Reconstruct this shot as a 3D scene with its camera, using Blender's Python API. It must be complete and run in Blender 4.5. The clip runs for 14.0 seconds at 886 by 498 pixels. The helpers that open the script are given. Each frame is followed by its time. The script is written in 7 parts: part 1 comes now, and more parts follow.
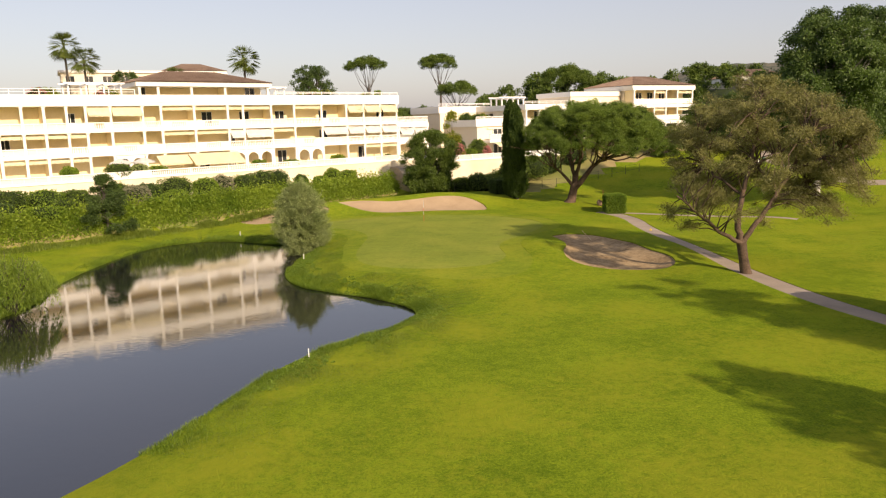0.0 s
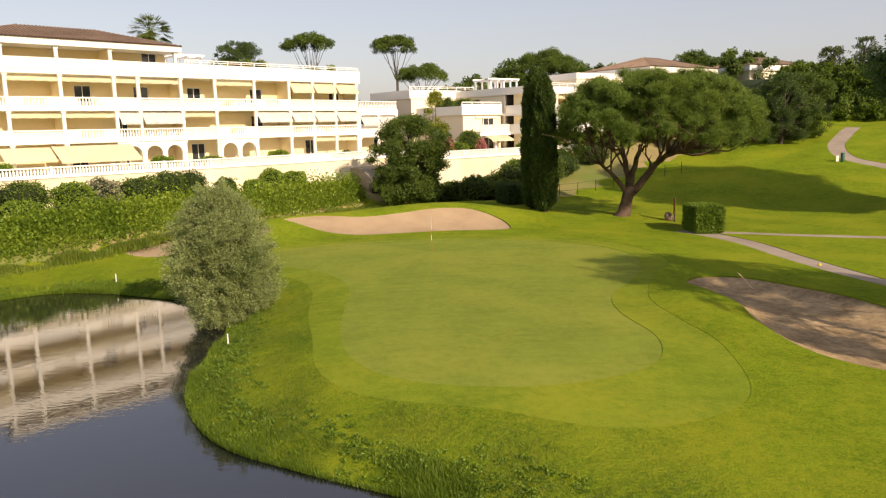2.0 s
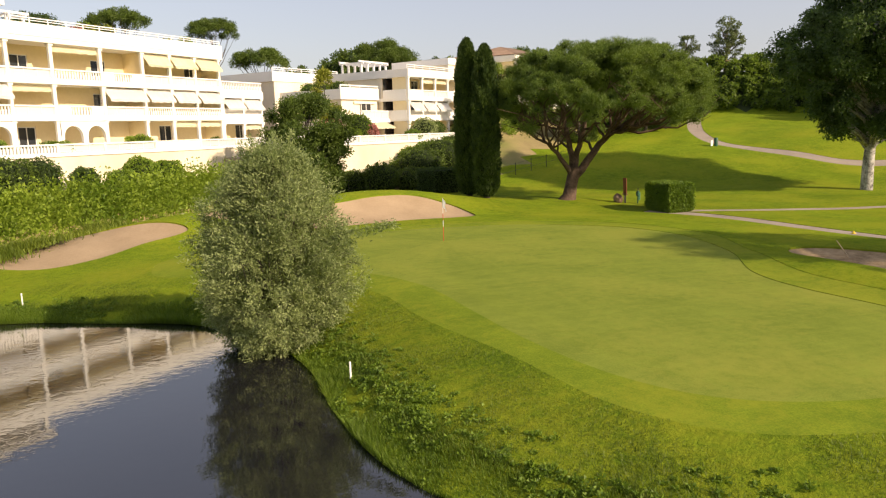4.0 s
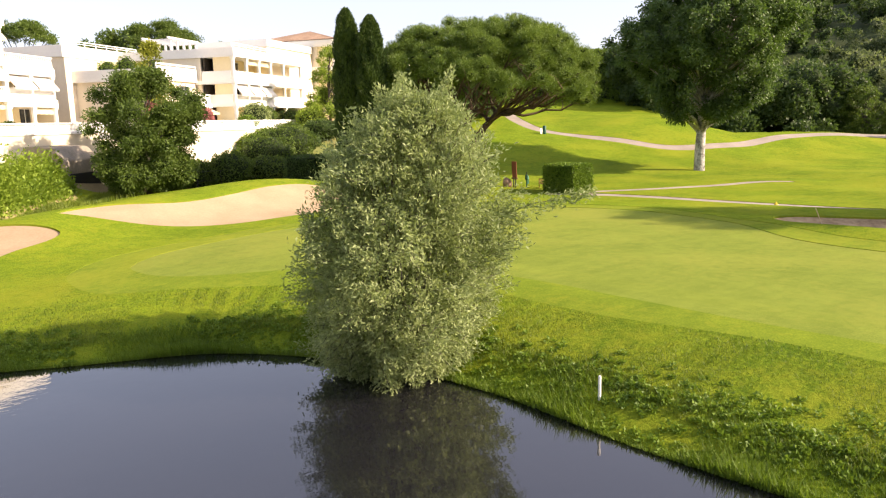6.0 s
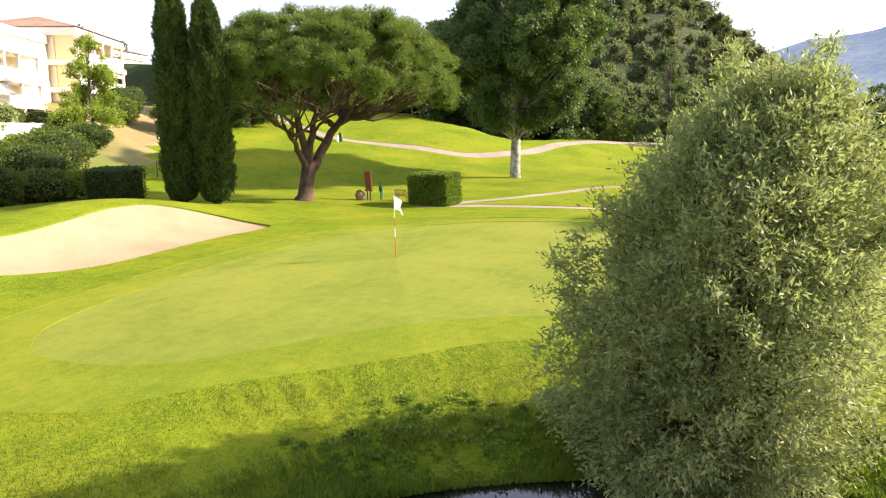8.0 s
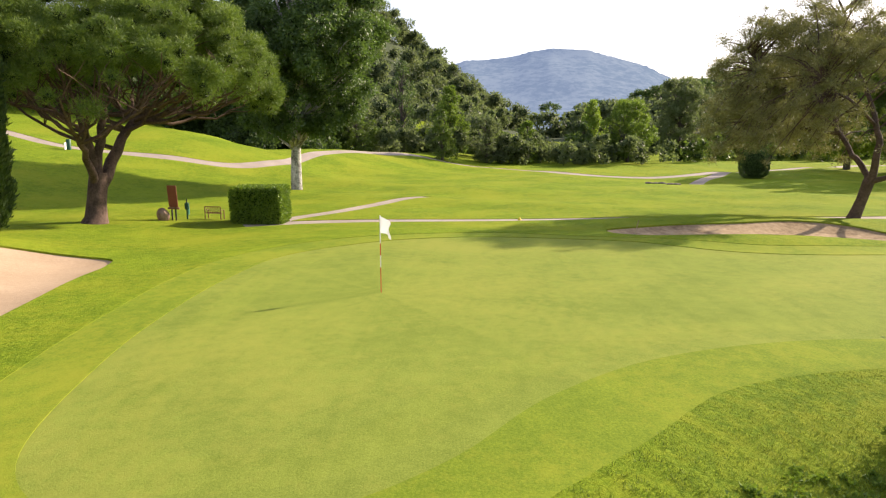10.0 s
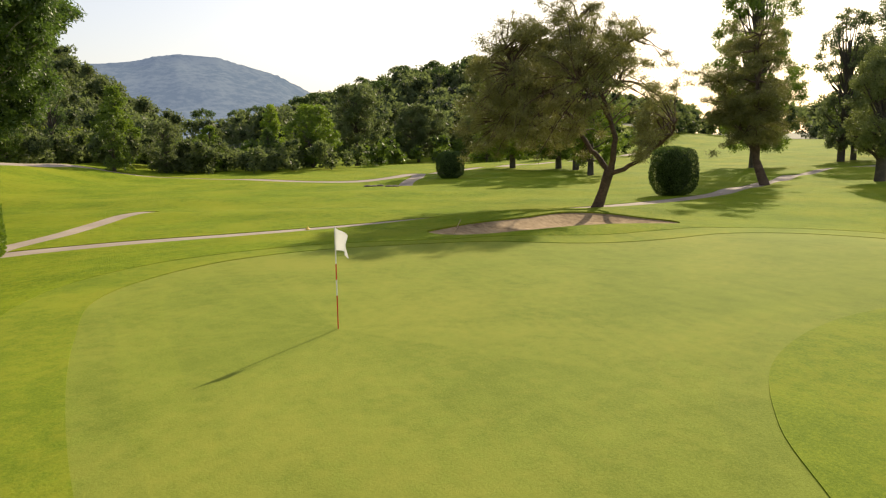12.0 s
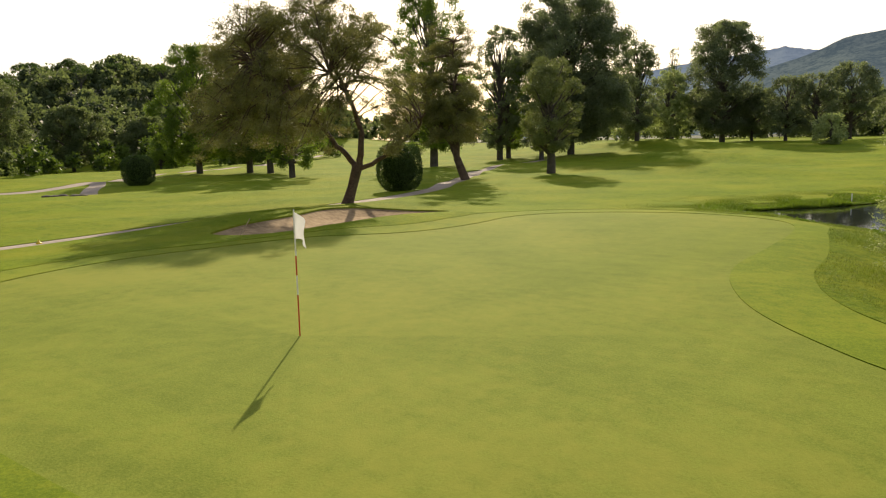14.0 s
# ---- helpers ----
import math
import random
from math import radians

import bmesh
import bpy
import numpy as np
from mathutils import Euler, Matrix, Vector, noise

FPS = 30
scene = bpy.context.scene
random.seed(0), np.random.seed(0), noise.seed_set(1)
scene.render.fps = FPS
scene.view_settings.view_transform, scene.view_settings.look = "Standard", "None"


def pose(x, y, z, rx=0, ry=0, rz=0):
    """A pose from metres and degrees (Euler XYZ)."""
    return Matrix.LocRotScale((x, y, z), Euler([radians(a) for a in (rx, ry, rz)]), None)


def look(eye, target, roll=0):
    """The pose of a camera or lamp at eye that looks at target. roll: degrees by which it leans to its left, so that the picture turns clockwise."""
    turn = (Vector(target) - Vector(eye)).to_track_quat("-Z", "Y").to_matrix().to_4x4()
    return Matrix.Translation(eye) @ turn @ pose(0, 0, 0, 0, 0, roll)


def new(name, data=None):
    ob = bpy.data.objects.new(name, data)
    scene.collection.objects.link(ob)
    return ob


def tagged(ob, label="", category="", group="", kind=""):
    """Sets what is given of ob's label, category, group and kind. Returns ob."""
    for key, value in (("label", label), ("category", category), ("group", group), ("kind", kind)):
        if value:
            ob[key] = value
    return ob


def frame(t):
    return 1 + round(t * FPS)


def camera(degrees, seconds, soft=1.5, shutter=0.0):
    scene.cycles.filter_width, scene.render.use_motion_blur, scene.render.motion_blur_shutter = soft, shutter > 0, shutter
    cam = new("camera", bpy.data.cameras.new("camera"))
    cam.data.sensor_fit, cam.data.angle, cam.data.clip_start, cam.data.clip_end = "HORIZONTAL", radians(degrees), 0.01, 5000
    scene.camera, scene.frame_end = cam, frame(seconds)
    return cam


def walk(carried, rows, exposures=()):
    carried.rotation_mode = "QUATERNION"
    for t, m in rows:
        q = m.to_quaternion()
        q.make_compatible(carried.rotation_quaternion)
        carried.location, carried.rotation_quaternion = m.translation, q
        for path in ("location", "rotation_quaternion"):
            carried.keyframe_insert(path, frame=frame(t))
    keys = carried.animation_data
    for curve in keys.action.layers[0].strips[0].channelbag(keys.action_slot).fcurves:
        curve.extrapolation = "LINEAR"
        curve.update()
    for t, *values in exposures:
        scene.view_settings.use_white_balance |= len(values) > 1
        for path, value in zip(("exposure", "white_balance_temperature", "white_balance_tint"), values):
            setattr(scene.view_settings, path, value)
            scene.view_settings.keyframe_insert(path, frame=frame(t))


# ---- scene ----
import mathutils.geometry

cam = camera(63.0, 14.0, 1.2)

PATH = [
    (0, (4.824, -72.489, 9.673), (4.743, -70.52, 9.331), -1.7),
    (0.5, (2.848, -63.825, 9.187), (2.793, -61.855, 8.846), -1.7),
    (1, (1.199, -55.469, 8.769), (1.17, -53.497, 8.435), -1.5),
    (1.5, (-0.052, -48.715, 8.009), (-0.039, -46.742, 7.681), -1.5),
    (2, (-1.641, -43.748, 7.392), (-1.536, -41.777, 7.064), -1.5),
    (2.5, (-3.974, -40.232, 6.855), (-3.77, -38.27, 6.527), -1.5),
    (3, (-6.98, -37.438, 6.412), (-6.662, -35.49, 6.087), -1.5),
    (3.5, (-9.96, -35.171, 6.038), (-9.455, -33.264, 5.713), -1.5),
    (4, (-12.683, -33.284, 5.461), (-11.983, -31.44, 5.134), -1.6),
    (6.5, (-20.328, -20.992, 4.458), (-18.918, -19.617, 4.108), -1.5),
    (7, (-20.897, -17.974, 4.412), (-19.362, -16.741, 4.065), -1.5),
    (9.5, (-20.447, -4.615, 4.488), (-18.492, -4.349, 4.159), -0.1),
    (10, (-19.347, -2.292, 4.364), (-17.375, -2.232, 4.04), -0.1),
    (10.5, (-18.123, -0.258, 4.234), (-16.154, -0.407, 3.915), -0.3),
    (11, (-16.804, 1.57, 4.119), (-14.863, 1.206, 3.805), -0.5),
    (11.5, (-15.394, 3.13, 4.028), (-13.517, 2.514, 3.716), -0.5),
    (12, (-14.032, 4.466, 3.879), (-12.259, 3.593, 3.572), -0.7),
    (12.5, (-12.726, 5.57, 3.695), (-11.077, 4.482, 3.39), -0.8),
    (13, (-11.45, 6.502, 3.493), (-9.943, 5.222, 3.191), -0.9),
    (13.5, (-10.256, 7.324, 3.338), (-8.91, 5.876, 3.036), -1.0),
    (14, (-9.039, 7.999, 3.196), (-7.853, 6.416, 2.895), -1.2),
]
walk(cam, [(t, look(eye, aim, lean)) for t, eye, aim, lean in PATH],
     exposures=[(0, 0.47, 7700, 19), (3.5, 0.45, 7600, 17), (4.1, 0.56, 7500, 17), (6.4, 1.40, 7100, 20), (7.2, 1.54, 7100, 20), (9.4, 1.34, 6600, 20), (11.0, 0.87, 7200, 14),
                (12.5, 0.59, 7450, 12), (14.0, 0.48, 7450, 12)])


# ---- light ----
SUN_AZ, SUN_EL = radians(-53.0), radians(28.0)
to_sun = Vector((math.cos(SUN_EL) * math.cos(SUN_AZ), math.cos(SUN_EL) * math.sin(SUN_AZ), math.sin(SUN_EL)))
world = bpy.data.worlds.new("sky")
scene.world = world
world.use_nodes = True
wn = world.node_tree
sky = wn.nodes.new("ShaderNodeTexSky")
sky.sky_type, sky.sun_disc = "NISHITA", False
sky.sun_elevation, sky.sun_rotation = SUN_EL, math.atan2(to_sun.x, to_sun.y)
sky.air_density, sky.dust_density, sky.ozone_density = 1.0, 2.0, 1.0
# a thin even veil of high cloud over the whole sky
veil = wn.nodes.new("ShaderNodeMix")
veil.data_type = "RGBA"
veil.inputs[0].default_value = 0.5
veil.inputs[7].default_value = (2.9, 3.15, 4.0, 1)
wn.links.new(sky.outputs[0], veil.inputs[6])
wn.links.new(veil.outputs[2], wn.nodes["Background"].inputs[0])
wn.nodes["Background"].inputs[1].default_value = 0.13
sun = new("sun", bpy.data.lights.new("sun", "SUN"))
sun.data.energy, sun.data.angle, sun.data.color = 4.2, radians(0.6), (1.0, 0.90, 0.74)
sun.matrix_world = look(to_sun * 100, (0, 0, 0))


# ---- materials ----
def material(name, rough=0.8, spec=0.3, metal=0.0):
    m = bpy.data.materials.new(name)
    m.use_nodes = True
    p = m.node_tree.nodes["Principled BSDF"]
    p.inputs["Roughness"].default_value = rough
    p.inputs["Specular IOR Level"].default_value = spec
    p.inputs["Metallic"].default_value = metal
    return m, m.node_tree, p


def ramp(nt, fac, stops):
    r = nt.nodes.new("ShaderNodeValToRGB")
    el = r.color_ramp.elements
    while len(el) < len(stops):
        el.new(0.5)
    for e, (pos, col) in zip(el, stops):
        e.position, e.color = pos, (*col, 1)
    nt.links.new(fac, r.inputs[0])
    return r.outputs[0]


def noise_tex(nt, scale, detail=4.0, rough=0.6, stretch=None):
    tc = nt.nodes.new("ShaderNodeNewGeometry")
    n = nt.nodes.new("ShaderNodeTexNoise")
    n.inputs["Scale"].default_value, n.inputs["Detail"].default_value, n.inputs["Roughness"].default_value = scale, detail, rough
    if stretch:
        mp = nt.nodes.new("ShaderNodeMapping")
        mp.inputs["Scale"].default_value = stretch
        nt.links.new(tc.outputs["Position"], mp.inputs[0])
        nt.links.new(mp.outputs[0], n.inputs["Vector"])
    else:
        nt.links.new(tc.outputs["Position"], n.inputs["Vector"])
    return n.outputs[0]


def blend(nt, fac, a, b, kind="MIX"):
    n = nt.nodes.new("ShaderNodeMix")
    n.data_type, n.blend_type = "RGBA", kind
    for sock, v in ((0, fac), (6, a), (7, b)):
        if isinstance(v, (int, float)):
            n.inputs[sock].default_value = v
        elif isinstance(v, tuple):
            n.inputs[sock].default_value = (*v, 1)
        else:
            nt.links.new(v, n.inputs[sock])
    return n.outputs[2]


def bump(nt, p, height, strength, dist):
    b = nt.nodes.new("ShaderNodeBump")
    b.inputs["Strength"].default_value, b.inputs["Distance"].default_value = strength, dist
    nt.links.new(height, b.inputs["Height"])
    nt.links.new(b.outputs[0], p.inputs["Normal"])


def mottled(name, dark, light, big=0.3, fine=12.0, rough=0.85, spec=0.2, relief=0.3, dist=0.02, tint=None, tint_scale=0.08):
    """Two scales of noise between two colours, with fine relief."""
    m, nt, p = material(name, rough, spec)
    a, b = noise_tex(nt, big, 5), noise_tex(nt, fine, 6, 0.7)
    mix = blend(nt, 0.5, a, b)
    col = ramp(nt, mix, [(0.36, dark), (0.64, light)])
    if tint:
        t = ramp(nt, noise_tex(nt, tint_scale, 3), [(0.42, (0, 0, 0)), (0.66, (1, 1, 1))])
        col = blend(nt, t, col, tint)
    nt.links.new(col, p.inputs["Base Color"])
    if relief:
        bump(nt, p, b, relief, dist)
    return m


def leafy(name, dark, light, trans=0.35, gloss=0.08):
    """Leaves: colour differs from leaf to leaf, light shines through."""
    m, nt, p = material(name, 0.55, gloss * 4)
    g = nt.nodes.new("ShaderNodeNewGeometry")
    big = ramp(nt, blend(nt, 0.5, noise_tex(nt, 0.5, 2), noise_tex(nt, 0.11, 2)), [(0.36, (0, 0, 0)), (0.64, (1, 1, 1))])
    f = blend(nt, 0.5, g.outputs["Random Per Island"], big)
    col = ramp(nt, f, [(0.12, dark), (0.85, light)])
    nt.links.new(col, p.inputs["Base Color"])
    tl = nt.nodes.new("ShaderNodeBsdfTranslucent")
    warm = blend(nt, 0.5, col, (light[0] * 1.25, light[1] * 1.35, light[2] * 0.8))
    nt.links.new(warm, tl.inputs[0])
    ms = nt.nodes.new("ShaderNodeMixShader")
    ms.inputs[0].default_value = trans
    nt.links.new(p.outputs[0], ms.inputs[1])
    nt.links.new(tl.outputs[0], ms.inputs[2])
    nt.links.new(ms.outputs[0], nt.nodes["Material Output"].inputs[0])
    return m


def grass(name, dark, light, dry, fine, relief, dist, big=0.25, stripe=0.0):
    """Mown turf: large and small patches, drier flecks, and fine relief."""
    m, nt, p = material(name, 0.9, 0.04)
    a, b, c = noise_tex(nt, big, 6, 0.65), noise_tex(nt, fine, 5, 0.75), noise_tex(nt, 1.7, 6, 0.75)
    mix = blend(nt, 0.5, blend(nt, 0.5, a, c), b)
    if stripe:
        mix = blend(nt, stripe, mix, noise_tex(nt, 1.0, 4, 0.6, (0.16, 1.9, 1)))
    col = ramp(nt, mix, [(0.41, dark), (0.58, light)])
    t = ramp(nt, blend(nt, 0.4, noise_tex(nt, 0.16, 5, 0.6), noise_tex(nt, 3.1, 4, 0.7)), [(0.46, (0, 0, 0)), (0.62, (0.85, 0.85, 0.85))])
    col = blend(nt, t, col, dry)
    nt.links.new(col, p.inputs["Base Color"])
    bump(nt, p, blend(nt, 0.5, b, c), relief, dist)
    return m


M = {}
M["fairway"] = grass("fairway_grass", (0.084, 0.142, 0.008), (0.198, 0.266, 0.017), (0.236, 0.262, 0.020), 12, 1.0, 0.10)
M["green"] = grass("green_grass", (0.126, 0.166, 0.024), (0.202, 0.248, 0.039), (0.228, 0.248, 0.042), 30, 0.8, 0.02, 0.35, 0.12)
M["green_ring"] = grass("ring_grass", (0.132, 0.173, 0.024), (0.208, 0.254, 0.039), (0.232, 0.250, 0.042), 30, 0.8, 0.02, 0.35, 0.12)
M["collar"] = grass("collar_grass", (0.096, 0.148, 0.013), (0.190, 0.244, 0.021), (0.224, 0.244, 0.024), 22, 0.5, 0.03, 0.3, 0.1)
M["semi_rough"] = grass("semi_rough_grass", (0.072, 0.130, 0.009), (0.180, 0.244, 0.017), (0.222, 0.248, 0.020), 9, 1.0, 0.14, 0.45)
M["rough"] = leafy("rough_grass", (0.072, 0.118, 0.012), (0.205, 0.255, 0.032), 0.35)
M["lush"] = leafy("lush_grass", (0.062, 0.122, 0.009), (0.200, 0.285, 0.027), 0.4)
M["dry"] = mottled("dry_grass", (0.22, 0.17, 0.08), (0.34, 0.27, 0.12), 0.3, 6, tint=(0.14, 0.17, 0.04))
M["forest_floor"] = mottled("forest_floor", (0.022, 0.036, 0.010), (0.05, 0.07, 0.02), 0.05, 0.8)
M["soil"] = mottled("soil", (0.10, 0.07, 0.04), (0.19, 0.14, 0.08), 0.6, 9)
M["sand"] = mottled("pale_sand", (0.322, 0.232, 0.142), (0.428, 0.315, 0.200), 0.5, 9, 0.95, 0.1, 0.5, 0.03)
M["sand_brown"] = mottled("brown_sand", (0.175, 0.118, 0.062), (0.455, 0.332, 0.190), 0.9, 3.4, 0.95, 0.1, 0.6, 0.05)
M["path"] = mottled("worn_asphalt", (0.25, 0.205, 0.165), (0.37, 0.31, 0.25), 0.5, 25, 0.9, 0.2, 0.4, 0.01)
M["bed"] = mottled("pond_mud", (0.03, 0.025, 0.015), (0.06, 0.045, 0.03), 0.5, 5)
M["plaster"] = mottled("white_plaster", (0.80, 0.77, 0.70), (0.86, 0.83, 0.77), 0.3, 4, 0.8, 0.2, 0.15, 0.01)
M["wall"] = mottled("cream_wall", (0.74, 0.66, 0.48), (0.82, 0.74, 0.57), 0.25, 3, 0.85, 0.2, 0.15, 0.01, (0.62, 0.54, 0.38), 0.12)
M["yellow"] = mottled("yellow_render", (0.80, 0.66, 0.39), (0.87, 0.74, 0.47), 0.3, 4, 0.85, 0.2, 0.15, 0.01)
M["pink"] = mottled("pale_cream_render", (0.76, 0.66, 0.50), (0.82, 0.73, 0.58), 0.3, 4, 0.85, 0.2, 0.15, 0.01)
M["roof"] = mottled("clay_tiles", (0.155, 0.105, 0.080), (0.285, 0.205, 0.155), 0.5, 5, 0.9, 0.1, 0.8, 0.06)
M["awning_cream"] = mottled("cream_canvas", (0.84, 0.78, 0.58), (0.90, 0.85, 0.66), 0.4, 6, 0.9, 0.1, 0.1, 0.01)
M["awning_white"] = mottled("white_canvas", (0.80, 0.79, 0.76), (0.86, 0.85, 0.82), 0.4, 6, 0.9, 0.1, 0.1, 0.01)
# Dark brown that puts the dimness of unlit rooms into the wall colour.
M["interior"] = mottled("room_dimness", (0.06, 0.045, 0.035), (0.10, 0.08, 0.06), 0.8, 4)
M["concrete"] = mottled("weathered_concrete", (0.24, 0.20, 0.15), (0.38, 0.33, 0.26), 0.8, 6, 0.9)
M["bark"] = mottled("pine_bark", (0.045, 0.031, 0.022), (0.16, 0.110, 0.078), 1.5, 9, 0.9, 0.2, 0.9, 0.06)
M["bark_pine"] = mottled("reddish_pine_bark", (0.045, 0.029, 0.021), (0.165, 0.108, 0.078), 1.6, 8, 0.9, 0.2, 0.9, 0.05, None)
M["bark_grey"] = mottled("grey_bark", (0.05, 0.042, 0.034), (0.13, 0.11, 0.09), 1.5, 9, 0.9, 0.2, 0.9, 0.04)
M["bark_white"] = mottled("white_bark", (0.07, 0.062, 0.055), (0.62, 0.59, 0.54), 1.6, 6, 0.8, 0.2, 0.4, 0.02)
M["wood"] = mottled("weathered_wood", (0.15, 0.08, 0.04), (0.28, 0.16, 0.09), 2, 20, 0.75)
M["needle"] = leafy("umbrella_pine_needles", (0.044, 0.090, 0.013), (0.185, 0.258, 0.038), 0.30)
M["needle_dry"] = leafy("olive_pine_needles", (0.092, 0.096, 0.034), (0.262, 0.252, 0.080), 0.24)
M["leaf_dark"] = leafy("dark_leaves", (0.026, 0.052, 0.014), (0.095, 0.150, 0.036), 0.38)
M["leaf_pollard"] = leafy("grey_olive_leaves", (0.085, 0.110, 0.035), (0.220, 0.250, 0.090), 0.35)
M["leaf_mid"] = leafy("green_leaves", (0.040, 0.075, 0.012), (0.135, 0.195, 0.032), 0.35)
M["leaf_light"] = leafy("light_green_leaves", (0.060, 0.110, 0.014), (0.190, 0.270, 0.035), 0.4)
M["leaf_poplar"] = leafy("poplar_leaves", (0.028, 0.060, 0.014), (0.115, 0.185, 0.038), 0.35, 0.12)
M["leaf_olive"] = leafy("willow_leaves", (0.105, 0.150, 0.042), (0.385, 0.440, 0.185), 0.38, 0.1)
M["leaf_cypress"] = leafy("cypress_foliage", (0.018, 0.042, 0.010), (0.082, 0.130, 0.022), 0.15)
M["leaf_hedge"] = leafy("clipped_hedge_leaves", (0.060, 0.120, 0.011), (0.205, 0.300, 0.032), 0.3)
M["leaf_vine"] = leafy("vine_leaves", (0.090, 0.165, 0.016), (0.285, 0.375, 0.048), 0.4)
# Two leaf greens paled and greyed to carry the distance haze.
M["leaf_haze"] = leafy("haze_paled_leaves", (0.056, 0.080, 0.034), (0.162, 0.198, 0.080), 0.48)
M["leaf_far"] = leafy("haze_paled_far_leaves", (0.075, 0.100, 0.055), (0.200, 0.235, 0.115), 0.45)
M["leaf_yellow"] = leafy("yellow_green_leaves", (0.13, 0.16, 0.015), (0.30, 0.31, 0.04), 0.4)
M["leaf_pink"] = leafy("pink_oleander_flowers", (0.32, 0.10, 0.10), (0.62, 0.28, 0.26), 0.3)
# Near-black for solid crown cores: the shade between leaves is in this colour.
M["core"] = mottled("shade_core", (0.010, 0.018, 0.004), (0.022, 0.038, 0.008), 1, 6)
M["palm"] = leafy("palm_fronds", (0.05, 0.08, 0.015), (0.15, 0.19, 0.04), 0.3)


def plain(name, col, rough=0.5, spec=0.4, metal=0.0):
    m, nt, p = material(name, rough, spec, metal)
    c = ramp(nt, noise_tex(nt, 9.0, 3), [(0.3, tuple(v * 0.88 for v in col)), (0.7, col)])
    nt.links.new(c, p.inputs["Base Color"])
    return m


M["white"] = plain("white_paint", (0.84, 0.83, 0.80))
M["red"] = plain("red_paint", (0.62, 0.06, 0.03))
M["cloth"] = plain("white_cloth", (0.86, 0.85, 0.84), 0.9)
cloth_nt = M["cloth"].node_tree
through_cloth = cloth_nt.nodes.new("ShaderNodeBsdfTranslucent")
through_cloth.inputs[0].default_value = (0.86, 0.85, 0.86, 1)
both = cloth_nt.nodes.new("ShaderNodeMixShader")
both.inputs[0].default_value = 0.5
cloth_nt.links.new(cloth_nt.nodes["Principled BSDF"].outputs[0], both.inputs[1])
cloth_nt.links.new(through_cloth.outputs[0], both.inputs[2])
cloth_nt.links.new(both.outputs[0], cloth_nt.nodes["Material Output"].inputs[0])
M["dark"] = plain("dark_metal", (0.03, 0.03, 0.03), 0.5)
M["green_paint"] = plain("green_plastic", (0.012, 0.085, 0.045), 0.5)
M["rust"] = plain("rust_brown_board", (0.24, 0.07, 0.03), 0.8)
M["yellow_paint"] = plain("yellow_paint", (0.75, 0.50, 0.03))

m, nt, p = material("window_glass", 0.05, 0.6)
p.inputs["Base Color"].default_value = (0.035, 0.04, 0.045, 1)
M["glass"] = m
m, nt, p = material("pond_water", 0.012, 0.9)
p.inputs["IOR"].default_value = 1.62
nt.links.new(ramp(nt, noise_tex(nt, 0.12, 3), [(0.35, (0.007, 0.008, 0.011)), (0.7, (0.014, 0.013, 0.014))]), p.inputs["Base Color"])
wave = blend(nt, 0.4, noise_tex(nt, 3.2, 3, 0.5, (1, 1.6, 1)), noise_tex(nt, 0.8, 2, 0.5))
bump(nt, p, wave, 0.08, 0.045)
M["water"] = m


# ---- mesh tools ----
def link_mesh(name, me, mat, parent=None, label="", smooth=False):
    me.materials.append(mat)
    if smooth:
        me.polygons.foreach_set("use_smooth", np.ones(len(me.polygons), bool))
    ob = new(name, me)
    if parent:
        ob.parent = parent
    if label:
        ob["label"] = label
    return ob


def from_arrays(name, verts, faces, mat, parent=None, label="", smooth=False):
    """verts (n,3); faces (m,k) all of one size."""
    verts, faces = np.asarray(verts, np.float32), np.asarray(faces, np.int32)
    k = faces.shape[1]
    me = bpy.data.meshes.new(name)
    me.vertices.add(len(verts))
    me.vertices.foreach_set("co", verts.ravel())
    me.loops.add(faces.size)
    me.loops.foreach_set("vertex_index", faces.ravel())
    me.polygons.add(len(faces))
    me.polygons.foreach_set("loop_start", np.arange(0, faces.size, k, dtype=np.int32))
    me.update(calc_edges=True)
    return link_mesh(name, me, mat, parent, label, smooth)


def part(name, bm, mat, parent=None, label="", smooth=False):
    me = bpy.data.meshes.new(name)
    bm.to_mesh(me)
    bm.free()
    return link_mesh(name, me, mat, parent, label, smooth)


def box(bm, x0, x1, y0, y1, z0, z1):
    v = [bm.verts.new((x, y, z)) for x in (x0, x1) for y in (y0, y1) for z in (z0, z1)]
    for f in ((0, 1, 3, 2), (4, 6, 7, 5), (0, 4, 5, 1), (2, 3, 7, 6), (0, 2, 6, 4), (1, 5, 7, 3)):
        bm.faces.new([v[i] for i in f])
    return v


def soft_box(x0, x1, y0, y1, z0, z1, r=0.03):
    bm = bmesh.new()
    box(bm, x0, x1, y0, y1, z0, z1)
    bmesh.ops.bevel(bm, geom=bm.edges[:], offset=r, segments=2, affect="EDGES")
    return bm


def tube(points, radii, sides=8):
    """A tapered, closed tube along points: arrays of verts and quads."""
    pts = np.asarray(points, float)
    vs, fs = [], []
    for i, (q, r) in enumerate(zip(pts, radii)):
        d = pts[min(i + 1, len(pts) - 1)] - pts[max(i - 1, 0)]
        d /= np.linalg.norm(d) + 1e-9
        a = np.cross(d, (0.3, 1, 0.1))
        a /= np.linalg.norm(a) + 1e-9
        b = np.cross(d, a)
        for k in range(sides):
            w = 2 * math.pi * k / sides
            vs.append(q + r * (a * math.cos(w) + b * math.sin(w)))
    for i in range(len(pts) - 1):
        for k in range(sides):
            k2 = (k + 1) % sides
            fs.append((i * sides + k, i * sides + k2, (i + 1) * sides + k2, (i + 1) * sides + k))
    return np.array(vs), np.array(fs)


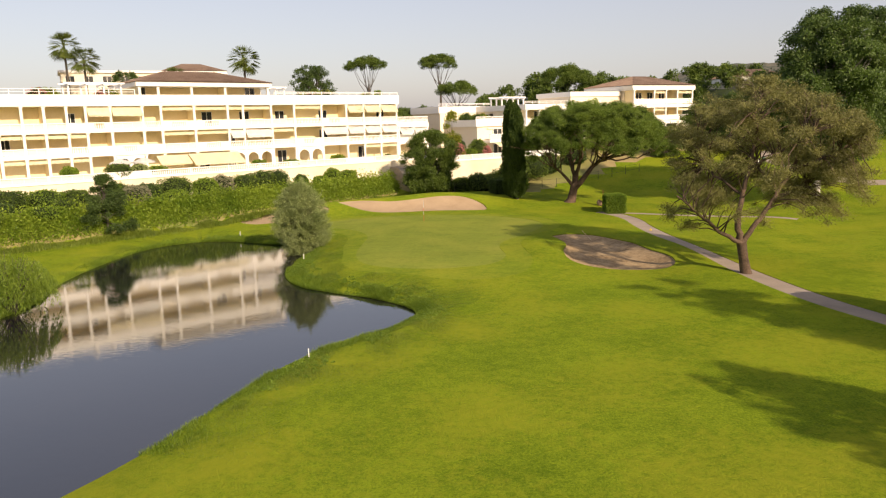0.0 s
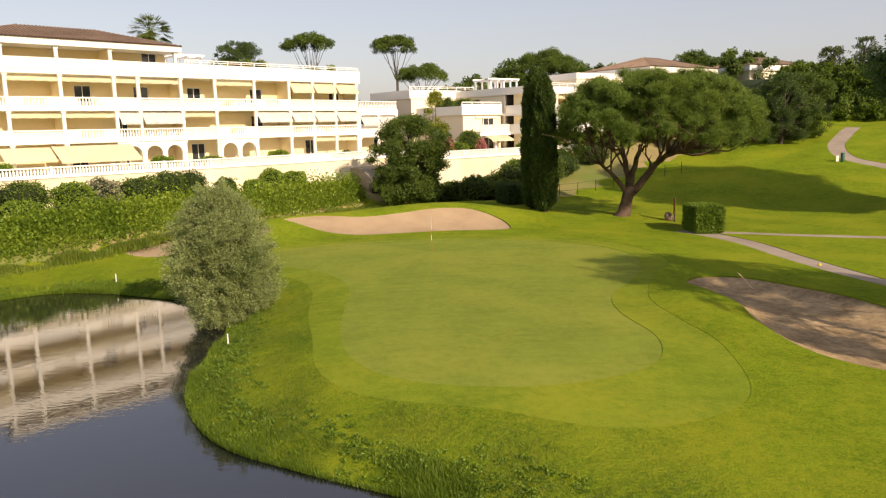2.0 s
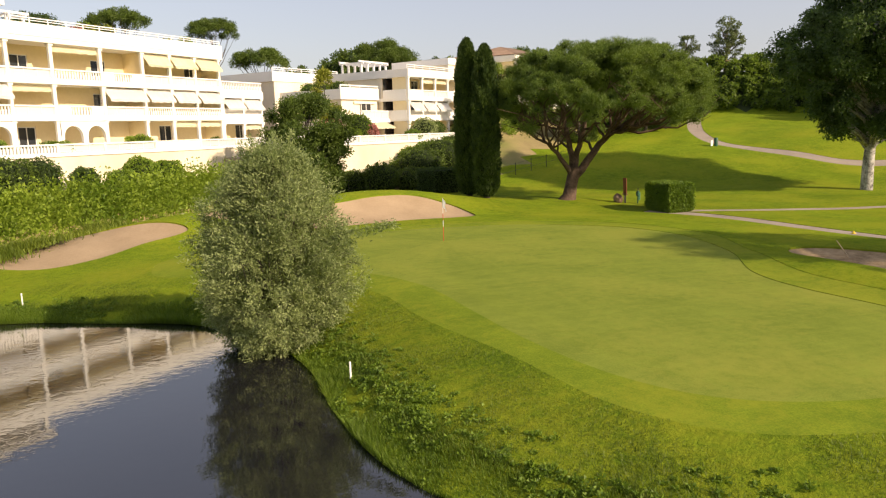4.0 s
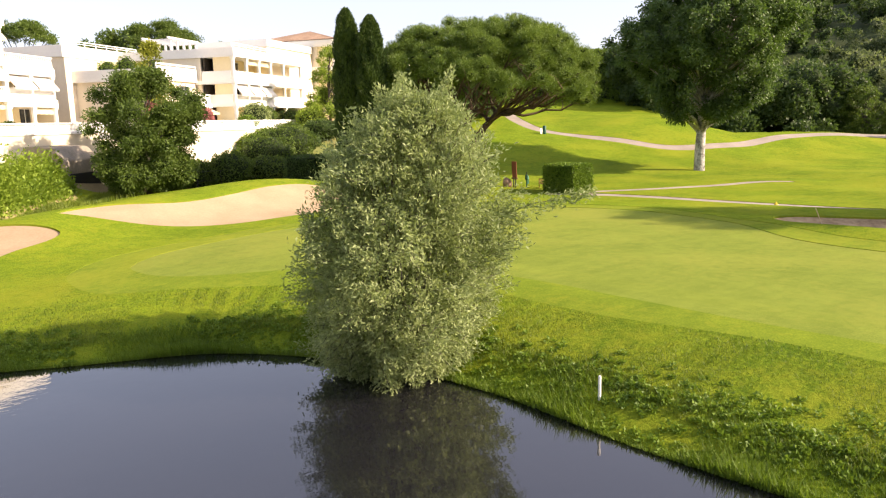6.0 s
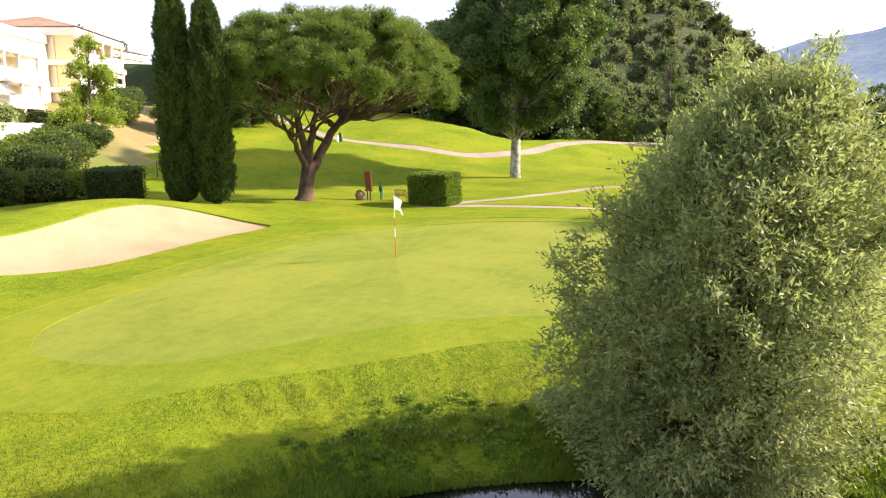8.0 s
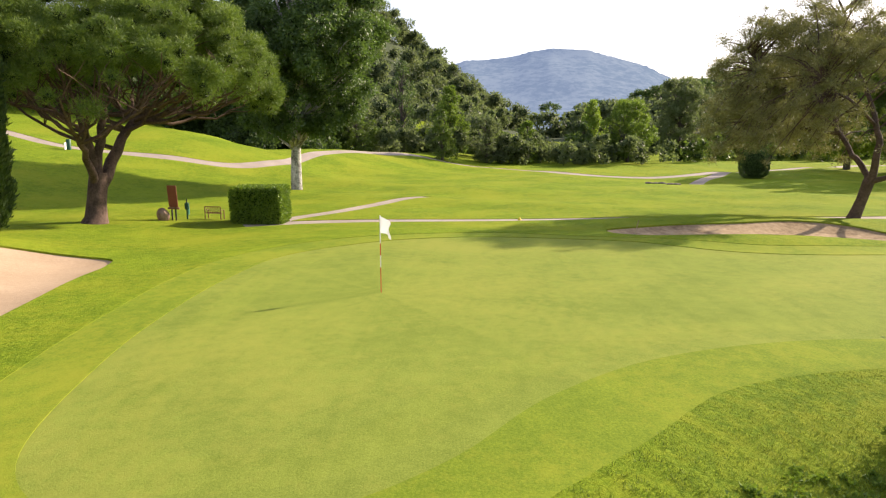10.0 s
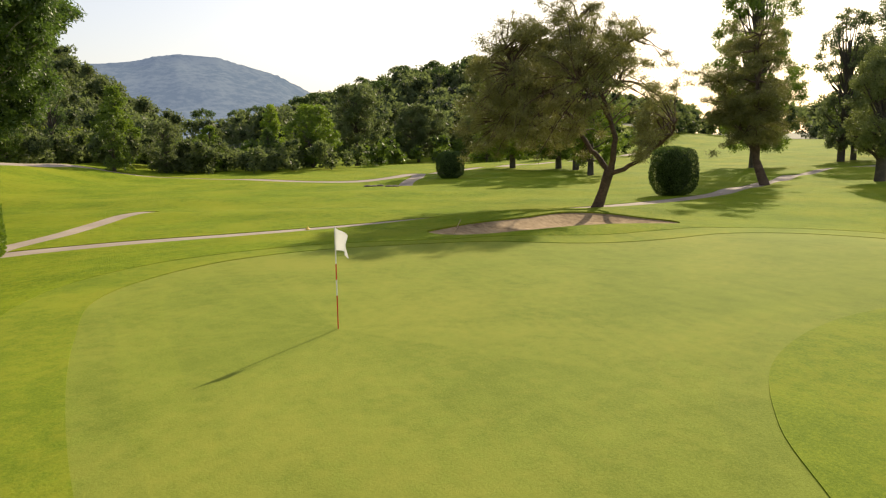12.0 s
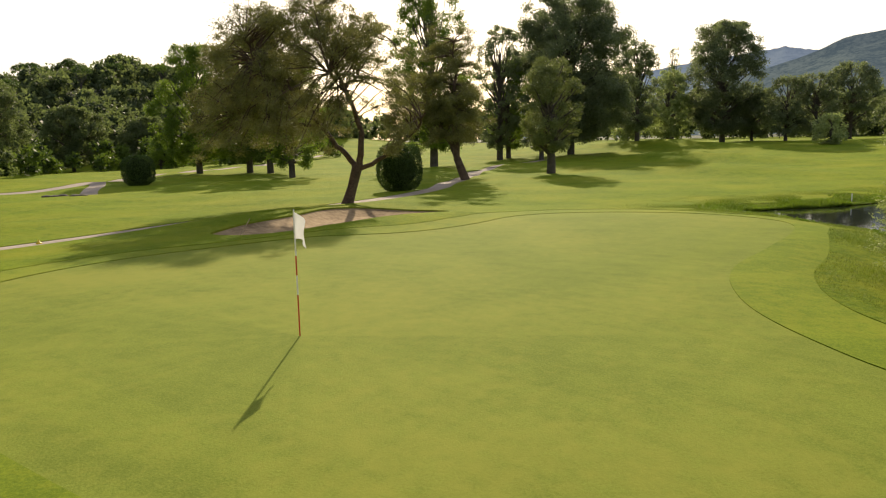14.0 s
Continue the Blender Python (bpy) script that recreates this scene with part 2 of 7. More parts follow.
def merge(pieces):
    vs, fs, n = [], [], 0
    for v, f in pieces:
        vs.append(v)
        fs.append(np.asarray(f) + n)
        n += len(v)
    return np.concatenate(vs), np.concatenate(fs)


def curvy(a, b, sag, rng, n=6, wob=0.08):
    a, b = np.array(a, float), np.array(b, float)
    t = np.linspace(0, 1, n)[:, None]
    p = a + (b - a) * t
    p[:, 2] += sag * np.sin(np.pi * t[:, 0])
    p[1:-1] += rng.normal(0, wob * np.linalg.norm(b - a) / 4, (n - 2, 3))
    return p


def leaves(rng, centres, normals, length, width, spread=0.6, droop=0.0):
    """One small pointed leaf per centre, turned mostly along normals."""
    n = len(centres)
    ax = normals + rng.normal(0, spread, (n, 3))
    ax[:, 2] -= droop
    ax /= np.linalg.norm(ax, axis=1)[:, None] + 1e-9
    side = np.cross(ax, rng.normal(0, 1, (n, 3)))
    side /= np.linalg.norm(side, axis=1)[:, None] + 1e-9
    s = rng.uniform(0.65, 1.35, (n, 1))
    L, W = ax * length * s, side * width * s * 0.5
    q = np.stack([centres - W * 0.6, centres + L * 0.45 + W * 1.2, centres + L - W * 0.4], 1)
    return q.reshape(-1, 3), np.arange(3 * n).reshape(n, 3)


def in_clumps(rng, centres, radii, counts, shell=0.55):
    """Random points in ellipsoids, most of them near the skin; with outward normals."""
    c, r = np.repeat(centres, counts, 0), np.repeat(radii, counts, 0)
    d = rng.normal(0, 1, c.shape)
    d /= np.linalg.norm(d, axis=1)[:, None]
    rad = rng.uniform(shell, 1.0, (len(c), 1))
    return c + d * r * rad, d


def crown(name, rng, centres, radii, cover, length, width, mat, parent, spread=0.6, droop=0.0, shell=0.5, label=""):
    """Leaves over many clumps; cover: leaf area for each clump's skin area."""
    radii = np.asarray(radii, float)
    counts = np.maximum(6, cover * 4 * np.pi * radii.mean(1) ** 2 / (0.55 * length * width)).astype(int)
    p, d = in_clumps(rng, np.asarray(centres, float), radii, counts, shell)
    v, f = leaves(rng, p, d, length, width, spread, droop)
    return from_arrays(name, v, f, mat, parent, label)


# ---- ground ----
def sstep(a, b, x):
    t = np.clip((np.asarray(x, float) - a) / (b - a), 0, 1)
    return t * t * (3 - 2 * t)


def hump(x, y, cx, cy, rx, ry, turn=0.0):
    c, s = math.cos(radians(turn)), math.sin(radians(turn))
    u, v = (x - cx) * c + (y - cy) * s, -(x - cx) * s + (y - cy) * c
    return np.exp(-(u / rx) ** 2 - (v / ry) ** 2)


def ring(points, per=8):
    """A closed smooth curve through the points."""
    p = np.array(points, float)
    n, out = len(p), []
    for i in range(n):
        a, b, c, d = p[i - 1], p[i], p[(i + 1) % n], p[(i + 2) % n]
        for k in range(per):
            t = k / per
            out.append(0.5 * (2 * b + (c - a) * t + (2 * a - 5 * b + 4 * c - d) * t * t + (3 * b - a - 3 * c + d) * t ** 3))
    return np.array(out)


def run(points, step=1.0):
    """An open smooth curve through the points."""
    p = np.array(points, float)
    p = np.vstack([2 * p[0] - p[1], p, 2 * p[-1] - p[-2]])
    out = []
    for i in range(1, len(p) - 2):
        a, b, c, d = p[i - 1:i + 3]
        n = max(2, int(np.linalg.norm(c - b) / step))
        for k in range(n):
            t = k / n
            out.append(0.5 * (2 * b + (c - a) * t + (2 * a - 5 * b + 4 * c - d) * t * t + (3 * b - a - 3 * c + d) * t ** 3))
    out.append(p[-2])
    return np.array(out)


def band(line, width):
    d = np.gradient(line, axis=0)
    n = np.stack([-d[:, 1], d[:, 0]], 1)
    n /= np.linalg.norm(n, axis=1)[:, None]
    return np.vstack([line + n * width / 2, (line - n * width / 2)[::-1]])


def inside(poly, x, y):
    x, y = np.asarray(x, float), np.asarray(y, float)
    res = np.zeros(x.shape, bool)
    for (x0, y0), (x1, y1) in zip(poly, np.roll(poly, -1, 0)):
        if y0 != y1:
            res ^= ((y0 > y) != (y1 > y)) & (x < (x1 - x0) * (y - y0) / (y1 - y0) + x0)
    return res


def gap(poly, x, y):
    """Distance to a closed outline, negative inside."""
    x, y = np.asarray(x, float), np.asarray(y, float)
    best = np.full(x.shape, 1e9)
    for a, b in zip(poly, np.roll(poly, -1, 0)):
        e = b - a
        t = np.clip(((x - a[0]) * e[0] + (y - a[1]) * e[1]) / (e @ e + 1e-12), 0, 1)
        best = np.minimum(best, (x - a[0] - t * e[0]) ** 2 + (y - a[1] - t * e[1]) ** 2)
    return np.sqrt(best) * np.where(inside(poly, x, y), -1, 1)


WATER = -1.10
POND = ring([(-25.4, -22), (-26, -14), (-25.2, -7), (-22, -3.6), (-18.5, -3.7), (-15, -5.4), (-12.2, -7), (-10.2, -10), (-9.3, -13.5), (-9.3, -17.5),
             (-8.8, -21), (-7, -24.4), (-4.4, -26.4), (-1.4, -28.3), (0.9, -30.6), (1.6, -32.8), (0.2, -35.6), (-2.2, -38.4), (-3.9, -41.6),
             (-5, -45), (-7.3, -52), (-12, -60), (-20, -66), (-30, -66), (-33, -56), (-28, -42), (-24.2, -34), (-23.6, -28)])
GREEN = ring([(-11.5, 1.2), (-11.2, 2.8), (-9.6, 4.2), (-6, 4.8), (-2, 5), (2, 4.9), (6, 4.5), (9, 2.9), (11.2, 0), (11.6, -4), (9.8, -9), (7.6, -12.6),
              (7.0, -15.6), (7.3, -19.2), (6.2, -21.8), (3.4, -23.2), (0.4, -23.3), (-2.2, -22.2), (-3.6, -20.2), (-4.2, -17.2), (-4.3, -13.6), (-4.4, -9.6),
              (-5.6, -6.2), (-7.6, -3.8), (-9.8, -2.2), (-11.1, -0.6)])
COLLAR = ring([(-13.6, 1.0), (-13, 3.8), (-10.6, 5.8), (-6, 6.3), (-2, 6.5), (2, 6.6), (6, 6.4), (10, 4.9), (12.8, 1.4), (13.2, -4), (10.6, -9.4), (8.9, -13.6),
               (8.9, -17), (9.2, -20.4), (8.0, -24.6), (4.2, -26.3), (0.4, -24.8), (-2.6, -23.7), (-4.5, -21.4), (-5.2, -17.6), (-5.8, -13.8), (-6.1, -10.0),
               (-7.2, -7.0), (-9.2, -5.0), (-11.4, -2.8), (-13.2, -1.2)])
inward = np.gradient(np.vstack([GREEN[-1:], GREEN, GREEN[:1]]), axis=0)[1:-1]
inward = np.stack([-inward[:, 1], inward[:, 0]], 1)
inward /= np.linalg.norm(inward, axis=1)[:, None]
if inside(GREEN, *(GREEN[:1] + 0.3 * inward[:1]).T)[0] == False:
    inward = -inward
RING_A, RING_B = GREEN + 0.75 * inward, GREEN + 1.75 * inward
ROUGH = ring([(-12.6, -6.2), (-8.4, -5.4), (-3.0, -9.5), (0, -16), (2.6, -23), (4.4, -26.2), (5.4, -28.8), (4.6, -31.8), (1.4, -33.6), (-3, -31), (-8, -26), (-11.5, -20), (-13, -12)])
BUNKERS = {
    "back": ring([(-11.0, 12.9), (-8.8, 11.2), (-6.5, 9.8), (-4.3, 9.0), (-1.4, 9.2), (2.2, 9.7), (4.6, 10.0), (6.5, 10.9), (6.2, 13.6), (4.0, 15.4), (1.2, 15.2), (-1.8, 14.4),
                  (-5, 13.8), (-8.2, 14.1), (-10.6, 13.6)]),
    "left": ring([(-22.2, 9.8), (-21.0, 7.0), (-18.6, 5.5), (-16.4, 6.5), (-14.2, 8.6), (-12.3, 9.7), (-11.7, 10.6), (-12.5, 11.7), (-14.6, 12.9), (-17.4, 13.6), (-20.2, 13.0), (-21.8, 11.7)]),
    "right": ring([(11.7, -10.7), (13.2, -9.0), (15.3, -9.2), (16.9, -11.0), (18, -13), (18.6, -16.5), (19.4, -20), (18.6, -22.6), (16, -23.2), (13.6, -22.6),
                   (12, -20.6), (11.8, -17.6), (12.4, -14.6), (12.1, -12.4)]),
}
PATHS = {
    "a": run([(19.4, 9.8), (20.7, 7), (21.5, 3), (21.4, -2), (21.5, -7), (21.8, -12), (22.4, -18), (23.2, -25), (24.6, -33), (27, -39.5), (30, -45),
              (36, -57), (41.7, -68), (46, -82), (48, -96)]),
    "b": run([(20.9, 8.4), (22.6, 7.9), (24.6, 6.9), (27.6, 5.4), (31.2, 4.2), (34.6, 2.6), (37.5, 0.6)]),
    "c": run([(62, 56), (55.7, 48.3), (51, 41.9), (48.8, 36.2), (49.6, 31.5), (51, 26.5), (52.5, 22.4), (55.7, 19.6), (60.2, 17.8), (66.9, 16.6), (75, 14.4), (81, 9.4), (85, 3.6),
              (83.3, -4.5), (76.5, -11), (69.5, -15.2), (66.3, -19.4), (66.0, -24), (68.0, -29.2), (71.5, -34.6), (77, -41), (82.5, -49), (88, -58.5), (94, -73), (100.5, -88), (114, -110)]),
    "d": run([(71.2, -34.4), (66.6, -31.8), (63.2, -29.4), (60.4, -27.6), (57.6, -26.6)]),
}

# facades of the nearer houses: corner, direction along the front
HOUSE_A, TURN_A = (-6.6, 44.8), 42.0
HOUSE_B, TURN_B = (14.0, 46.8), 36.0
HOUSE_C, TURN_C = (34.0, 59.2), 33.0


def along(x, y, corner, turn):
    """Place along a front, and distance before it."""
    c, s = math.cos(radians(turn)), math.sin(radians(turn))
    dx, dy = np.asarray(x, float) - corner[0], np.asarray(y, float) - corner[1]
    return dx * c + dy * s, dx * s - dy * c


def ground_height(x, y):
    x, y = np.asarray(x, float), np.asarray(y, float)
    z = np.full(np.broadcast(x, y).shape, -0.72) - 0.18 * sstep(20, 42, x)
    r = np.hypot((x - 1) / 1.0, (y + 7) / 1.15)
    z = z + 0.72 * sstep(24, 9.5, r) - 0.020 * np.clip(np.abs(x + 2) - 3, 0, 8) * sstep(26, 9, r) + 0.35 * hump(x, y, 17, 17.5, 6, 4)
    z = z + 1.70 * hump(x, y, 1.5, 16.8, 8.5, 4.2, 6) + 1.35 * hump(x, y, -11.5, 13.6, 8, 4.0, 20)
    z = z + 0.45 * hump(x, y, 20.6, -17.5, 2.3, 7.0, 0) + 0.30 * hump(x, y, 10.4, -15, 1.5, 6.0, 0) + 1.05 * hump(x, y, 5, 26, 11, 6.5)
    # hill behind the tall pine, falling to a valley in the east
    d = 0.45 * x + 0.89 * y - 35
    hill = 0.24 * np.log1p(np.exp(np.clip(d / 1.6, -30, 60))) * 1.6
    hill = 13 * (1 - np.exp(-hill / 13))
    behind = y - np.interp(x, [52, 60, 67, 75, 81, 85, 100], [22.4, 17.8, 16.6, 14.4, 9.4, 3.6, -4])
    fall = sstep(2, 13, behind) * sstep(0, 9, (x - 66) - (y - 24) * 0.75)
    z = z + hill * sstep(-2, 26, x) * (1 - sstep(82, 130, x)) * (1 - 0.75 * fall)
    # swale with the drain before the path fork
    z = z - 0.65 * hump(x, y, 60, -25.5, 6.0, 4.5)
    z = z + 0.9 * hump(x, y, 62, 30, 9, 7)
    # steep overgrown bank beyond the upper path
    d2 = (x - 68) * 0.68 + (y - 60) * 0.73
    z = z + 5.9 * sstep(0, 8, d2) * sstep(52, 62, x) * (1 - sstep(92, 108, x))
    # bank below the apartment houses
    s, q = along(x, y, HOUSE_A, TURN_A)
    q = q - 4.7
    edge = np.interp(s, [-60, -43, -30, -18, -8, 4], [14, 12.5, 9.2, 7.8, 6.0, 2.0])
    z = z + (2.0 * sstep(0.4, -2.0, q - edge) + 0.5 * sstep(-2, -8, q - edge)) * sstep(6, -2, s)
    z = z + 1.7 * sstep(0, -8, q) * sstep(16, 4, s) * sstep(30, 20, x)
    s2, q2 = along(x, y, HOUSE_B, TURN_B)
    z = z + 2.2 * sstep(14, 3, q2) * sstep(-14, -6, s2) * sstep(50, 25, s2)
    # land behind the houses and to the south
    z = z + 7.0 * sstep(56, 125, y) * sstep(70, 30, x)
    z = z + 2.2 * sstep(-75, -150, y)
    z = z + 0.7 * hump(x, y, 34, -76, 16, 6, 160) + 0.8 * hump(x, y, 12, -66, 9, 4, 170)
    # gentle swells of the fairway
    z = z + (0.12 * np.sin(0.30 * x + 0.13 * y) * np.sin(0.27 * y - 0.09 * x + 0.6) + 0.06 * np.sin(0.55 * x - 0.35 * y + 1.0)) * sstep(23, 34, x) * (1 - sstep(120, 150, x))
    # mown mounds on the southern fairway
    z = z + 1.5 * hump(x, y, 40, -126, 17, 3.4, -14) + 1.3 * hump(x, y, 23, -94, 13, 3.2, -18)
    # wooded hills far off
    far = sstep(85, 150, x)
    z = z + far * (30 * hump(x, y, 215, 84, 80, 60, 20) + 22 * hump(x, y, 350, 45, 140, 55, 0) + 24 * hump(x, y, 245, -120, 95, 62, -30) + 21 * hump(x, y, 235, 24, 60, 26, 10))
    z = z - 5.0 * sstep(95, 150, x) * sstep(40, 10, y) * sstep(-140, -90, y)
    return z


def bank_height(x, y, g):
    """The ground, let down to the pond's edge."""
    z = ground_height(x, y)
    steep = sstep(-4.5, -1.5, x)
    rise = (1 - steep) * (0.45 * sstep(-0.1, 1.2, g) + 0.55 * sstep(0, 4.6, g)) + steep * (0.70 * sstep(-0.1, 0.9, g) + 0.30 * sstep(0, 3.0, g))
    return np.where(g > 6, z, np.minimum(z, WATER + 0.05 + (z - WATER - 0.05) * rise))


def build_ground():
    outlines = [POND, GREEN, RING_A, RING_B, COLLAR, ROUGH, *BUNKERS.values(), *(band(PATHS[k], w) for k, w in (("a", 1.7), ("b", 1.2), ("c", 1.9), ("d", 1.6)))]
    pts, edges = [], []
    for o in outlines:
        n = len(pts)
        pts += [Vector(p) for p in o]
        edges += [(n + i, n + (i + 1) % len(o)) for i in range(len(o))]
    rng = np.random.default_rng(3)

    def lattice(x0, x1, y0, y1, step, hole=None):
        gx, gy = np.meshgrid(np.arange(x0, x1, step), np.arange(y0, y1, step))
        gx, gy = (gx + rng.uniform(-0.2, 0.2, gx.shape) * step).ravel(), (gy + rng.uniform(-0.2, 0.2, gy.shape) * step).ravel()
        keep = np.ones(gx.shape, bool)
        if hole:
            keep &= ~((gx > hole[0]) & (gx < hole[1]) & (gy > hole[2]) & (gy < hole[3]))
        return [Vector(p) for p in zip(gx[keep], gy[keep])]

    near, mid, wide = (-40, 32, -52, 30), (-110, 140, -170, 130), (-500, 600, -500, 500)
    pts += lattice(*near, 0.75) + lattice(*mid, 2.6, near) + lattice(*wide, 14, mid) + lattice(-3600, 3600, -3600, 3600, 200, wide)
    vs, _, fs, *_ = bpy_cdt(pts, edges)
    xy = np.array([v[:] for v in vs])
    tri = np.array(fs)
    mid_pt = xy[tri].mean(1)
    g = gap(POND, xy[:, 0], xy[:, 1])
    z = bank_height(xy[:, 0], xy[:, 1], g)
    zone = np.zeros(len(tri), int)

    def claim(poly, k):
        lo, hi = poly.min(0), poly.max(0)
        c = np.where((mid_pt[:, 0] > lo[0]) & (mid_pt[:, 0] < hi[0]) & (mid_pt[:, 1] > lo[1]) & (mid_pt[:, 1] < hi[1]))[0]
        zone[c[inside(poly, mid_pt[c, 0], mid_pt[c, 1])]] = k

    plan = [("ground_rough", "semi_rough", ROUGH, -0.004), ("pond_bed", "bed", POND, 0.75), ("green_collar", "collar", COLLAR, 0.012), ("putting_green_edge", "green", GREEN, 0.03), ("mown_ring", "green_ring", RING_A, 0.03), ("putting_green", "green", RING_B, 0.03)]
    plan += [("sand_bunker", "sand_brown" if k == "right" else "sand", o, 0.08) for k, o in BUNKERS.items()]
    plan += [("cart_path", "path", o, 0.03) for o in outlines[-4:]]
    for k, (_, _, poly, _) in enumerate(plan):
        claim(poly, k + 1)
    out = {}
    far = np.hypot(mid_pt[:, 0] - 10, mid_pt[:, 1])
    fz = ground_height(mid_pt[:, 0], mid_pt[:, 1])
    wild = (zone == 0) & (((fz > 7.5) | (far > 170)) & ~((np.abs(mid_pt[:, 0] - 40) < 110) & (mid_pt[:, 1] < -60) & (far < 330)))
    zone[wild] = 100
    sa, qa = along(mid_pt[:, 0], mid_pt[:, 1], HOUSE_A, TURN_A)
    soil = (zone == 0) & (qa < np.interp(sa, [-60, -43, -30, -18, -8, 4], [14, 12.5, 9.2, 7.8, 6.0, 2.0]) + 4.7) & (sa < 6)
    sb, qb = along(mid_pt[:, 0], mid_pt[:, 1], HOUSE_B, TURN_B)
    soil |= (zone == 0) & (qb < 12.5) & (sb > -16) & (sb < 36) & (mid_pt[:, 1] > 27)
    zone[soil] = 101

    def drop(k):
        if 1 <= k <= len(plan):
            return plan[k - 1][3]
        return 0.0

    def level(k, ids):
        zz = z[ids] - drop(k)
        if 1 <= k <= len(plan) and plan[k - 1][0] == "sand_bunker":
            gg = np.minimum(0, gap(plan[k - 1][2], xy[ids, 0], xy[ids, 1]))
            zz = zz - (0.36 if plan[k - 1][1] == "sand_brown" else 0.26) * (1 - np.exp(gg / 0.9))
        if 1 <= k <= len(plan) and plan[k - 1][0] == "pond_bed":
            zz = np.minimum(zz, WATER - 0.5)
        return zz

    def piece(name, ks, mat, label, category):
        sel = tri[np.isin(zone, ks)]
        ids, inv = np.unique(sel, return_inverse=True)
        zs = np.zeros(len(ids))
        k = ks[0]
        zs = level(k, ids)
        v = np.column_stack([xy[ids], zs])
        ob = from_arrays(name, v, inv.reshape(-1, 3), M[mat], None, label, True)
        tagged(ob, label, category, kind="structure")
        return ob

    piece("ground", [0], "fairway", "mown green fairway grass rolling over gentle slopes", "lawn")
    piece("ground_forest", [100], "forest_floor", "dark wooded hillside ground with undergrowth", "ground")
    piece("ground_bank", [101], "dry", "dry planted bank of soil and yellow grass", "ground")
    words = {"ground_rough": ("longer deep green rough between green and pond", "lawn"), "pond_bed": ("dark muddy bed of the pond", "pond bed"), "green_collar": ("short mown collar round the putting green", "lawn"),
             "putting_green_edge": ("closely mown outer band of the putting green", "putting green"), "mown_ring": ("paler mower lane ringing the putting green", "putting green"),
             "putting_green": ("smooth closely mown pale putting green", "putting green"), "cart_path": ("narrow worn grey cart path", "path")}
    for k, (name, mat, poly, dr) in enumerate(plan):
        lab = words.get(name) or (("brown sand bunker with darker and paler patches" if mat == "sand_brown" else "pale raked sand bunker with a grass lip"), "bunker")
        piece(name, [k + 1], mat, *lab)
    # earth lips between neighbouring levels
    quads = []
    own = {}
    for t, k in zip(tri, zone):
        for i in range(3):
            a, b = int(t[i]), int(t[(i + 1) % 3])
            if (b, a) in own and own[(b, a)] != k:
                quads.append((a, b, k, own[(b, a)]))
            own[(a, b)] = k
    lv, lf = [], []
    for a, b, k, k2 in quads:
        if drop(k) == drop(k2):
            continue
        ids = np.array([a, b])
        za, zb = level(k, ids), level(k2, ids)
        n = len(lv)
        lv += [(*xy[a], za[0]), (*xy[b], za[1]), (*xy[b], zb[1]), (*xy[a], zb[0])]
        lf.append((n, n + 1, n + 2, n + 3))
    tagged(from_arrays("turf_edge", lv, lf, M["collar"]), "cut turf edges round bunkers, green and paths", "turf edge", kind="structure")


def bpy_cdt(pts, edges):
    return mathutils.geometry.delaunay_2d_cdt(pts, edges, [], 0, 1e-5)


build_ground()
bm = bmesh.new()
ids = [bm.verts.new((x, y, WATER)) for x, y in POND]
bm.faces.new(ids)
bmesh.ops.triangulate(bm, faces=bm.faces[:])
tagged(part("water", bm, M["water"]), "still dark pond water reflecting the sky", "pond", kind="structure")


# ---- apartment houses ----
def empty(name, m, label, category, group=""):
    ob = new(name)
    ob.matrix_world = m
    return tagged(ob, label, category, group)


def pierced(bm, s0, s1, z0, z1, y0, y1, holes):
    """A wall from s0 to s1 with upright openings (a, b, low, high) through it."""
    at = s0
    for a, b, lo, hi in sorted(holes):
        if a > at:
            box(bm, at, a, y0, y1, z0, z1)
        if lo > z0 + 0.02:
            box(bm, a, b, y0, y1, z0, lo)
        if hi < z1 - 0.02:
            box(bm, a, b, y0, y1, hi, z1)
        at = b
    if s1 > at:
        box(bm, at, s1, y0, y1, z0, z1)


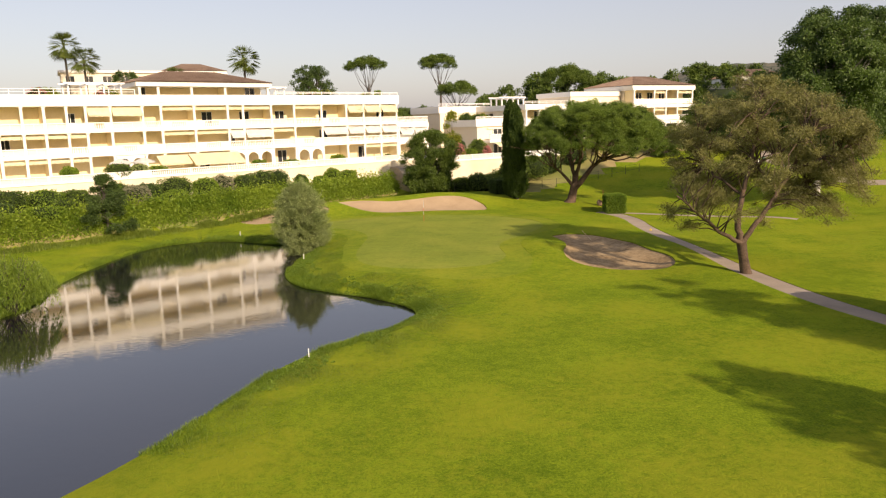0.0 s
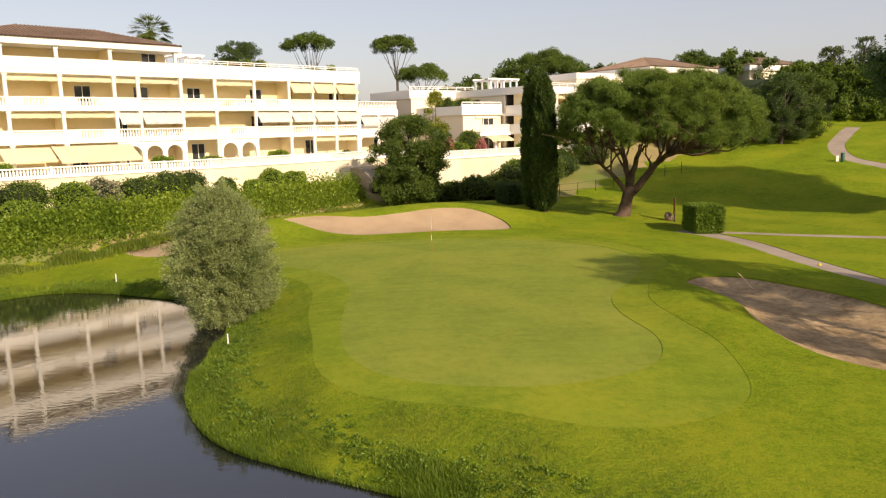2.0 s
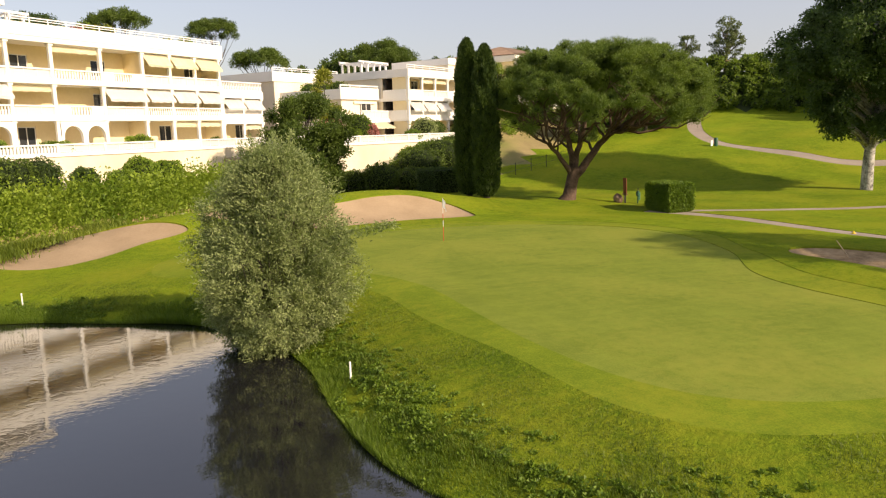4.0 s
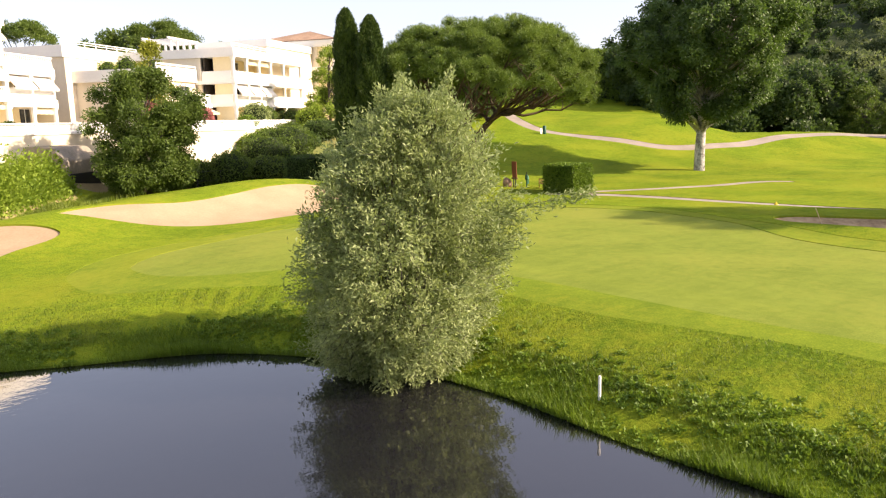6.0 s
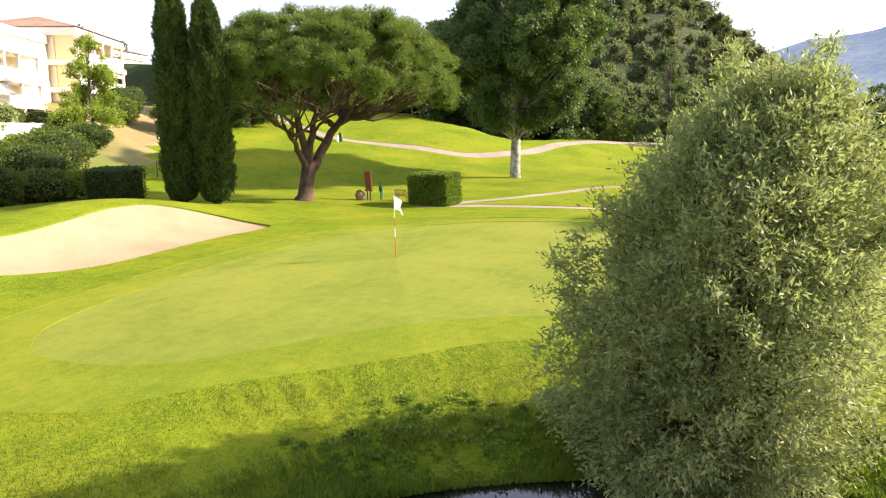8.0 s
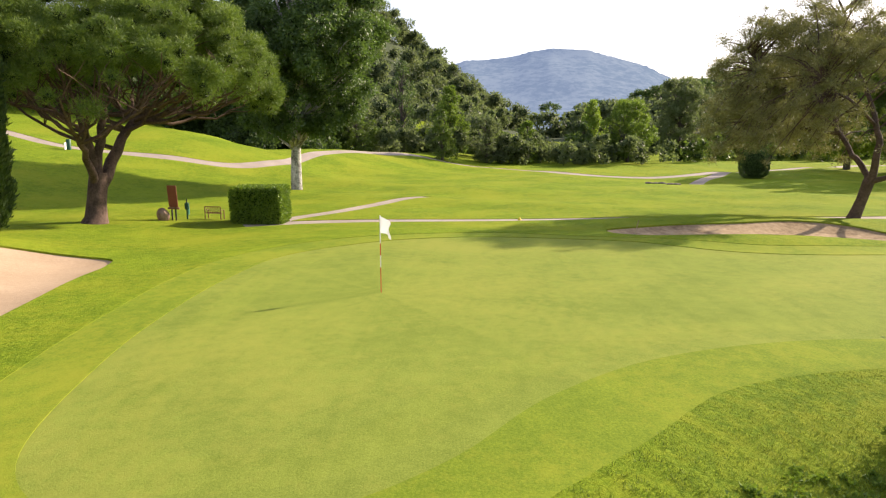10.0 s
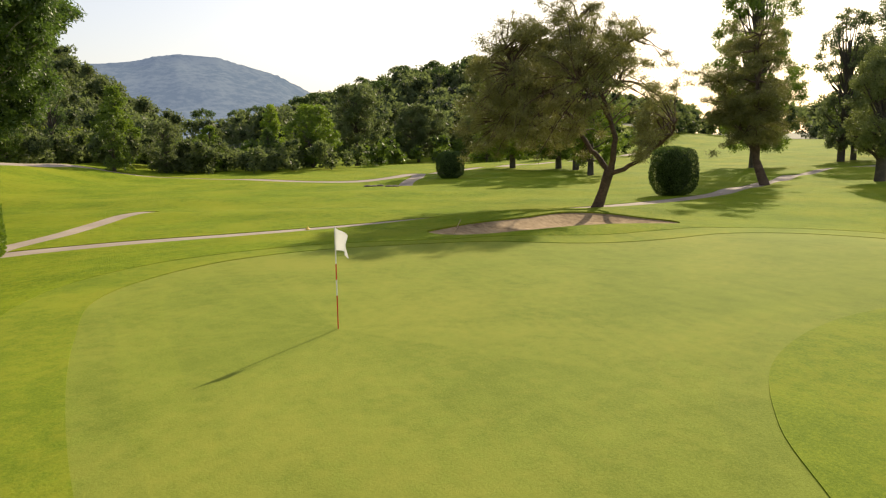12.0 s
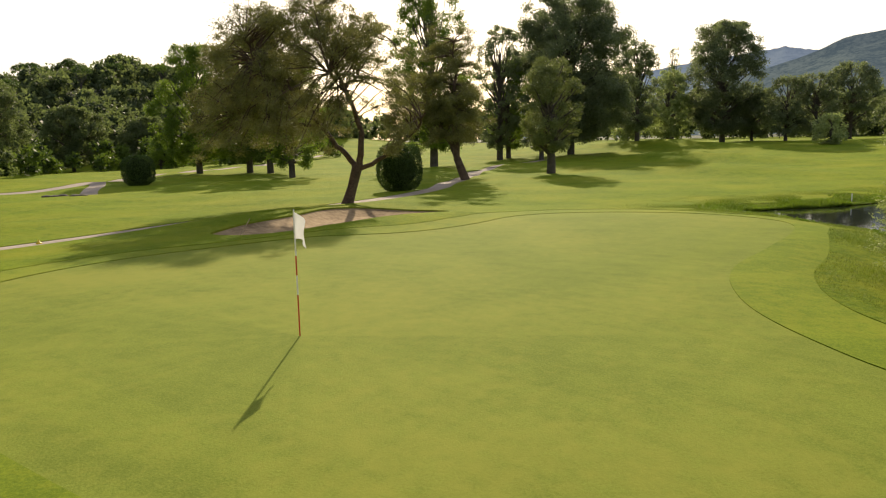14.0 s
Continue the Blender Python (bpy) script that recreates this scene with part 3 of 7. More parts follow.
def balustrade(house, s0, s1, y, z, style, high=0.92):
    """One bay of railing: turned balusters, a glazed panel or a solid parapet."""
    bm = bmesh.new()
    if style == "solid":
        box(bm, s0, s1, y - 0.08, y + 0.08, z, z + high - 0.08)
        box(bm, s0, s1, y - 0.13, y + 0.13, z + high - 0.08, z + high)
        return part("parapet", bm, M["plaster"], house)
    box(bm, s0, s1, y - 0.12, y + 0.12, z + high - 0.12, z + high)
    box(bm, s0, s1, y - 0.10, y + 0.10, z, z + 0.16)
    if style == "mixed":
        third = (s1 - s0) * 0.28
        for a, b in ((s0, s0 + third), (s1 - third, s1)):
            box(bm, a, b, y - 0.07, y + 0.07, z + 0.161, z + high - 0.121)
        s0, s1, style = s0 + third, s1 - third, "balusters"
    if style == "balusters":
        n = max(2, int((s1 - s0) / 0.24))
        for i in range(n):
            c = s0 + (i + 0.5) * (s1 - s0) / n
            r0, r1 = 0.045, 0.075
            for za, zb, r in ((0.16, 0.30, r1), (0.30, 0.55, r1 * 1.1), (0.55, high - 0.12, r0)):
                box(bm, c - r, c + r, y - r, y + r, z + za, z + zb)
        return part("balustrade", bm, M["plaster"], house)
    n = max(1, round((s1 - s0) / 1.1))
    for i in range(n + 1):
        c = s0 + i * (s1 - s0) / n
        box(bm, c - 0.03, c + 0.03, y - 0.04, y + 0.04, z + 0.16, z + high - 0.12)
    rail = part("railing", bm, M["white"], house)
    bm = bmesh.new()
    box(bm, s0 + 0.05, s1 - 0.05, y - 0.012, y + 0.012, z + 0.18, z + high - 0.14)
    part("pane", bm, M["frosted"], rail, "pale translucent panel")
    return rail


def french_window(house, s0, s1, z0, z1, y, curtain=False):
    bm = bmesh.new()
    f = 0.07
    box(bm, s0, s1, y, y + 0.08, z1 - f, z1)
    box(bm, s0, s1, y, y + 0.08, z0, z0 + f)
    for a in (s0, (s0 + s1) / 2 - f / 2, s1 - f):
        box(bm, a, a + f, y, y + 0.08, z0 + f, z1 - f)
    w = part("window", bm, M["white"], house)
    for a, b in ((s0 + f, (s0 + s1) / 2 - f / 2), ((s0 + s1) / 2 + f / 2, s1 - f)):
        bm = bmesh.new()
        box(bm, a, b, y + 0.03, y + 0.045, z0 + f, z1 - f)
        part("pane", bm, M["glass"], w)
    return w


def awning(house, s0, s1, z, y, reach, fall, mat, label):
    bm = bmesh.new()
    n = 8
    top = [bm.verts.new((s0 + (s1 - s0) * i / n, y, z - 0.02 * (i % 2))) for i in range(n + 1)]
    low = [bm.verts.new((s0 + (s1 - s0) * i / n, y - reach, z - fall - 0.02 * (i % 2))) for i in range(n + 1)]
    hem = [bm.verts.new((s0 + (s1 - s0) * i / n, y - reach - 0.01, z - fall - 0.18 - 0.05 * (i % 2))) for i in range(n + 1)]
    for a, b in ((top, low), (low, hem)):
        for i in range(n):
            bm.faces.new((a[i], a[i + 1], b[i + 1], b[i]))
    bmesh.ops.solidify(bm, geom=bm.faces[:], thickness=0.02)
    return part("awning", bm, mat, house, label)


def arch_panel(house, s0, s1, z0, z1, y, n=2):
    """A white wall with round-headed arches on piers."""
    w = (s1 - s0) / n
    for k in range(n):
        bm = bmesh.new()
        a, b = s0 + k * w, s0 + (k + 1) * w
        p = 0.22
        r = (w - 2 * p) / 2
        spring = z1 - 0.35 - r
        box(bm, a, a + p, y, y + 0.3, z0, spring)
        box(bm, b - p, b, y, y + 0.3, z0, spring)
        c, m = (a + b) / 2, 10
        arc = [(c - r * math.cos(math.pi * i / m), spring + r * math.sin(math.pi * i / m)) for i in range(m + 1)]
        top = [(a + (b - a) * i / m, z1) for i in range(m + 1)]
        arc[0], arc[-1] = (c - r, spring), (c + r, spring)
        for yy in (y, y + 0.3):
            va = [bm.verts.new((s, yy, z)) for s, z in arc]
            vt = [bm.verts.new((s, yy, z)) for s, z in top]
            for i in range(m):
                bm.faces.new((va[i], va[i + 1], vt[i + 1], vt[i]))
            for s, e in ((a, 0), (b, -1)):
                q = bm.verts.new((s, yy, spring))
                bm.faces.new((q, va[e], vt[e]))
        va = [bm.verts.new((s, y, z)) for s, z in arc]
        vb = [bm.verts.new((s, y + 0.3, z)) for s, z in arc]
        for i in range(m):
            bm.faces.new((va[i], vb[i], vb[i + 1], va[i + 1]))
        bmesh.ops.remove_doubles(bm, verts=bm.verts[:], dist=0.0005)
        bmesh.ops.recalc_face_normals(bm, faces=bm.faces[:])
        part("arch", bm, M["plaster"], house, "white round-headed arch")


def column(house, s, y, z0, z1, w=0.30):
    bm = bmesh.new()
    box(bm, s - w / 2, s + w / 2, y - w / 2, y + w / 2, z0, z1 - 0.18)
    box(bm, s - w * 0.68, s + w * 0.68, y - w * 0.68, y + w * 0.68, z1 - 0.18, z1)
    bmesh.ops.bevel(bm, geom=[e for e in bm.edges if abs(e.verts[0].co.z - e.verts[1].co.z) > 0.3], offset=0.04, segments=1, affect="EDGES")
    return part("column", bm, M["plaster"], house)


def hip_roof(house, s0, s1, y0, y1, z, rise, over=0.8):
    bm = bmesh.new()
    d = (y1 - y0) / 2
    s0, s1, y0, y1 = s0 - over, s1 + over, y0 - over, y1 + over
    base = [bm.verts.new(p) for p in ((s0, y0, z), (s1, y0, z), (s1, y1, z), (s0, y1, z))]
    ra, rb = bm.verts.new((s0 + d + over, (y0 + y1) / 2, z + rise)), bm.verts.new((s1 - d - over, (y0 + y1) / 2, z + rise))
    for f in ((base[0], base[1], rb, ra), (base[1], base[2], rb), (base[2], base[3], ra, rb), (base[3], base[0], ra), base[::-1]):
        bm.faces.new(f)
    roof = part("roof", bm, M["roof"], house, "brown clay tile hip roof")
    # courses of cover tiles running down the front and the two ends
    vs, fs = [], []
    step = 0.32
    for i in range(int((s1 - s0) / step)):
        s = s0 + (i + 0.5) * step
        top = min(1.0, (s - s0) / (d + over), (s1 - s) / (d + over))
        v, f = tube([(s, y0 - 0.02, z + 0.03), (s, y0 + ((y1 - y0) / 2) * top, z + 0.03 + rise * top)], (0.09, 0.07), 5)
        fs.append(f + len(vs) * 0 + sum(len(a) for a in vs))
        vs.append(v)
    for side in (s0, s1):
        for i in range(int((y1 - y0) / step)):
            y = y0 + (i + 0.5) * step
            top = min(y - y0, y1 - y) / ((y1 - y0) / 2)
            e = side + (d + over) * top * (1 if side == s0 else -1)
            v, f = tube([(side, y, z + 0.03), (e, y, z + 0.03 + rise * top)], (0.09, 0.07), 5)
            fs.append(f + sum(len(a) for a in vs))
            vs.append(v)
    ob = from_arrays("roof_tile", np.concatenate(vs), np.concatenate(fs), M["roof"], roof)
    ob["kind"] = "stuff"
    bm = bmesh.new()
    box(bm, s0 + 0.1, s1 - 0.1, y0 + 0.1, y1 - 0.1, z - 0.55, z - 0.02)
    part("eave", bm, M["plaster"], house)
    return roof


def storey(house, rng, cols, z, top, depth, y, rails, shades, back="yellow", posts=True):
    """One floor of open loggias: columns, railing, back wall with french windows, blinds."""
    bm = bmesh.new()
    holes = []
    for i, (a, b) in enumerate(zip(cols[:-1], cols[1:])):
        if b - a > 2.0 and rng.random() < 0.38:
            w = 1.5 if b - a > 2.6 else 1.1
            c = rng.uniform(a + 0.3 + w / 2, b - 0.3 - w / 2) if b - a > w + 0.7 else (a + b) / 2
            holes.append((c - w / 2, c + w / 2, z + 0.05, z + 2.15))
    pierced(bm, cols[0], cols[-1], z, top, y + depth, y + depth + 0.22, holes)
    part("back_wall", bm, M[back], house, "yellow rendered wall behind the loggias")
    for a, b, lo, hi in holes:
        french_window(house, a, b, lo, hi, y + depth + 0.06)
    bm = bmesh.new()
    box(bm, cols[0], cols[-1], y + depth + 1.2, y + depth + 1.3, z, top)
    part("inner_wall", bm, M["interior"], house, "wall coloured as the dimness behind the windows")
    for i, s in enumerate(cols):
        if posts:
            column(house, s, y, z, top)
        if i % 3 == 0:
            bm = bmesh.new()
            box(bm, s - 0.09, s + 0.09, y + 0.16, y + depth - 0.002, z, top)
            part("partition", bm, M[back], house)
    for i, (a, b) in enumerate(zip(cols[:-1], cols[1:])):
        if rails:
            balustrade(house, a + 0.16, b - 0.16, y - 0.02, z + 0.05, rails[i % len(rails)])
        k = shades[i % len(shades)]
        if k == "band":
            awning(house, a + 0.15, b - 0.15, top - 0.12, y + 0.2, 0.12, 0.28, M["awning_cream"], "cream rolled-up awning")
        elif k in ("white", "cream"):
            awning(house, a + 0.12, b - 0.12, top - 0.10, y + 0.1, 0.85, 0.95, M["awning_" + k], f"{k} lowered canvas awning")


m, nt, p = material("frosted_panel", 0.35, 0.4)
p.inputs["Base Color"].default_value = (0.62, 0.62, 0.58, 1)
M["frosted"] = m


def slab(house, s0, s1, y0, y1, z0, z1, mat="plaster", name="slab"):
    bm = bmesh.new()
    box(bm, s0, s1, y0, y1, z0, z1)
    return part(name, bm, M[mat], house)


def roof_railing(house, s0, s1, y, z, high=0.45):
    bm = bmesh.new()
    n = max(2, round((s1 - s0) / 1.5))
    for i in range(n + 1):
        c = s0 + (s1 - s0) * i / n
        box(bm, c - 0.04, c + 0.04, y - 0.04, y + 0.04, z, z + high - 0.08)
    box(bm, s0, s1, y - 0.05, y + 0.05, z + high - 0.08, z + high)
    box(bm, s0, s1, y - 0.03, y + 0.03, z + high * 0.45, z + high * 0.45 + 0.05)
    return part("roof_railing", bm, M["white"], house)


def pergola(house, stations, y0, y1, z0, z1, w=0.09):
    """White posts, cross beams and two long beams, each a piece of its own."""
    for s in stations:
        for y in (y0, y1):
            slab(house, s - w, s + w, y - w, y + w, z0, z1, "white", "pergola_post")
        slab(house, s - w * 0.8, s + w * 0.8, y0 - 0.4, y1 + 0.4, z1 + 0.002, z1 + 0.18, "white", "pergola_rafter")
    for y in (y0, y1):
        slab(house, stations[0] - 0.5, stations[-1] + 0.5, y - w * 0.8, y + w * 0.8, z1 + 0.182, z1 + 0.36, "white", "pergola_beam")


def build_house_a():
    rng = random.Random(11)
    house = empty("apartment_house", pose(*HOUSE_A, 0, 0, 0, TURN_A), "long cream and white terraced apartment house with loggias", "apartment building")
    cols = [-58.4, -55.6, -53.1, -50.8, -48.4, -46.3, -43.5, -39.7, -37.4, -33.1, -28.5, -26.3, -22.1, -18.5, -14.0, -9.7, -6.6, -3.5, -0.3]
    floors = [4.4, 7.2, 10.05]
    tops = [6.95, 9.8, 12.95]
    rails = {0: None,
             1: ["glass", "glass", "glass", "solid", "balusters", "solid", "mixed", "solid", "glass", "mixed", "balusters", "balusters", "glass", "mixed", "glass", "balusters", "balusters", "balusters"],
             2: ["solid", "glass", "glass", "glass", "solid", "mixed", "glass", "balusters", "mixed", "mixed", "solid", "glass", "glass", "balusters", "mixed", "glass", "glass", "glass"]}
    shades = {0: ["none", "band", "band", "band", "band", "none", "none", "none", "none", "none", "none", "none", "none", "none", "none", "none", "band", "band"],
              1: ["none", "band", "band", "band", "band", "none", "none", "none", "band", "band", "white", "white", "band", "none", "white", "white", "white", "white"],
              2: ["none", "none", "none", "none", "none", "cream", "cream", "none", "band", "band", "band", "band", "none", "band", "none", "cream", "cream", "cream"]}
    for k in range(3):
        storey(house, rng, cols, floors[k], tops[k], 2.3, 0.0, rails[k], shades[k])
        slab(house, -58.9, 0.1, -0.30, 14.0, tops[k] + 0.002, (floors + [13.3])[k + 1] + 0.048)
    # roof parapet
    slab(house, -58.9, 0.1, -0.34, -0.08, 13.35, 14.30, name="parapet")
    slab(house, -0.16, 0.1, -0.078, 13.9, 13.35, 14.30, name="parapet")
    slab(house, -58.9, -58.6, -0.078, 13.9, 13.35, 14.30, name="parapet")
    roof_railing(house, -21.5, 0.0, -0.1, 14.30)
    roof_railing(house, -58.6, -40.4, -0.1, 14.30, 0.7)
    # end walls and body
    slab(house, -58.8, -58.5, 0.4, 13.9, 0.5, 12.94, "wall", "end_wall")
    slab(house, -0.1, 0.09, 0.4, 13.9, 0.5, 12.94, "wall", "end_wall")
    # slanted lower-left wing wall
    slab(house, -66.0, -58.95, 1.2, 12.0, 0.5, 12.4, "wall", "side_wing")
    # low wing at the far end
    wing = [0.35, 3.3, 6.2]
    storey(house, rng, wing, 4.4, 6.6, 2.0, 0.4, None, ["none", "band"])
    storey(house, rng, wing, 7.2, 9.25, 2.0, 0.4, ["solid", "solid"], ["white", "white"])
    slab(house, 0.12, 6.4, 0.15, 12.0, 6.602, 7.23)
    slab(house, 0.12, 6.4, 0.15, 12.0, 9.252, 9.95)
    balustrade(house, 0.2, 6.3, 0.3, 9.95, "balusters", 1.0)
    slab(house, 6.22, 6.4, 0.5, 12.0, 0.5, 6.6, "wall", "end_wall")
    slab(house, 6.22, 6.4, 2.6, 12.0, 7.23, 9.25, "wall", "end_wall")
    # penthouse
    pc = [-39.7, -37.4, -33.1, -28.5, -22.3]
    storey(house, rng, pc, 13.32, 15.35, 2.4, 0.25, ["mixed", "solid", "mixed", "glass"], ["none"])
    slab(house, -39.8, -39.6, 2.7, 11.0, 13.32, 15.35, "yellow", "end_wall")
    slab(house, -22.4, -22.2, 2.7, 11.0, 13.32, 15.35, "yellow", "end_wall")
    hip_roof(house, -39.7, -22.3, 0.3, 11.0, 15.92, 1.75, 0.6)
    # ground floor arcades and big awnings
    arch_panel(house, -18.4, -14.1, 4.42, 6.9, -0.28, 2)
    arch_panel(house, -28.3, -22.3, 4.42, 6.9, -0.28, 3)
    arch_panel(house, -43.3, -40.0, 4.42, 6.9, -0.28, 2)
    awning(house, -38.6, -34.6, 6.7, -0.35, 1.6, 1.0, M["awning_cream"], "cream lowered canvas awning")
    awning(house, -34.5, -27.6, 6.75, -0.35, 2.3, 1.25, M["awning_cream"], "wide cream lowered canvas awning")
    # pergola on the left roof
    pergola(house, (-47.5, -45.5, -43.5, -41.5), 1.6, 4.2, 13.3, 15.5)
    pergola(house, (-20.8, -19.4, -18.0), 3.5, 5.5, 13.3, 15.3)
    # terrace in front
    t = empty("terrace", pose(*HOUSE_A, 0, 0, 0, TURN_A), "cream retaining wall carrying a paved terrace with balustrades", "retaining wall")
    slab(t, -62, 7.0, -4.4, 0.9, 3.9, 4.22, "plaster", "terrace_floor")
    slab(t, -62, 7.0, -4.75, -4.4, -0.8, 4.24, "wall", "wall")
    slab(t, -62, 7.0, -4.85, -4.38, 4.242, 4.36, "plaster", "coping")
    at, i = -62.0, 0
    for s, st in ((-58, "glass"), (-52, "glass"), (-46, "glass"), (-41, "solid"), (-36, "balusters"), (-31, "balusters"), (-26.5, "balusters"), (-22, "balusters"), (-18, "glass"), (-13, "glass"), (-8, "solid"), (-3.5, "glass"), (1.5, "glass"), (6.9, "glass")):
        balustrade(t, at + 0.12, s - 0.12, -4.6, 4.36, st, 0.8)
        slab(t, s - 0.11, s + 0.11, -4.72, -4.48, 4.362, 5.2, "plaster", "post")
        at = s


def build_house_b():
    rng = random.Random(5)
    house = empty("apartment_house", pose(*HOUSE_B, 0, 0, 0, TURN_B), "white terraced apartment house with stacked loggias and roof terrace", "apartment building")
    cols = [0.0, 2.75, 5.5, 8.3, 11.6, 16.4]
    floors, tops = [4.2, 6.75, 9.1], [6.5, 8.8, 11.45]
    for k in range(3):
        storey(house, rng, cols, floors[k], tops[k], 2.0, 0.0, [None, ["solid"], ["solid", "glass", "glass", "solid", "solid"]][k], [["none"], ["white", "white", "white", "none", "none"], ["none", "band", "band", "none", "none"]][k], "yellow")
        slab(house, -0.4, 16.9, -0.30, 13.0, tops[k] + 0.002, (floors + [11.5])[k + 1] + 0.048)
    slab(house, -0.4, 16.9, -0.34, -0.1, 11.55, 12.35, name="parapet")
    slab(house, -0.4, -0.16, -0.098, 13.0, 11.55, 12.35, name="parapet")
    roof_railing(house, -0.3, 16.8, -0.1, 12.35, 0.5)
    # west side: recessed balconies near the corner, then plain wall
    for k in range(3):
        bm = bmesh.new()
        pierced(bm, 3.6, 13.0, floors[k], tops[k], 0, 0.25, [(8.5, 9.7, floors[k] + 0.9, floors[k] + 2.0)])
        for v in bm.verts:
            v.co = Vector((v.co.y - 0.12, v.co.x, v.co.z))
        part("side_wall", bm, M["pink"], house)
        if k:
            bm = bmesh.new()
            box(bm, -0.18, -0.02, 0.2, 3.5, floors[k] + 0.05, floors[k] + 1.0)
            part("parapet", bm, M["plaster"], house)
    # left roof terrace wing, one floor lower
    slab(house, -6.8, -0.42, 4.2, 14.0, 0.5, 9.0, "pink", "wing_wall")
    slab(house, -7.2, -0.42, 3.9, 14.3, 9.002, 9.3, "plaster", "slab")
    slab(house, -7.2, -0.42, 3.9, 4.1, 9.302, 10.3, "plaster", "parapet")
    slab(house, -7.2, -7.0, 4.102, 14.3, 9.302, 10.1, "plaster", "parapet")
    roof_railing(house, -7.1, -0.5, 4.0, 10.3, 0.3)
    balustrade(house, -5.4, -0.5, 2.6, 6.75, "glass", 1.0)
    slab(house, -5.6, -0.42, 2.4, 4.19, 6.4, 6.748)
    # Dark slabs on the solid wing wall stand for shade in the doorways.
    for z in (4.3, 6.85):
        slab(house, -3.6, -1.8, 4.12, 4.196, z, z + 1.9, "interior", "doorway_shade")
        french_window(house, -3.6, -1.8, z, z + 1.9, 4.03)
    awning(house, -4.6, -0.8, 6.4, 2.6, 1.2, 0.5, M["awning_cream"], "cream lowered canvas awning")
    slab(house, -4.8, -1.0, 4.0, 4.19, 8.55, 8.8, "awning_cream", "rolled_awning")
    slab(house, -3.0, -2.75, 2.45, 2.7, 4.2, 6.4, "plaster", "column")
    # upper set-back storey with pergola
    slab(house, -8.0, 13.0, 13.1, 22.0, 0.5, 11.4, "pink", "rear_wing")
    slab(house, -8.3, 13.2, 12.99, 22.2, 11.402, 12.5, "plaster", "parapet")
    roof_railing(house, -8.2, 3.0, 13.1, 12.5, 0.5)
    pergola(house, (1.0, 2.2, 3.4, 4.6, 5.8), 7.5, 10.5, 11.55, 13.5, 0.1)
    t = empty("terrace", pose(*HOUSE_B, 0, 0, 0, TURN_B), "cream retaining wall with a glazed terrace railing", "retaining wall")
    slab(t, -18, 18, -3.9, 2.3, 3.8, 4.16, "plaster", "terrace_floor")
    slab(t, -18, 18, -4.2, -3.9, -0.5, 4.18, "wall", "wall")
    slab(t, -18, 18, -4.3, -3.88, 4.182, 4.28, "plaster", "coping")
    for i in range(9):
        a = -18 + 4 * i
        balustrade(t, a + 0.12, a + 3.88, -4.05, 4.28, "glass", 0.78)
        slab(t, a - 0.1, a + 0.1, -4.17, -3.93, 4.282, 5.1, "plaster", "post")


def build_house_c():
    rng = random.Random(8)
    house = empty("apartment_house", pose(*HOUSE_C, 0, 0, 0, TURN_C), "cream apartment house with white balconies and brown hip roof", "apartment building")
    cols = [0.0, 5.0, 8.0, 11.0, 15.0]
    for k, (z, top) in enumerate(((6.3, 8.5), (9.1, 11.4), (12.0, 14.5))):
        storey(house, rng, cols, z, top, 2.2, 0.0, ["solid"], ["none", "band", "none", "band"])
        slab(house, -0.5, 15.5, -0.3, 12.0, top + 0.002, top + 0.55)
        slab(house, -0.1, 0.12, 2.3, 11.9, z, top, "pink", "end_wall")
        slab(house, 14.9, 15.1, 2.3, 11.9, z, top, "pink", "end_wall")
    slab(house, -12.0, -0.52, 3.0, 12.0, 6.0, 13.6, "pink", "side_wing")
    slab(house, -12.2, -0.52, 2.8, 12.2, 13.602, 14.4, "plaster", "parapet")
    arch_panel(house, 5.1, 10.9, 4.0, 6.25, -0.2, 3)
    slab(house, -0.5, 15.5, -0.25, 12.0, 5.8, 6.298)
    slab(house, -0.3, 15.3, 2.2, 11.9, 0.5, 5.79, "yellow", "base_wall")
    hip_roof(house, -0.2, 15.2, 0.2, 12.0, 15.35, 1.9, 0.5)
    t = empty("terrace", pose(*HOUSE_C, 0, 0, 0, TURN_C), "low white terrace wall before the house", "retaining wall")
    slab(t, -4, 22, -5.0, -4.7, 1.0, 5.0, "plaster", "wall")
    slab(t, -4, 22, -4.698, 2.2, 3.7, 4.0, "plaster", "terrace_floor")


def far_house(x, y, z, turn, w, d, h, label, roof=True):
    house = empty("house", pose(x, y, z, 0, 0, turn), label, "house")
    bm = bmesh.new()
    n = max(2, int(w / 3.5))
    holes = [(w * (i + 0.25) / n, w * (i + 0.75) / n, h - 2.3, h - 0.7) for i in range(n)]
    foot = -16
    pierced(bm, 0, w, foot, h, 0, 0.3, holes)
    box(bm, 0, 0.3, 0.302, d, foot, h)
    box(bm, w - 0.3, w, 0.302, d, foot, h)
    box(bm, 0.302, w - 0.302, d - 0.3, d, foot, h)
    part("wall", bm, M["pink"], house)
    for a, b, lo, hi in holes:
        french_window(house, a, b, lo, hi, 0.1)
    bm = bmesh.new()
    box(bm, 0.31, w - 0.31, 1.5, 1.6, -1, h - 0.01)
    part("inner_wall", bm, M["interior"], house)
    slab(house, -0.4, w + 0.4, -0.4, d + 0.4, h + 0.002, h + 0.5, "plaster", "cornice")
    if roof:
        hip_roof(house, 0.2, w - 0.2, 0.2, d - 0.2, h + 1.06, 2.0, 0.6)


build_house_a()
build_house_b()
build_house_c()


# ---- trees and shrubs ----
def gz(x, y):
    g = gap(POND, np.array([x]), np.array([y]))
    return float(bank_height(np.array([x]), np.array([y]), g)[0])


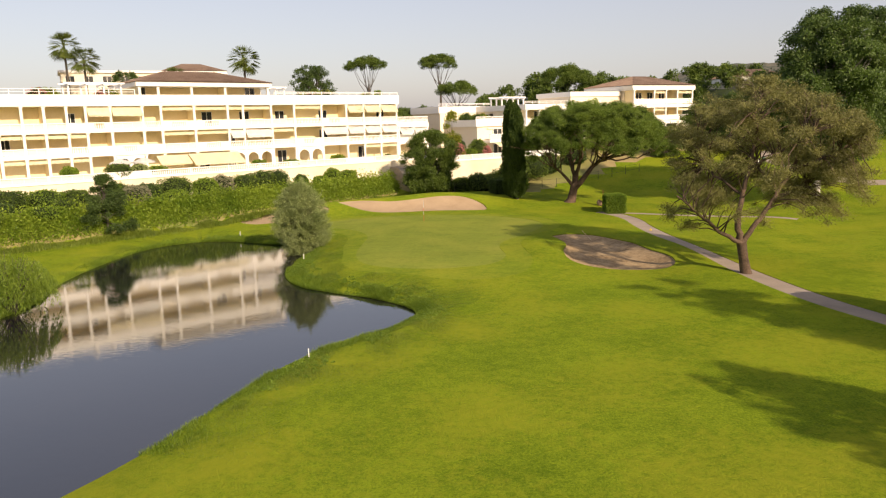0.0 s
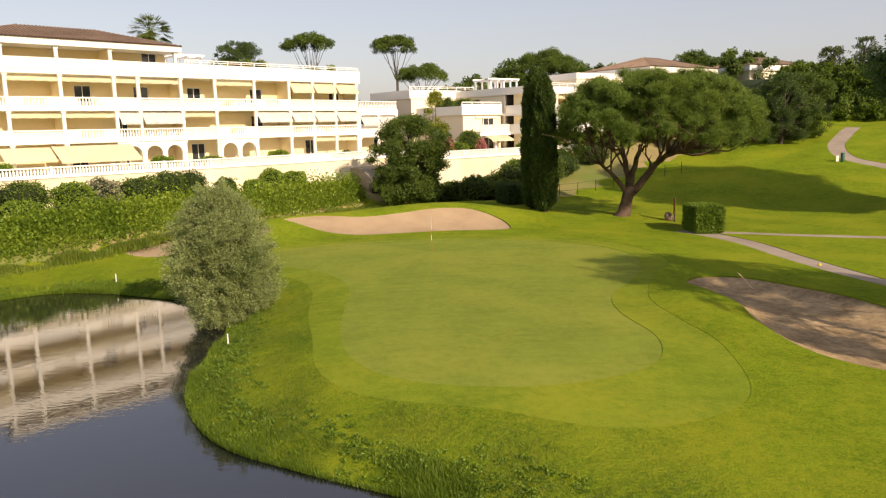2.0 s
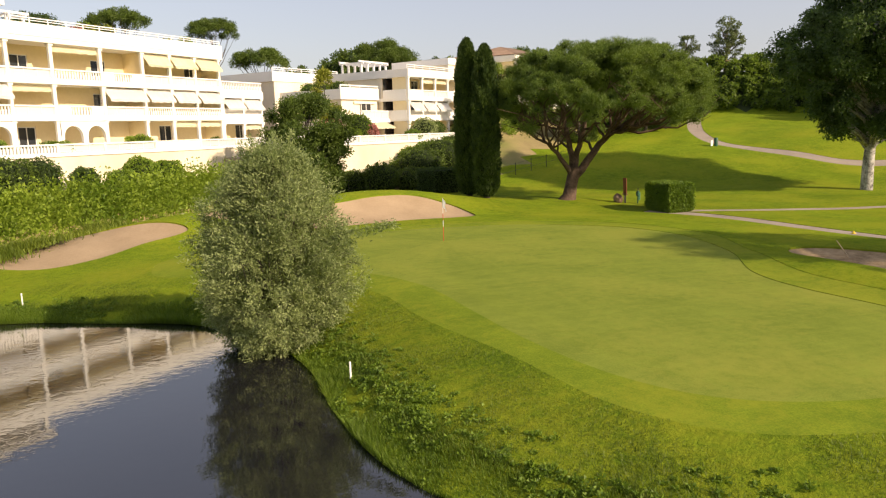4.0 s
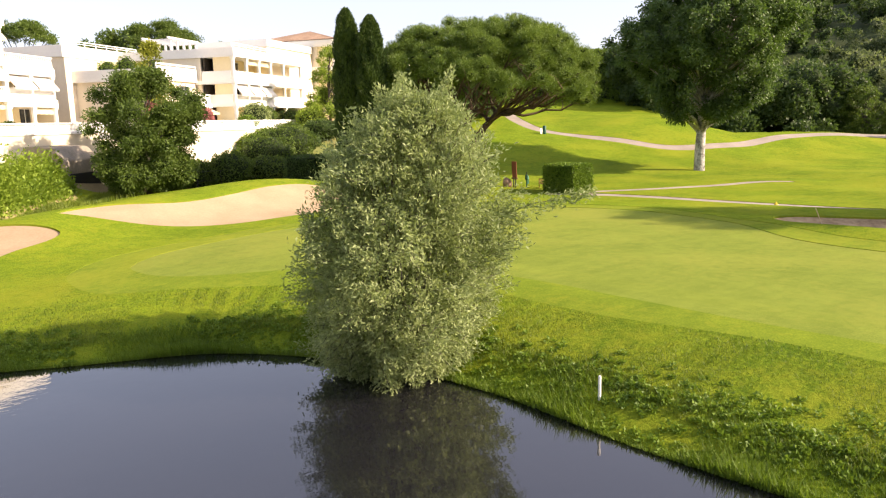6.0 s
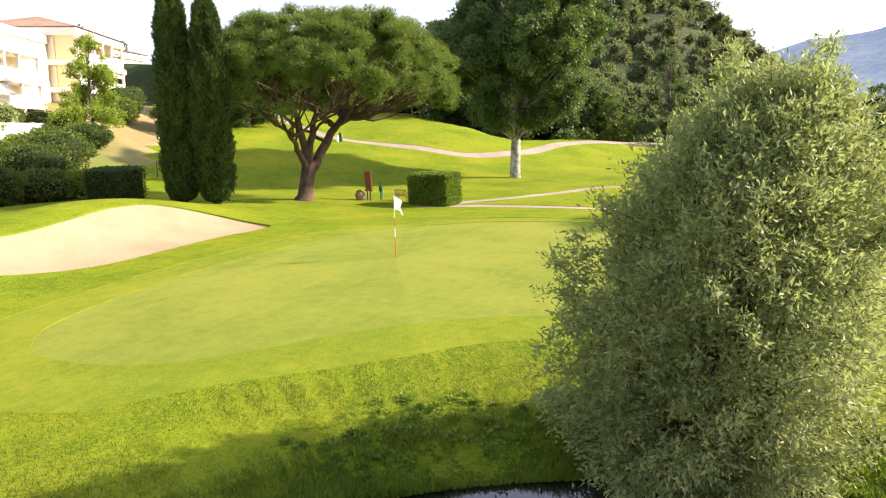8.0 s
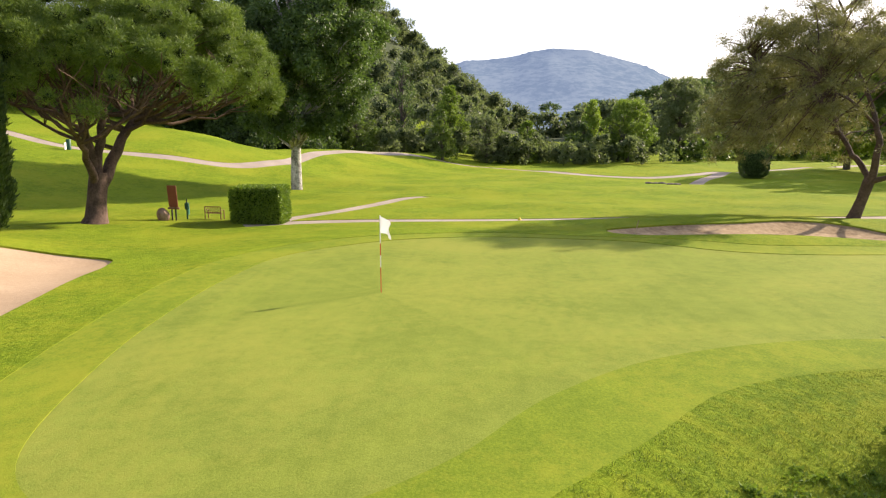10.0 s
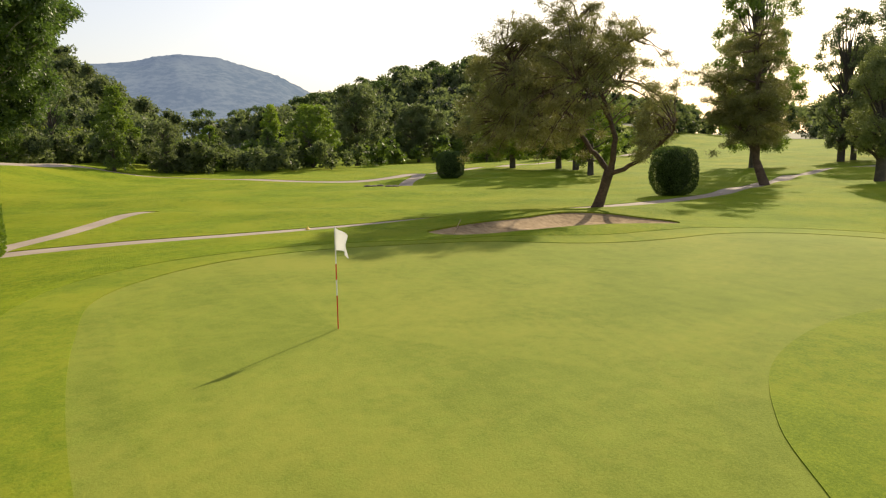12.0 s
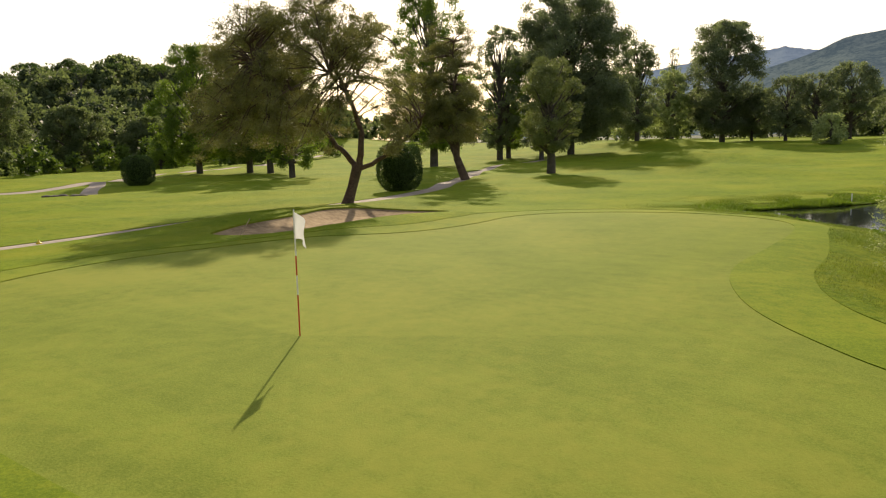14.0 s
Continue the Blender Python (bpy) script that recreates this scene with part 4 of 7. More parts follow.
def planted(name, x, y, label, category, group="", sink=0.0):
    return empty(name, pose(x, y, gz(x, y) - sink), label, category, group)


def lump(centres, radii, scale=0.7, seg=6):
    """Rough inner masses coloured dark as crown shade, so that a crown is not hollow."""
    pieces = []
    for c, r in zip(centres, radii):
        u = np.linspace(0, 2 * np.pi, seg, endpoint=False)
        rows = [(math.sin(a), math.cos(a)) for a in np.linspace(0.3, math.pi - 0.3, 4)]
        v = np.array([[c[0] + r[0] * scale * s * math.cos(w), c[1] + r[1] * scale * s * math.sin(w), c[2] + r[2] * scale * k] for s, k in rows for w in u])
        f = [(i * seg + j, i * seg + (j + 1) % seg, (i + 1) * seg + (j + 1) % seg, (i + 1) * seg + j) for i in range(3) for j in range(seg)]
        pieces.append((v, np.array(f)))
    return merge(pieces)


def limbs_mesh(name, pieces, mat, parent, label=""):
    v, f = merge(pieces)
    ob = from_arrays(name, v, f, mat, parent, label, True)
    if len(pieces) > 1:
        ob["kind"] = "stuff"
    return ob


def umbrella_pine(x, y):
    rng = np.random.default_rng(21)
    t = planted("umbrella_pine", x, y, "broad umbrella pine with forked reddish trunk on the lawn", "tree")
    trunk = tube([(-0.30, 0, -0.3), (-0.05, 0, 0.25), (0.10, 0, 1.0), (0.30, -0.05, 2.0), (0.38, -0.05, 2.5)], (0.80, 0.56, 0.48, 0.47, 0.42), 14)
    limbs_mesh("trunk", [trunk], M["bark_pine"], t)
    cx, cy = 2.4, -0.8

    def dome(r, a):
        wave = 0.35 * math.sin(3 * a + 0.7) + 0.25 * math.sin(7 * a + 2.0)
        return 11.9 - 2.9 * r ** 2.8 + wave * r, 7.9 - 2.5 * r ** 2 + 0.6 * wave * r

    low, mid, thin = [], [], []
    leaders = [((0.40, 0, 2.0), (-0.1, 0.5, 5.6), 0.30), ((0.35, -0.05, 2.1), (1.2, -0.2, 6.0), 0.28), ((0.45, -0.05, 1.8), (3.4, -0.7, 5.2), 0.36), ((0.1, 0.0, 2.0), (-2.2, -0.5, 4.4), 0.22)]
    tips = []
    for a, b, r in leaders:
        p = curvy(a, b, 0.15, rng, 7, 0.06)
        low.append(tube(p, np.linspace(r, r * 0.55, 7), 10))
        tips += [(q, r) for q in p[3:]]
    for k in range(40):
        a, r = k * 2.39996, 0.25 + 0.72 * math.sqrt((k + 0.5) / 40)
        hi, lo = dome(r, a)
        e = np.array([cx + 8.0 * r * math.cos(a), cy + 7.7 * r * math.sin(a), lo + 0.25 * (hi - lo)])
        root, rr = min(tips, key=lambda q: np.linalg.norm((q[0] - e)[:2]) + 0.6 * rng.random())
        p = curvy(root, e, -0.35, rng, 8, 0.07)
        mid.append(tube(p, np.linspace(rr * 0.36, 0.035, 8), 7))
        for j in range(7):
            q = p[rng.integers(3, 8)]
            out = np.array([*rng.normal(0, 1.0, 2), rng.uniform(0.3, 1.5)]) + 0.35 * (e - root) / np.linalg.norm(e - root)
            thin.append(tube(curvy(q, q + out, 0.1, rng, 4, 0.12), np.linspace(0.04, 0.014, 4), 5))
    for piece_ in low:
        limbs_mesh("limb", [piece_], M["bark_pine"], t, "thick forking limb")
    limbs_mesh("branch", mid, M["bark_pine"], t, "bare fanned branches under the crown")
    limbs_mesh("twig", thin, M["bark_pine"], t)
    cs, rs = [], []
    while len(cs) < 680:
        r, a = math.sqrt(rng.uniform(0, 1)), rng.uniform(0, 2 * math.pi)
        hi, lo = dome(r, a)
        k = rng.uniform(0, 1) ** 0.6
        if noise.noise(Vector((3.1 * r * math.cos(a), 3.1 * r * math.sin(a), 2.0 * k))) < -0.22 and k < 0.85:
            continue
        cs.append((cx + 8.1 * r * math.cos(a), cy + 7.8 * r * math.sin(a), lo + (hi - lo) * k))
        q = rng.uniform(0.42, 0.82)
        rs.append((q, q, q * 0.72))
    crown("crown", rng, cs, rs, 0.60, 0.19, 0.034, M["needle"], t, 0.85, -0.7, 0.2)
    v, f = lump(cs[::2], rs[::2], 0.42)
    from_arrays("shade_core", v, f, M["core"], t)


def open_pine(name, x, y, label, spread, high, forks, mat, bark, seed, cover=0.8, lean=(0, 0), low=0.28, dens=46, leaf=(0.34, 0.08), rad=(0.5, 1.25)):
    """A pine with crooked limbs and airy tufts of needles, seen through."""
    rng = np.random.default_rng(seed)
    t = planted(name, x, y, label, "tree")
    fork = np.array([lean[0], lean[1], high * 0.16])
    limbs_mesh("trunk", [tube(curvy((0, 0, -0.3), fork, 0, rng, 5, 0.03), np.linspace(0.42, 0.33, 5) * high / 12, 10)], bark, t)
    pieces, thin, cs, rs = [], [], [], []
    for k, (dx, dy, top) in enumerate(forks):
        tip = np.array([dx * spread, dy * spread, top * high])
        p = curvy(fork, tip, 0.2, rng, 9, 0.14)
        pieces.append(tube(p, np.linspace(0.26, 0.05, 9) * high / 12, 8))
        for j in range(dens // len(forks) + 1):
            i = rng.integers(3, 9)
            a = p[i]
            out = np.array([*rng.normal(0, 1, 2), 0.0])
            out /= np.linalg.norm(out) + 1e-6
            b = a + out * rng.uniform(0.18, 0.52) * spread + np.array([0, 0, rng.uniform(-0.10, 0.16) * high * (0.4 if i > 4 else 1.0)])
            b[2] = max(b[2], low * high * rng.uniform(0.8, 1.2))
            q = curvy(a, b, 0.15, rng, 5, 0.12)
            thin.append(tube(q, np.linspace(0.075, 0.02, 5) * high / 12, 5))
            for c in (q[3], q[4], q[4] + rng.normal(0, 0.5, 3)):
                s = rng.uniform(*rad)
                cs.append(c)
                rs.append((s, s, s * 0.55))
    limbs_mesh("limb", pieces, bark, t)
    limbs_mesh("branch", thin, bark, t)
    crown("crown", rng, cs, rs, cover, leaf[0], leaf[1], mat, t, 0.8, -0.3, 0.1)
    return t


def broadleaf(name, x, y, label, high, wide, mat, seed, base=0.22, clumps=40, cover=0.9, size=0.22, bark="bark_grey", trunk=0.22, shape="round", lean=(0, 0), group="", core=0.55, droop=0.2, z_sink=0.0, category="tree", grain=(0.20, 0.36)):
    """A leafy tree: trunk, limbs, and a crown of uneven clumps with gaps."""
    rng = np.random.default_rng(seed)
    t = planted(name, x, y, label, category, group, z_sink)
    z0, z1 = high * base, high
    cs, rs = [], []
    top = np.array([lean[0], lean[1], high * 0.8])
    spine = [(lean[0] * k ** 2.2, lean[1] * k ** 2.2, -0.3 + (top[2] + 0.3) * k) for k in np.linspace(0, 1, 9)]
    limbs_mesh("trunk", [tube(np.array(spine) + rng.normal(0, 0.02, (9, 3)), np.linspace(trunk * 1.25, trunk * 0.25, 9), 9)], M[bark], t)
    br = []
    for i in range(clumps):
        u = rng.uniform(0, 1)
        if shape == "round":
            w = math.sin(math.pi * (0.12 + 0.80 * u)) ** 0.7
        elif shape == "cone":
            w = (1 - u) ** 0.7 * 0.95 + 0.08
        elif shape == "column":
            w = 0.55 + 0.45 * math.sin(math.pi * u)
        else:
            w = 0.45 + 0.55 * u if u < 0.75 else math.cos((u - 0.75) * 5)
        a = rng.uniform(0, 2 * math.pi)
        r = wide * w * math.sqrt(rng.uniform(0.15, 1)) * rng.uniform(0.8, 1.08)
        if grain[0] < 0.18:
            # uneven outline: boughs that reach further, with gaps between them
            bough = noise.noise(Vector((1.5 * math.cos(a), 1.5 * math.sin(a), 3.4 * u + seed)))
            if bough < -0.16 and rng.uniform(0, 1) < 0.8:
                continue
            r *= 1 + 0.35 * bough
        s = rng.uniform(*grain) * wide * (0.75 if w < 0.5 else 1)
        c = np.array([r * math.cos(a) + lean[0] * u, r * math.sin(a) + lean[1] * u, z0 + (z1 - z0) * u])
        c[2] = min(c[2], z1 - s * 0.5)
        cs.append(c)
        rs.append((s, s, s * rng.uniform(0.65, 0.95)))
        if i % 3 == 0:
            st = np.array([lean[0] * u * 0.6, lean[1] * u * 0.6, max(high * 0.12, c[2] * rng.uniform(0.5, 0.75))])
            br.append(tube(curvy(st, c, 0.1, rng, 5, 0.08), np.linspace(trunk * 0.35, trunk * 0.08, 5), 5))
    limbs_mesh("limb", br, M[bark], t)
    crown("crown", rng, cs, rs, cover, size, size * 0.6, M[mat], t, 0.8, droop, 0.15)
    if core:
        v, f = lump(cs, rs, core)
        from_arrays("shade_core", v, f, M["core"], t)
    return t


def clipped(name, x, y, label, rx, ry, high, mat, seed, square=False, n=5000, size=0.10, turn=0.0, group="", low=0.0, rough=0.30):
    """A trimmed bush or hedge: dense leaf skin, slightly uneven, on a core coloured as inner shade."""
    rng = np.random.default_rng(seed)
    t = planted(name, x, y, label, "hedge" if square else "bush", group)
    t.matrix_world = t.matrix_world @ pose(0, 0, 0, 0, 0, turn)
    d = rng.normal(0, 1, (n, 3))
    if square:
        d = rng.uniform(-1, 1, (n, 3))
        ax = rng.choice(3, n, p=[0.33, 0.33, 0.34])
        d[np.arange(n), ax] = np.sign(d[np.arange(n), ax])
        nrm = np.zeros((n, 3))
        nrm[np.arange(n), ax] = d[np.arange(n), ax]
        ln = np.linalg.norm(d, axis=1)
        d = d * (1 - 0.06 * np.clip(ln - 1.25, 0, 1))[:, None]
    else:
        d /= np.linalg.norm(d, axis=1)[:, None]
        nrm = d.copy()
        if rough > 0.1:
            d = np.sign(d) * np.abs(d) ** 0.9
        else:
            d = d / (np.sum(np.abs(d) ** 3.2, axis=1) ** (1 / 3.2))[:, None]
    w = np.array([noise.noise(Vector(q) * 2.3 + Vector((seed, 0, 0))) for q in d])
    d = d * (1 + (0.05 if square else rough) * w)[:, None] * rng.uniform(0.90, 1.01, (n, 1))
    c = d * np.array([rx, ry, high / 2]) + np.array([0, 0, high / 2 + low])
    v, f = leaves(rng, c, nrm * 0.5, size, size * 0.7, 0.9)
    from_arrays("leaves", v, f, M[mat], t)
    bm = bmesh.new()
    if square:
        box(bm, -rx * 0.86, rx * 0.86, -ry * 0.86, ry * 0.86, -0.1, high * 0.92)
        part("shade_core", bm, M["core"], t)
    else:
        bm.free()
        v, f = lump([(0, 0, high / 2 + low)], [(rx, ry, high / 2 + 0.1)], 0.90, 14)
        from_arrays("shade_core", v, f, M["core"], t)
    return t


def cypress(x, y, high, wide, seed):
    rng = np.random.default_rng(seed)
    t = planted("cypress", x, y, "tall dark columnar cypress beside the lawn", "tree", "pair of cypresses")
    limbs_mesh("trunk", [tube([(0, 0, -0.3), (0, 0, 1.5), (0, 0, high * 0.6)], (0.28, 0.22, 0.08), 8)], M["bark_grey"], t)
    n = 26000
    u = rng.uniform(0, 1, n) ** 0.85
    a = rng.uniform(0, 2 * np.pi, n)
    prof = np.interp(u, [0, 0.04, 0.15, 0.6, 0.85, 0.95, 1.0], [0.60, 0.88, 1.0, 0.96, 0.74, 0.46, 0.06])
    ridge = 1 + 0.10 * np.sin(a * 7 + 3 * np.sin(u * 9)) + 0.08 * np.sin(u * 40 + a * 3)
    r = wide * prof * ridge * rng.uniform(0.80, 1.03, n)
    c = np.column_stack([r * np.cos(a), r * np.sin(a), 0.15 + u * high])
    nrm = np.column_stack([np.cos(a) * 0.5, np.sin(a) * 0.5, np.full(n, 1.1)])
    v, f = leaves(rng, c, nrm, 0.26, 0.09, 0.35)
    from_arrays("crown", v, f, M["leaf_cypress"], t)
    # Added dark tube paints the shade inside the leaf column.
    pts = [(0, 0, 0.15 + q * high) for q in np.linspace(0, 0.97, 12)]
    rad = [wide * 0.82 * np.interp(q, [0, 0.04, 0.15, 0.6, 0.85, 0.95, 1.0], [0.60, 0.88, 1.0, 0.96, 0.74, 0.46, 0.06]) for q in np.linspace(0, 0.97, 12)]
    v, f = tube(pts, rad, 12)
    from_arrays("shade_core", v, f, M["core"], t)


def pond_willow(x, y):
    """The many-stemmed grey-green willow shrub that grows at the water's edge."""
    rng = np.random.default_rng(31)
    t = planted("willow_shrub", x, y, "bushy grey-green willow shrub growing at the pond edge", "shrub")
    high, low = 5.75, WATER + 0.1 - gz(x, y)
    girth = ([0, 0.10, 0.25, 0.40, 0.55, 0.70, 0.83, 0.93, 1.0], [1.05, 1.65, 2.0, 2.15, 2.1, 1.85, 1.45, 0.9, 0.3])
    lean = np.array([0.0, -1.0, 0.0])

    def skin(u, a):
        lump_ = 1 + 0.12 * math.sin(3 * a + 7 * u) + 0.12 * math.sin(5 * a - 13 * u + 1.0)
        return np.interp(u, *girth) * lump_

    stems, twigs, cs, nr = [], [], [], []
    for i in range(46):
        a, u = rng.uniform(0, 2 * math.pi), rng.uniform(0.45, 1.0)
        r = skin(u, a) * rng.uniform(0.3, 0.9)
        e = np.array([r * math.cos(a), r * math.sin(a), low + u * high]) + lean * u * u
        p = curvy((rng.normal(0, 0.25), rng.normal(0, 0.25), -0.35), e, 0.0, rng, 8, 0.05)
        stems.append(tube(p, np.linspace(0.05, 0.008, 8), 6))
    for j in range(3300):
        u = rng.uniform(0, 1) ** 1.15
        a = rng.uniform(0, 2 * math.pi)
        r = skin(u, a) * math.sqrt(rng.uniform(0.10, 1.0)) * (1.16 if j % 9 == 0 else 1.0)
        if math.sin(4 * a + 9 * u) + math.sin(17 * u - 3 * a) > (1.55 if u > 0.55 else 1.8):
            continue
        q = np.array([r * math.cos(a), r * math.sin(a), low + u * high]) + lean * u * u
        out = np.array([math.cos(a), math.sin(a), 0.0]) * (r / skin(u, a))
        d = out * 0.9 + rng.normal(0, 0.5, 3) + np.array([0, 0, -0.35 + 1.5 * u])
        d /= np.linalg.norm(d) + 1e-6
        ln = rng.uniform(0.25, 0.62) * (1.3 if u > 0.8 else 1.0)
        tw = np.array([q + d * ln * (s - 0.3) + np.array([0, 0, -0.10 * s * s]) for s in (0, 0.35, 0.7, 1.0)])
        twigs.append(tube(tw, (0.007, 0.006, 0.004, 0.002), 3))
        m = 58
        s = rng.uniform(-0.3, 0.75, (m, 1))
        cs.append(q + d * ln * s + rng.normal(0, 0.075, (m, 3)))
        nr.append(np.repeat(d[None], m, 0))
    # upright shoots that break the outline, and one long low branch
    shoots = [(rng.uniform(0, 2 * math.pi), rng.uniform(0.78, 0.97), None) for _ in range(22)] + [(-0.80, 0.62, np.array([0.70, -0.70, 0.22]))]
    for a, u, way in shoots:
        q = np.array([0.62 * skin(u, a) * math.cos(a), 0.62 * skin(u, a) * math.sin(a), low + u * high - 0.2]) + lean * u * u
        d = np.array([0.22 * math.cos(a), 0.22 * math.sin(a), 1.0]) + rng.normal(0, 0.12, 3) if way is None else way
        ln = rng.uniform(0.7, 1.25) if way is None else 2.6
        tip = q + d * ln
        twigs.append(tube(curvy(q, tip, -0.05, rng, 5, 0.06), (0.012, 0.010, 0.008, 0.005, 0.002), 3))
        m = int(330 * ln)
        k = rng.uniform(0.1, 1.0, (m, 1))
        cs.append(q + (tip - q) * k + rng.normal(0, 1, (m, 3)) * (0.19 - 0.13 * k))
        nr.append(np.repeat(d[None] / np.linalg.norm(d), m, 0))
    limbs_mesh("stem", stems, M["bark_grey"], t)
    limbs_mesh("twig", twigs, M["bark_grey"], t)
    c, nrm = np.concatenate(cs), np.concatenate(nr)
    c[:, 2] = np.maximum(c[:, 2], WATER - gz(x, y) + 0.05)
    v, f = leaves(rng, c, nrm, 0.098, 0.034, 0.8)
    from_arrays("leaves", v, f, M["leaf_olive"], t)["kind"] = "stuff"


def leaning_pine(x, y):
    """The old maritime pine: low fork, three crooked limbs, flat airy pads of needles."""
    rng = np.random.default_rng(47)
    t = planted("maritime_pine", x, y, "old leaning maritime pine with forked trunk and airy olive crown", "tree")

    def at(u, v, h):
        return np.array([0.8 * u + 0.6 * v, 0.6 * u - 0.8 * v, h])

    limbs_mesh("trunk", [tube([at(0.1, 0, -0.3), at(0, 0, 0.1), at(-0.3, 0, 1.0), at(-0.62, 0, 2.15)], (0.46, 0.36, 0.30, 0.32), 12)], M["bark"], t)
    lines = [
        ([(-0.6, 0, 2.0), (-0.1, 0.3, 2.8), (0.8, 0.6, 3.8), (2.2, 0.9, 5.6), (3.8, 1.2, 7.6), (5.2, 1.4, 9.6), (6.0, 1.2, 11.0)], 0.20),
        ([(-0.62, 0, 2.1), (-1.0, -0.1, 3.2), (-1.0, 0, 4.5), (-0.6, 0.1, 5.6), (0.2, 0.0, 7.6), (1.0, -0.2, 9.6), (1.4, -0.3, 11.6)], 0.23),
        ([(-0.62, 0, 2.0), (-1.7, 0, 2.5), (-3.0, -0.3, 3.3), (-4.4, -0.8, 4.4), (-5.0, -1.8, 5.4)], 0.17),
        ([(0.6, 0.0, 8.6), (-0.4, 0.6, 9.6), (-1.8, 1.2, 10.3), (-2.6, 1.8, 10.8)], 0.11),
        ([(2.0, 0.8, 5.3), (3.2, -1.4, 6.6), (4.4, -3.0, 8.2), (4.8, -4.2, 9.6)], 0.12),
        ([(3.0, 1.0, 6.6), (4.4, 3.0, 7.6), (5.0, 4.6, 8.8)], 0.11),
        ([(1.6, 0.8, 4.8), (4.4, 0.6, 5.2), (6.6, 0.4, 5.6)], 0.11),
        ([(-0.7, 0.1, 5.2), (-0.6, -2.2, 6.4), (0.2, -4.2, 7.6)], 0.10),
        ([(0.0, 0.1, 7.0), (-0.6, 2.4, 8.0), (-0.4, 4.2, 9.0)], 0.10),
    ]
    knots, low = [], []
    for pts, r in lines:
        p = np.array([at(*q) for q in pts])
        fine = np.array([p[int(k)] * (1 - k % 1) + p[min(len(p) - 1, int(k) + 1)] * (k % 1) for k in np.linspace(0, len(p) - 1.001, 3 * len(p))])
        fine[1:-1] += rng.normal(0, 0.06, fine[1:-1].shape)
        low.append(tube(fine, np.linspace(r, 0.05, len(fine)), 8))
        knots += list(fine[len(fine) // 3:])
    for piece_ in low:
        limbs_mesh("limb", [piece_], M["bark"], t)
    knots = np.array(knots)
    thin, cs, rs = [], [], []
    while len(cs) < 1100:
        u, v, h = rng.uniform(-5.2, 9.2), rng.uniform(-6.2, 6.2), rng.uniform(2.6, 13.0)
        rr = ((u - 2.2) / 7.0) ** 2 + (v / 6.3) ** 2
        top = 13.1 - 3.2 * rr - (1.2 if u > 6 else 0)
        if rr > 1 or h > top:
            continue
        floor = 3.6 + 0.5 * math.sin(1.3 * u + v) if (u > 2.2 or v < -3.4 or u < -2.6) else 8.4
        keep = 1.0 if h > floor + 0.6 else (0.05 if h < floor - 0.4 and floor > 8 else 0.25)
        if u < -2.4 and h > 8:
            keep *= 0.25
        if h < 3.0 or rng.uniform(0, 1) > keep or math.sin(2.1 * h + 0.8 * u + 0.9 * v) < -0.35:
            continue
        e = at(u, v, h)
        dist = np.linalg.norm(knots - e + np.array([0, 0, 0.8]), axis=1)
        k = int(np.argmin(dist + rng.uniform(0, 0.6, len(dist))))
        q = curvy(knots[k], e, 0.25, rng, 5, 0.10)
        thin.append(tube(q, np.linspace(0.05, 0.014, 5), 5))
        for m_ in (e, q[3] + rng.normal(0, 0.25, 3)):
            s = rng.uniform(0.35, 0.80)
            cs.append(m_)
            rs.append((s, s, s * 0.58))
    limbs_mesh("branch", thin, M["bark"], t)
    crown("crown", rng, cs, rs, 0.21, 0.17, 0.036, M["needle_dry"], t, 1.4, -0.2, 0.0)


def palm(x, y, z, high, seed, fan=1.3):
    rng = np.random.default_rng(seed)
    t = empty("palm_tree", pose(x, y, z), "tall fan palm with shaggy grey trunk", "palm tree", "palms behind the houses")
    limbs_mesh("trunk", [tube([(0, 0, -4), (0.1, 0, high * 0.5), (0, 0, high)], (0.3, 0.24, 0.2), 8)], M["bark_grey"], t)
    vs, fs, n = [], [], 0
    for i in range(95):
        a, el = rng.uniform(0, 2 * math.pi), rng.uniform(-0.9, 1.3)
        d = np.array([math.cos(a) * math.cos(el), math.sin(a) * math.cos(el), math.sin(el)])
        tip = np.array([0, 0, high]) + d * fan
        side = np.cross(d, (0, 0, 1.0))
        side /= np.linalg.norm(side) + 1e-6
        up = np.cross(side, d)
        for k in range(9):
            w = (k - 4) / 4 * 1.2
            e = tip + (d * math.cos(w) + side * math.sin(w)) * fan * 0.75 + np.array([0, 0, -0.25 * fan])
            b = up * 0.03 + side * 0.09
            vs += [tip - b, tip + b, e + b * 0.3, e - b * 0.3]
            fs.append((n, n + 1, n + 2, n + 3))
            n += 4
        b = side * 0.03
        o = np.array([0, 0, high])
        vs += [o - b, o + b, tip + b, tip - b]
        fs.append((n, n + 1, n + 2, n + 3))
        n += 4
    from_arrays("fronds", np.array(vs), np.array(fs), M["palm"], t)


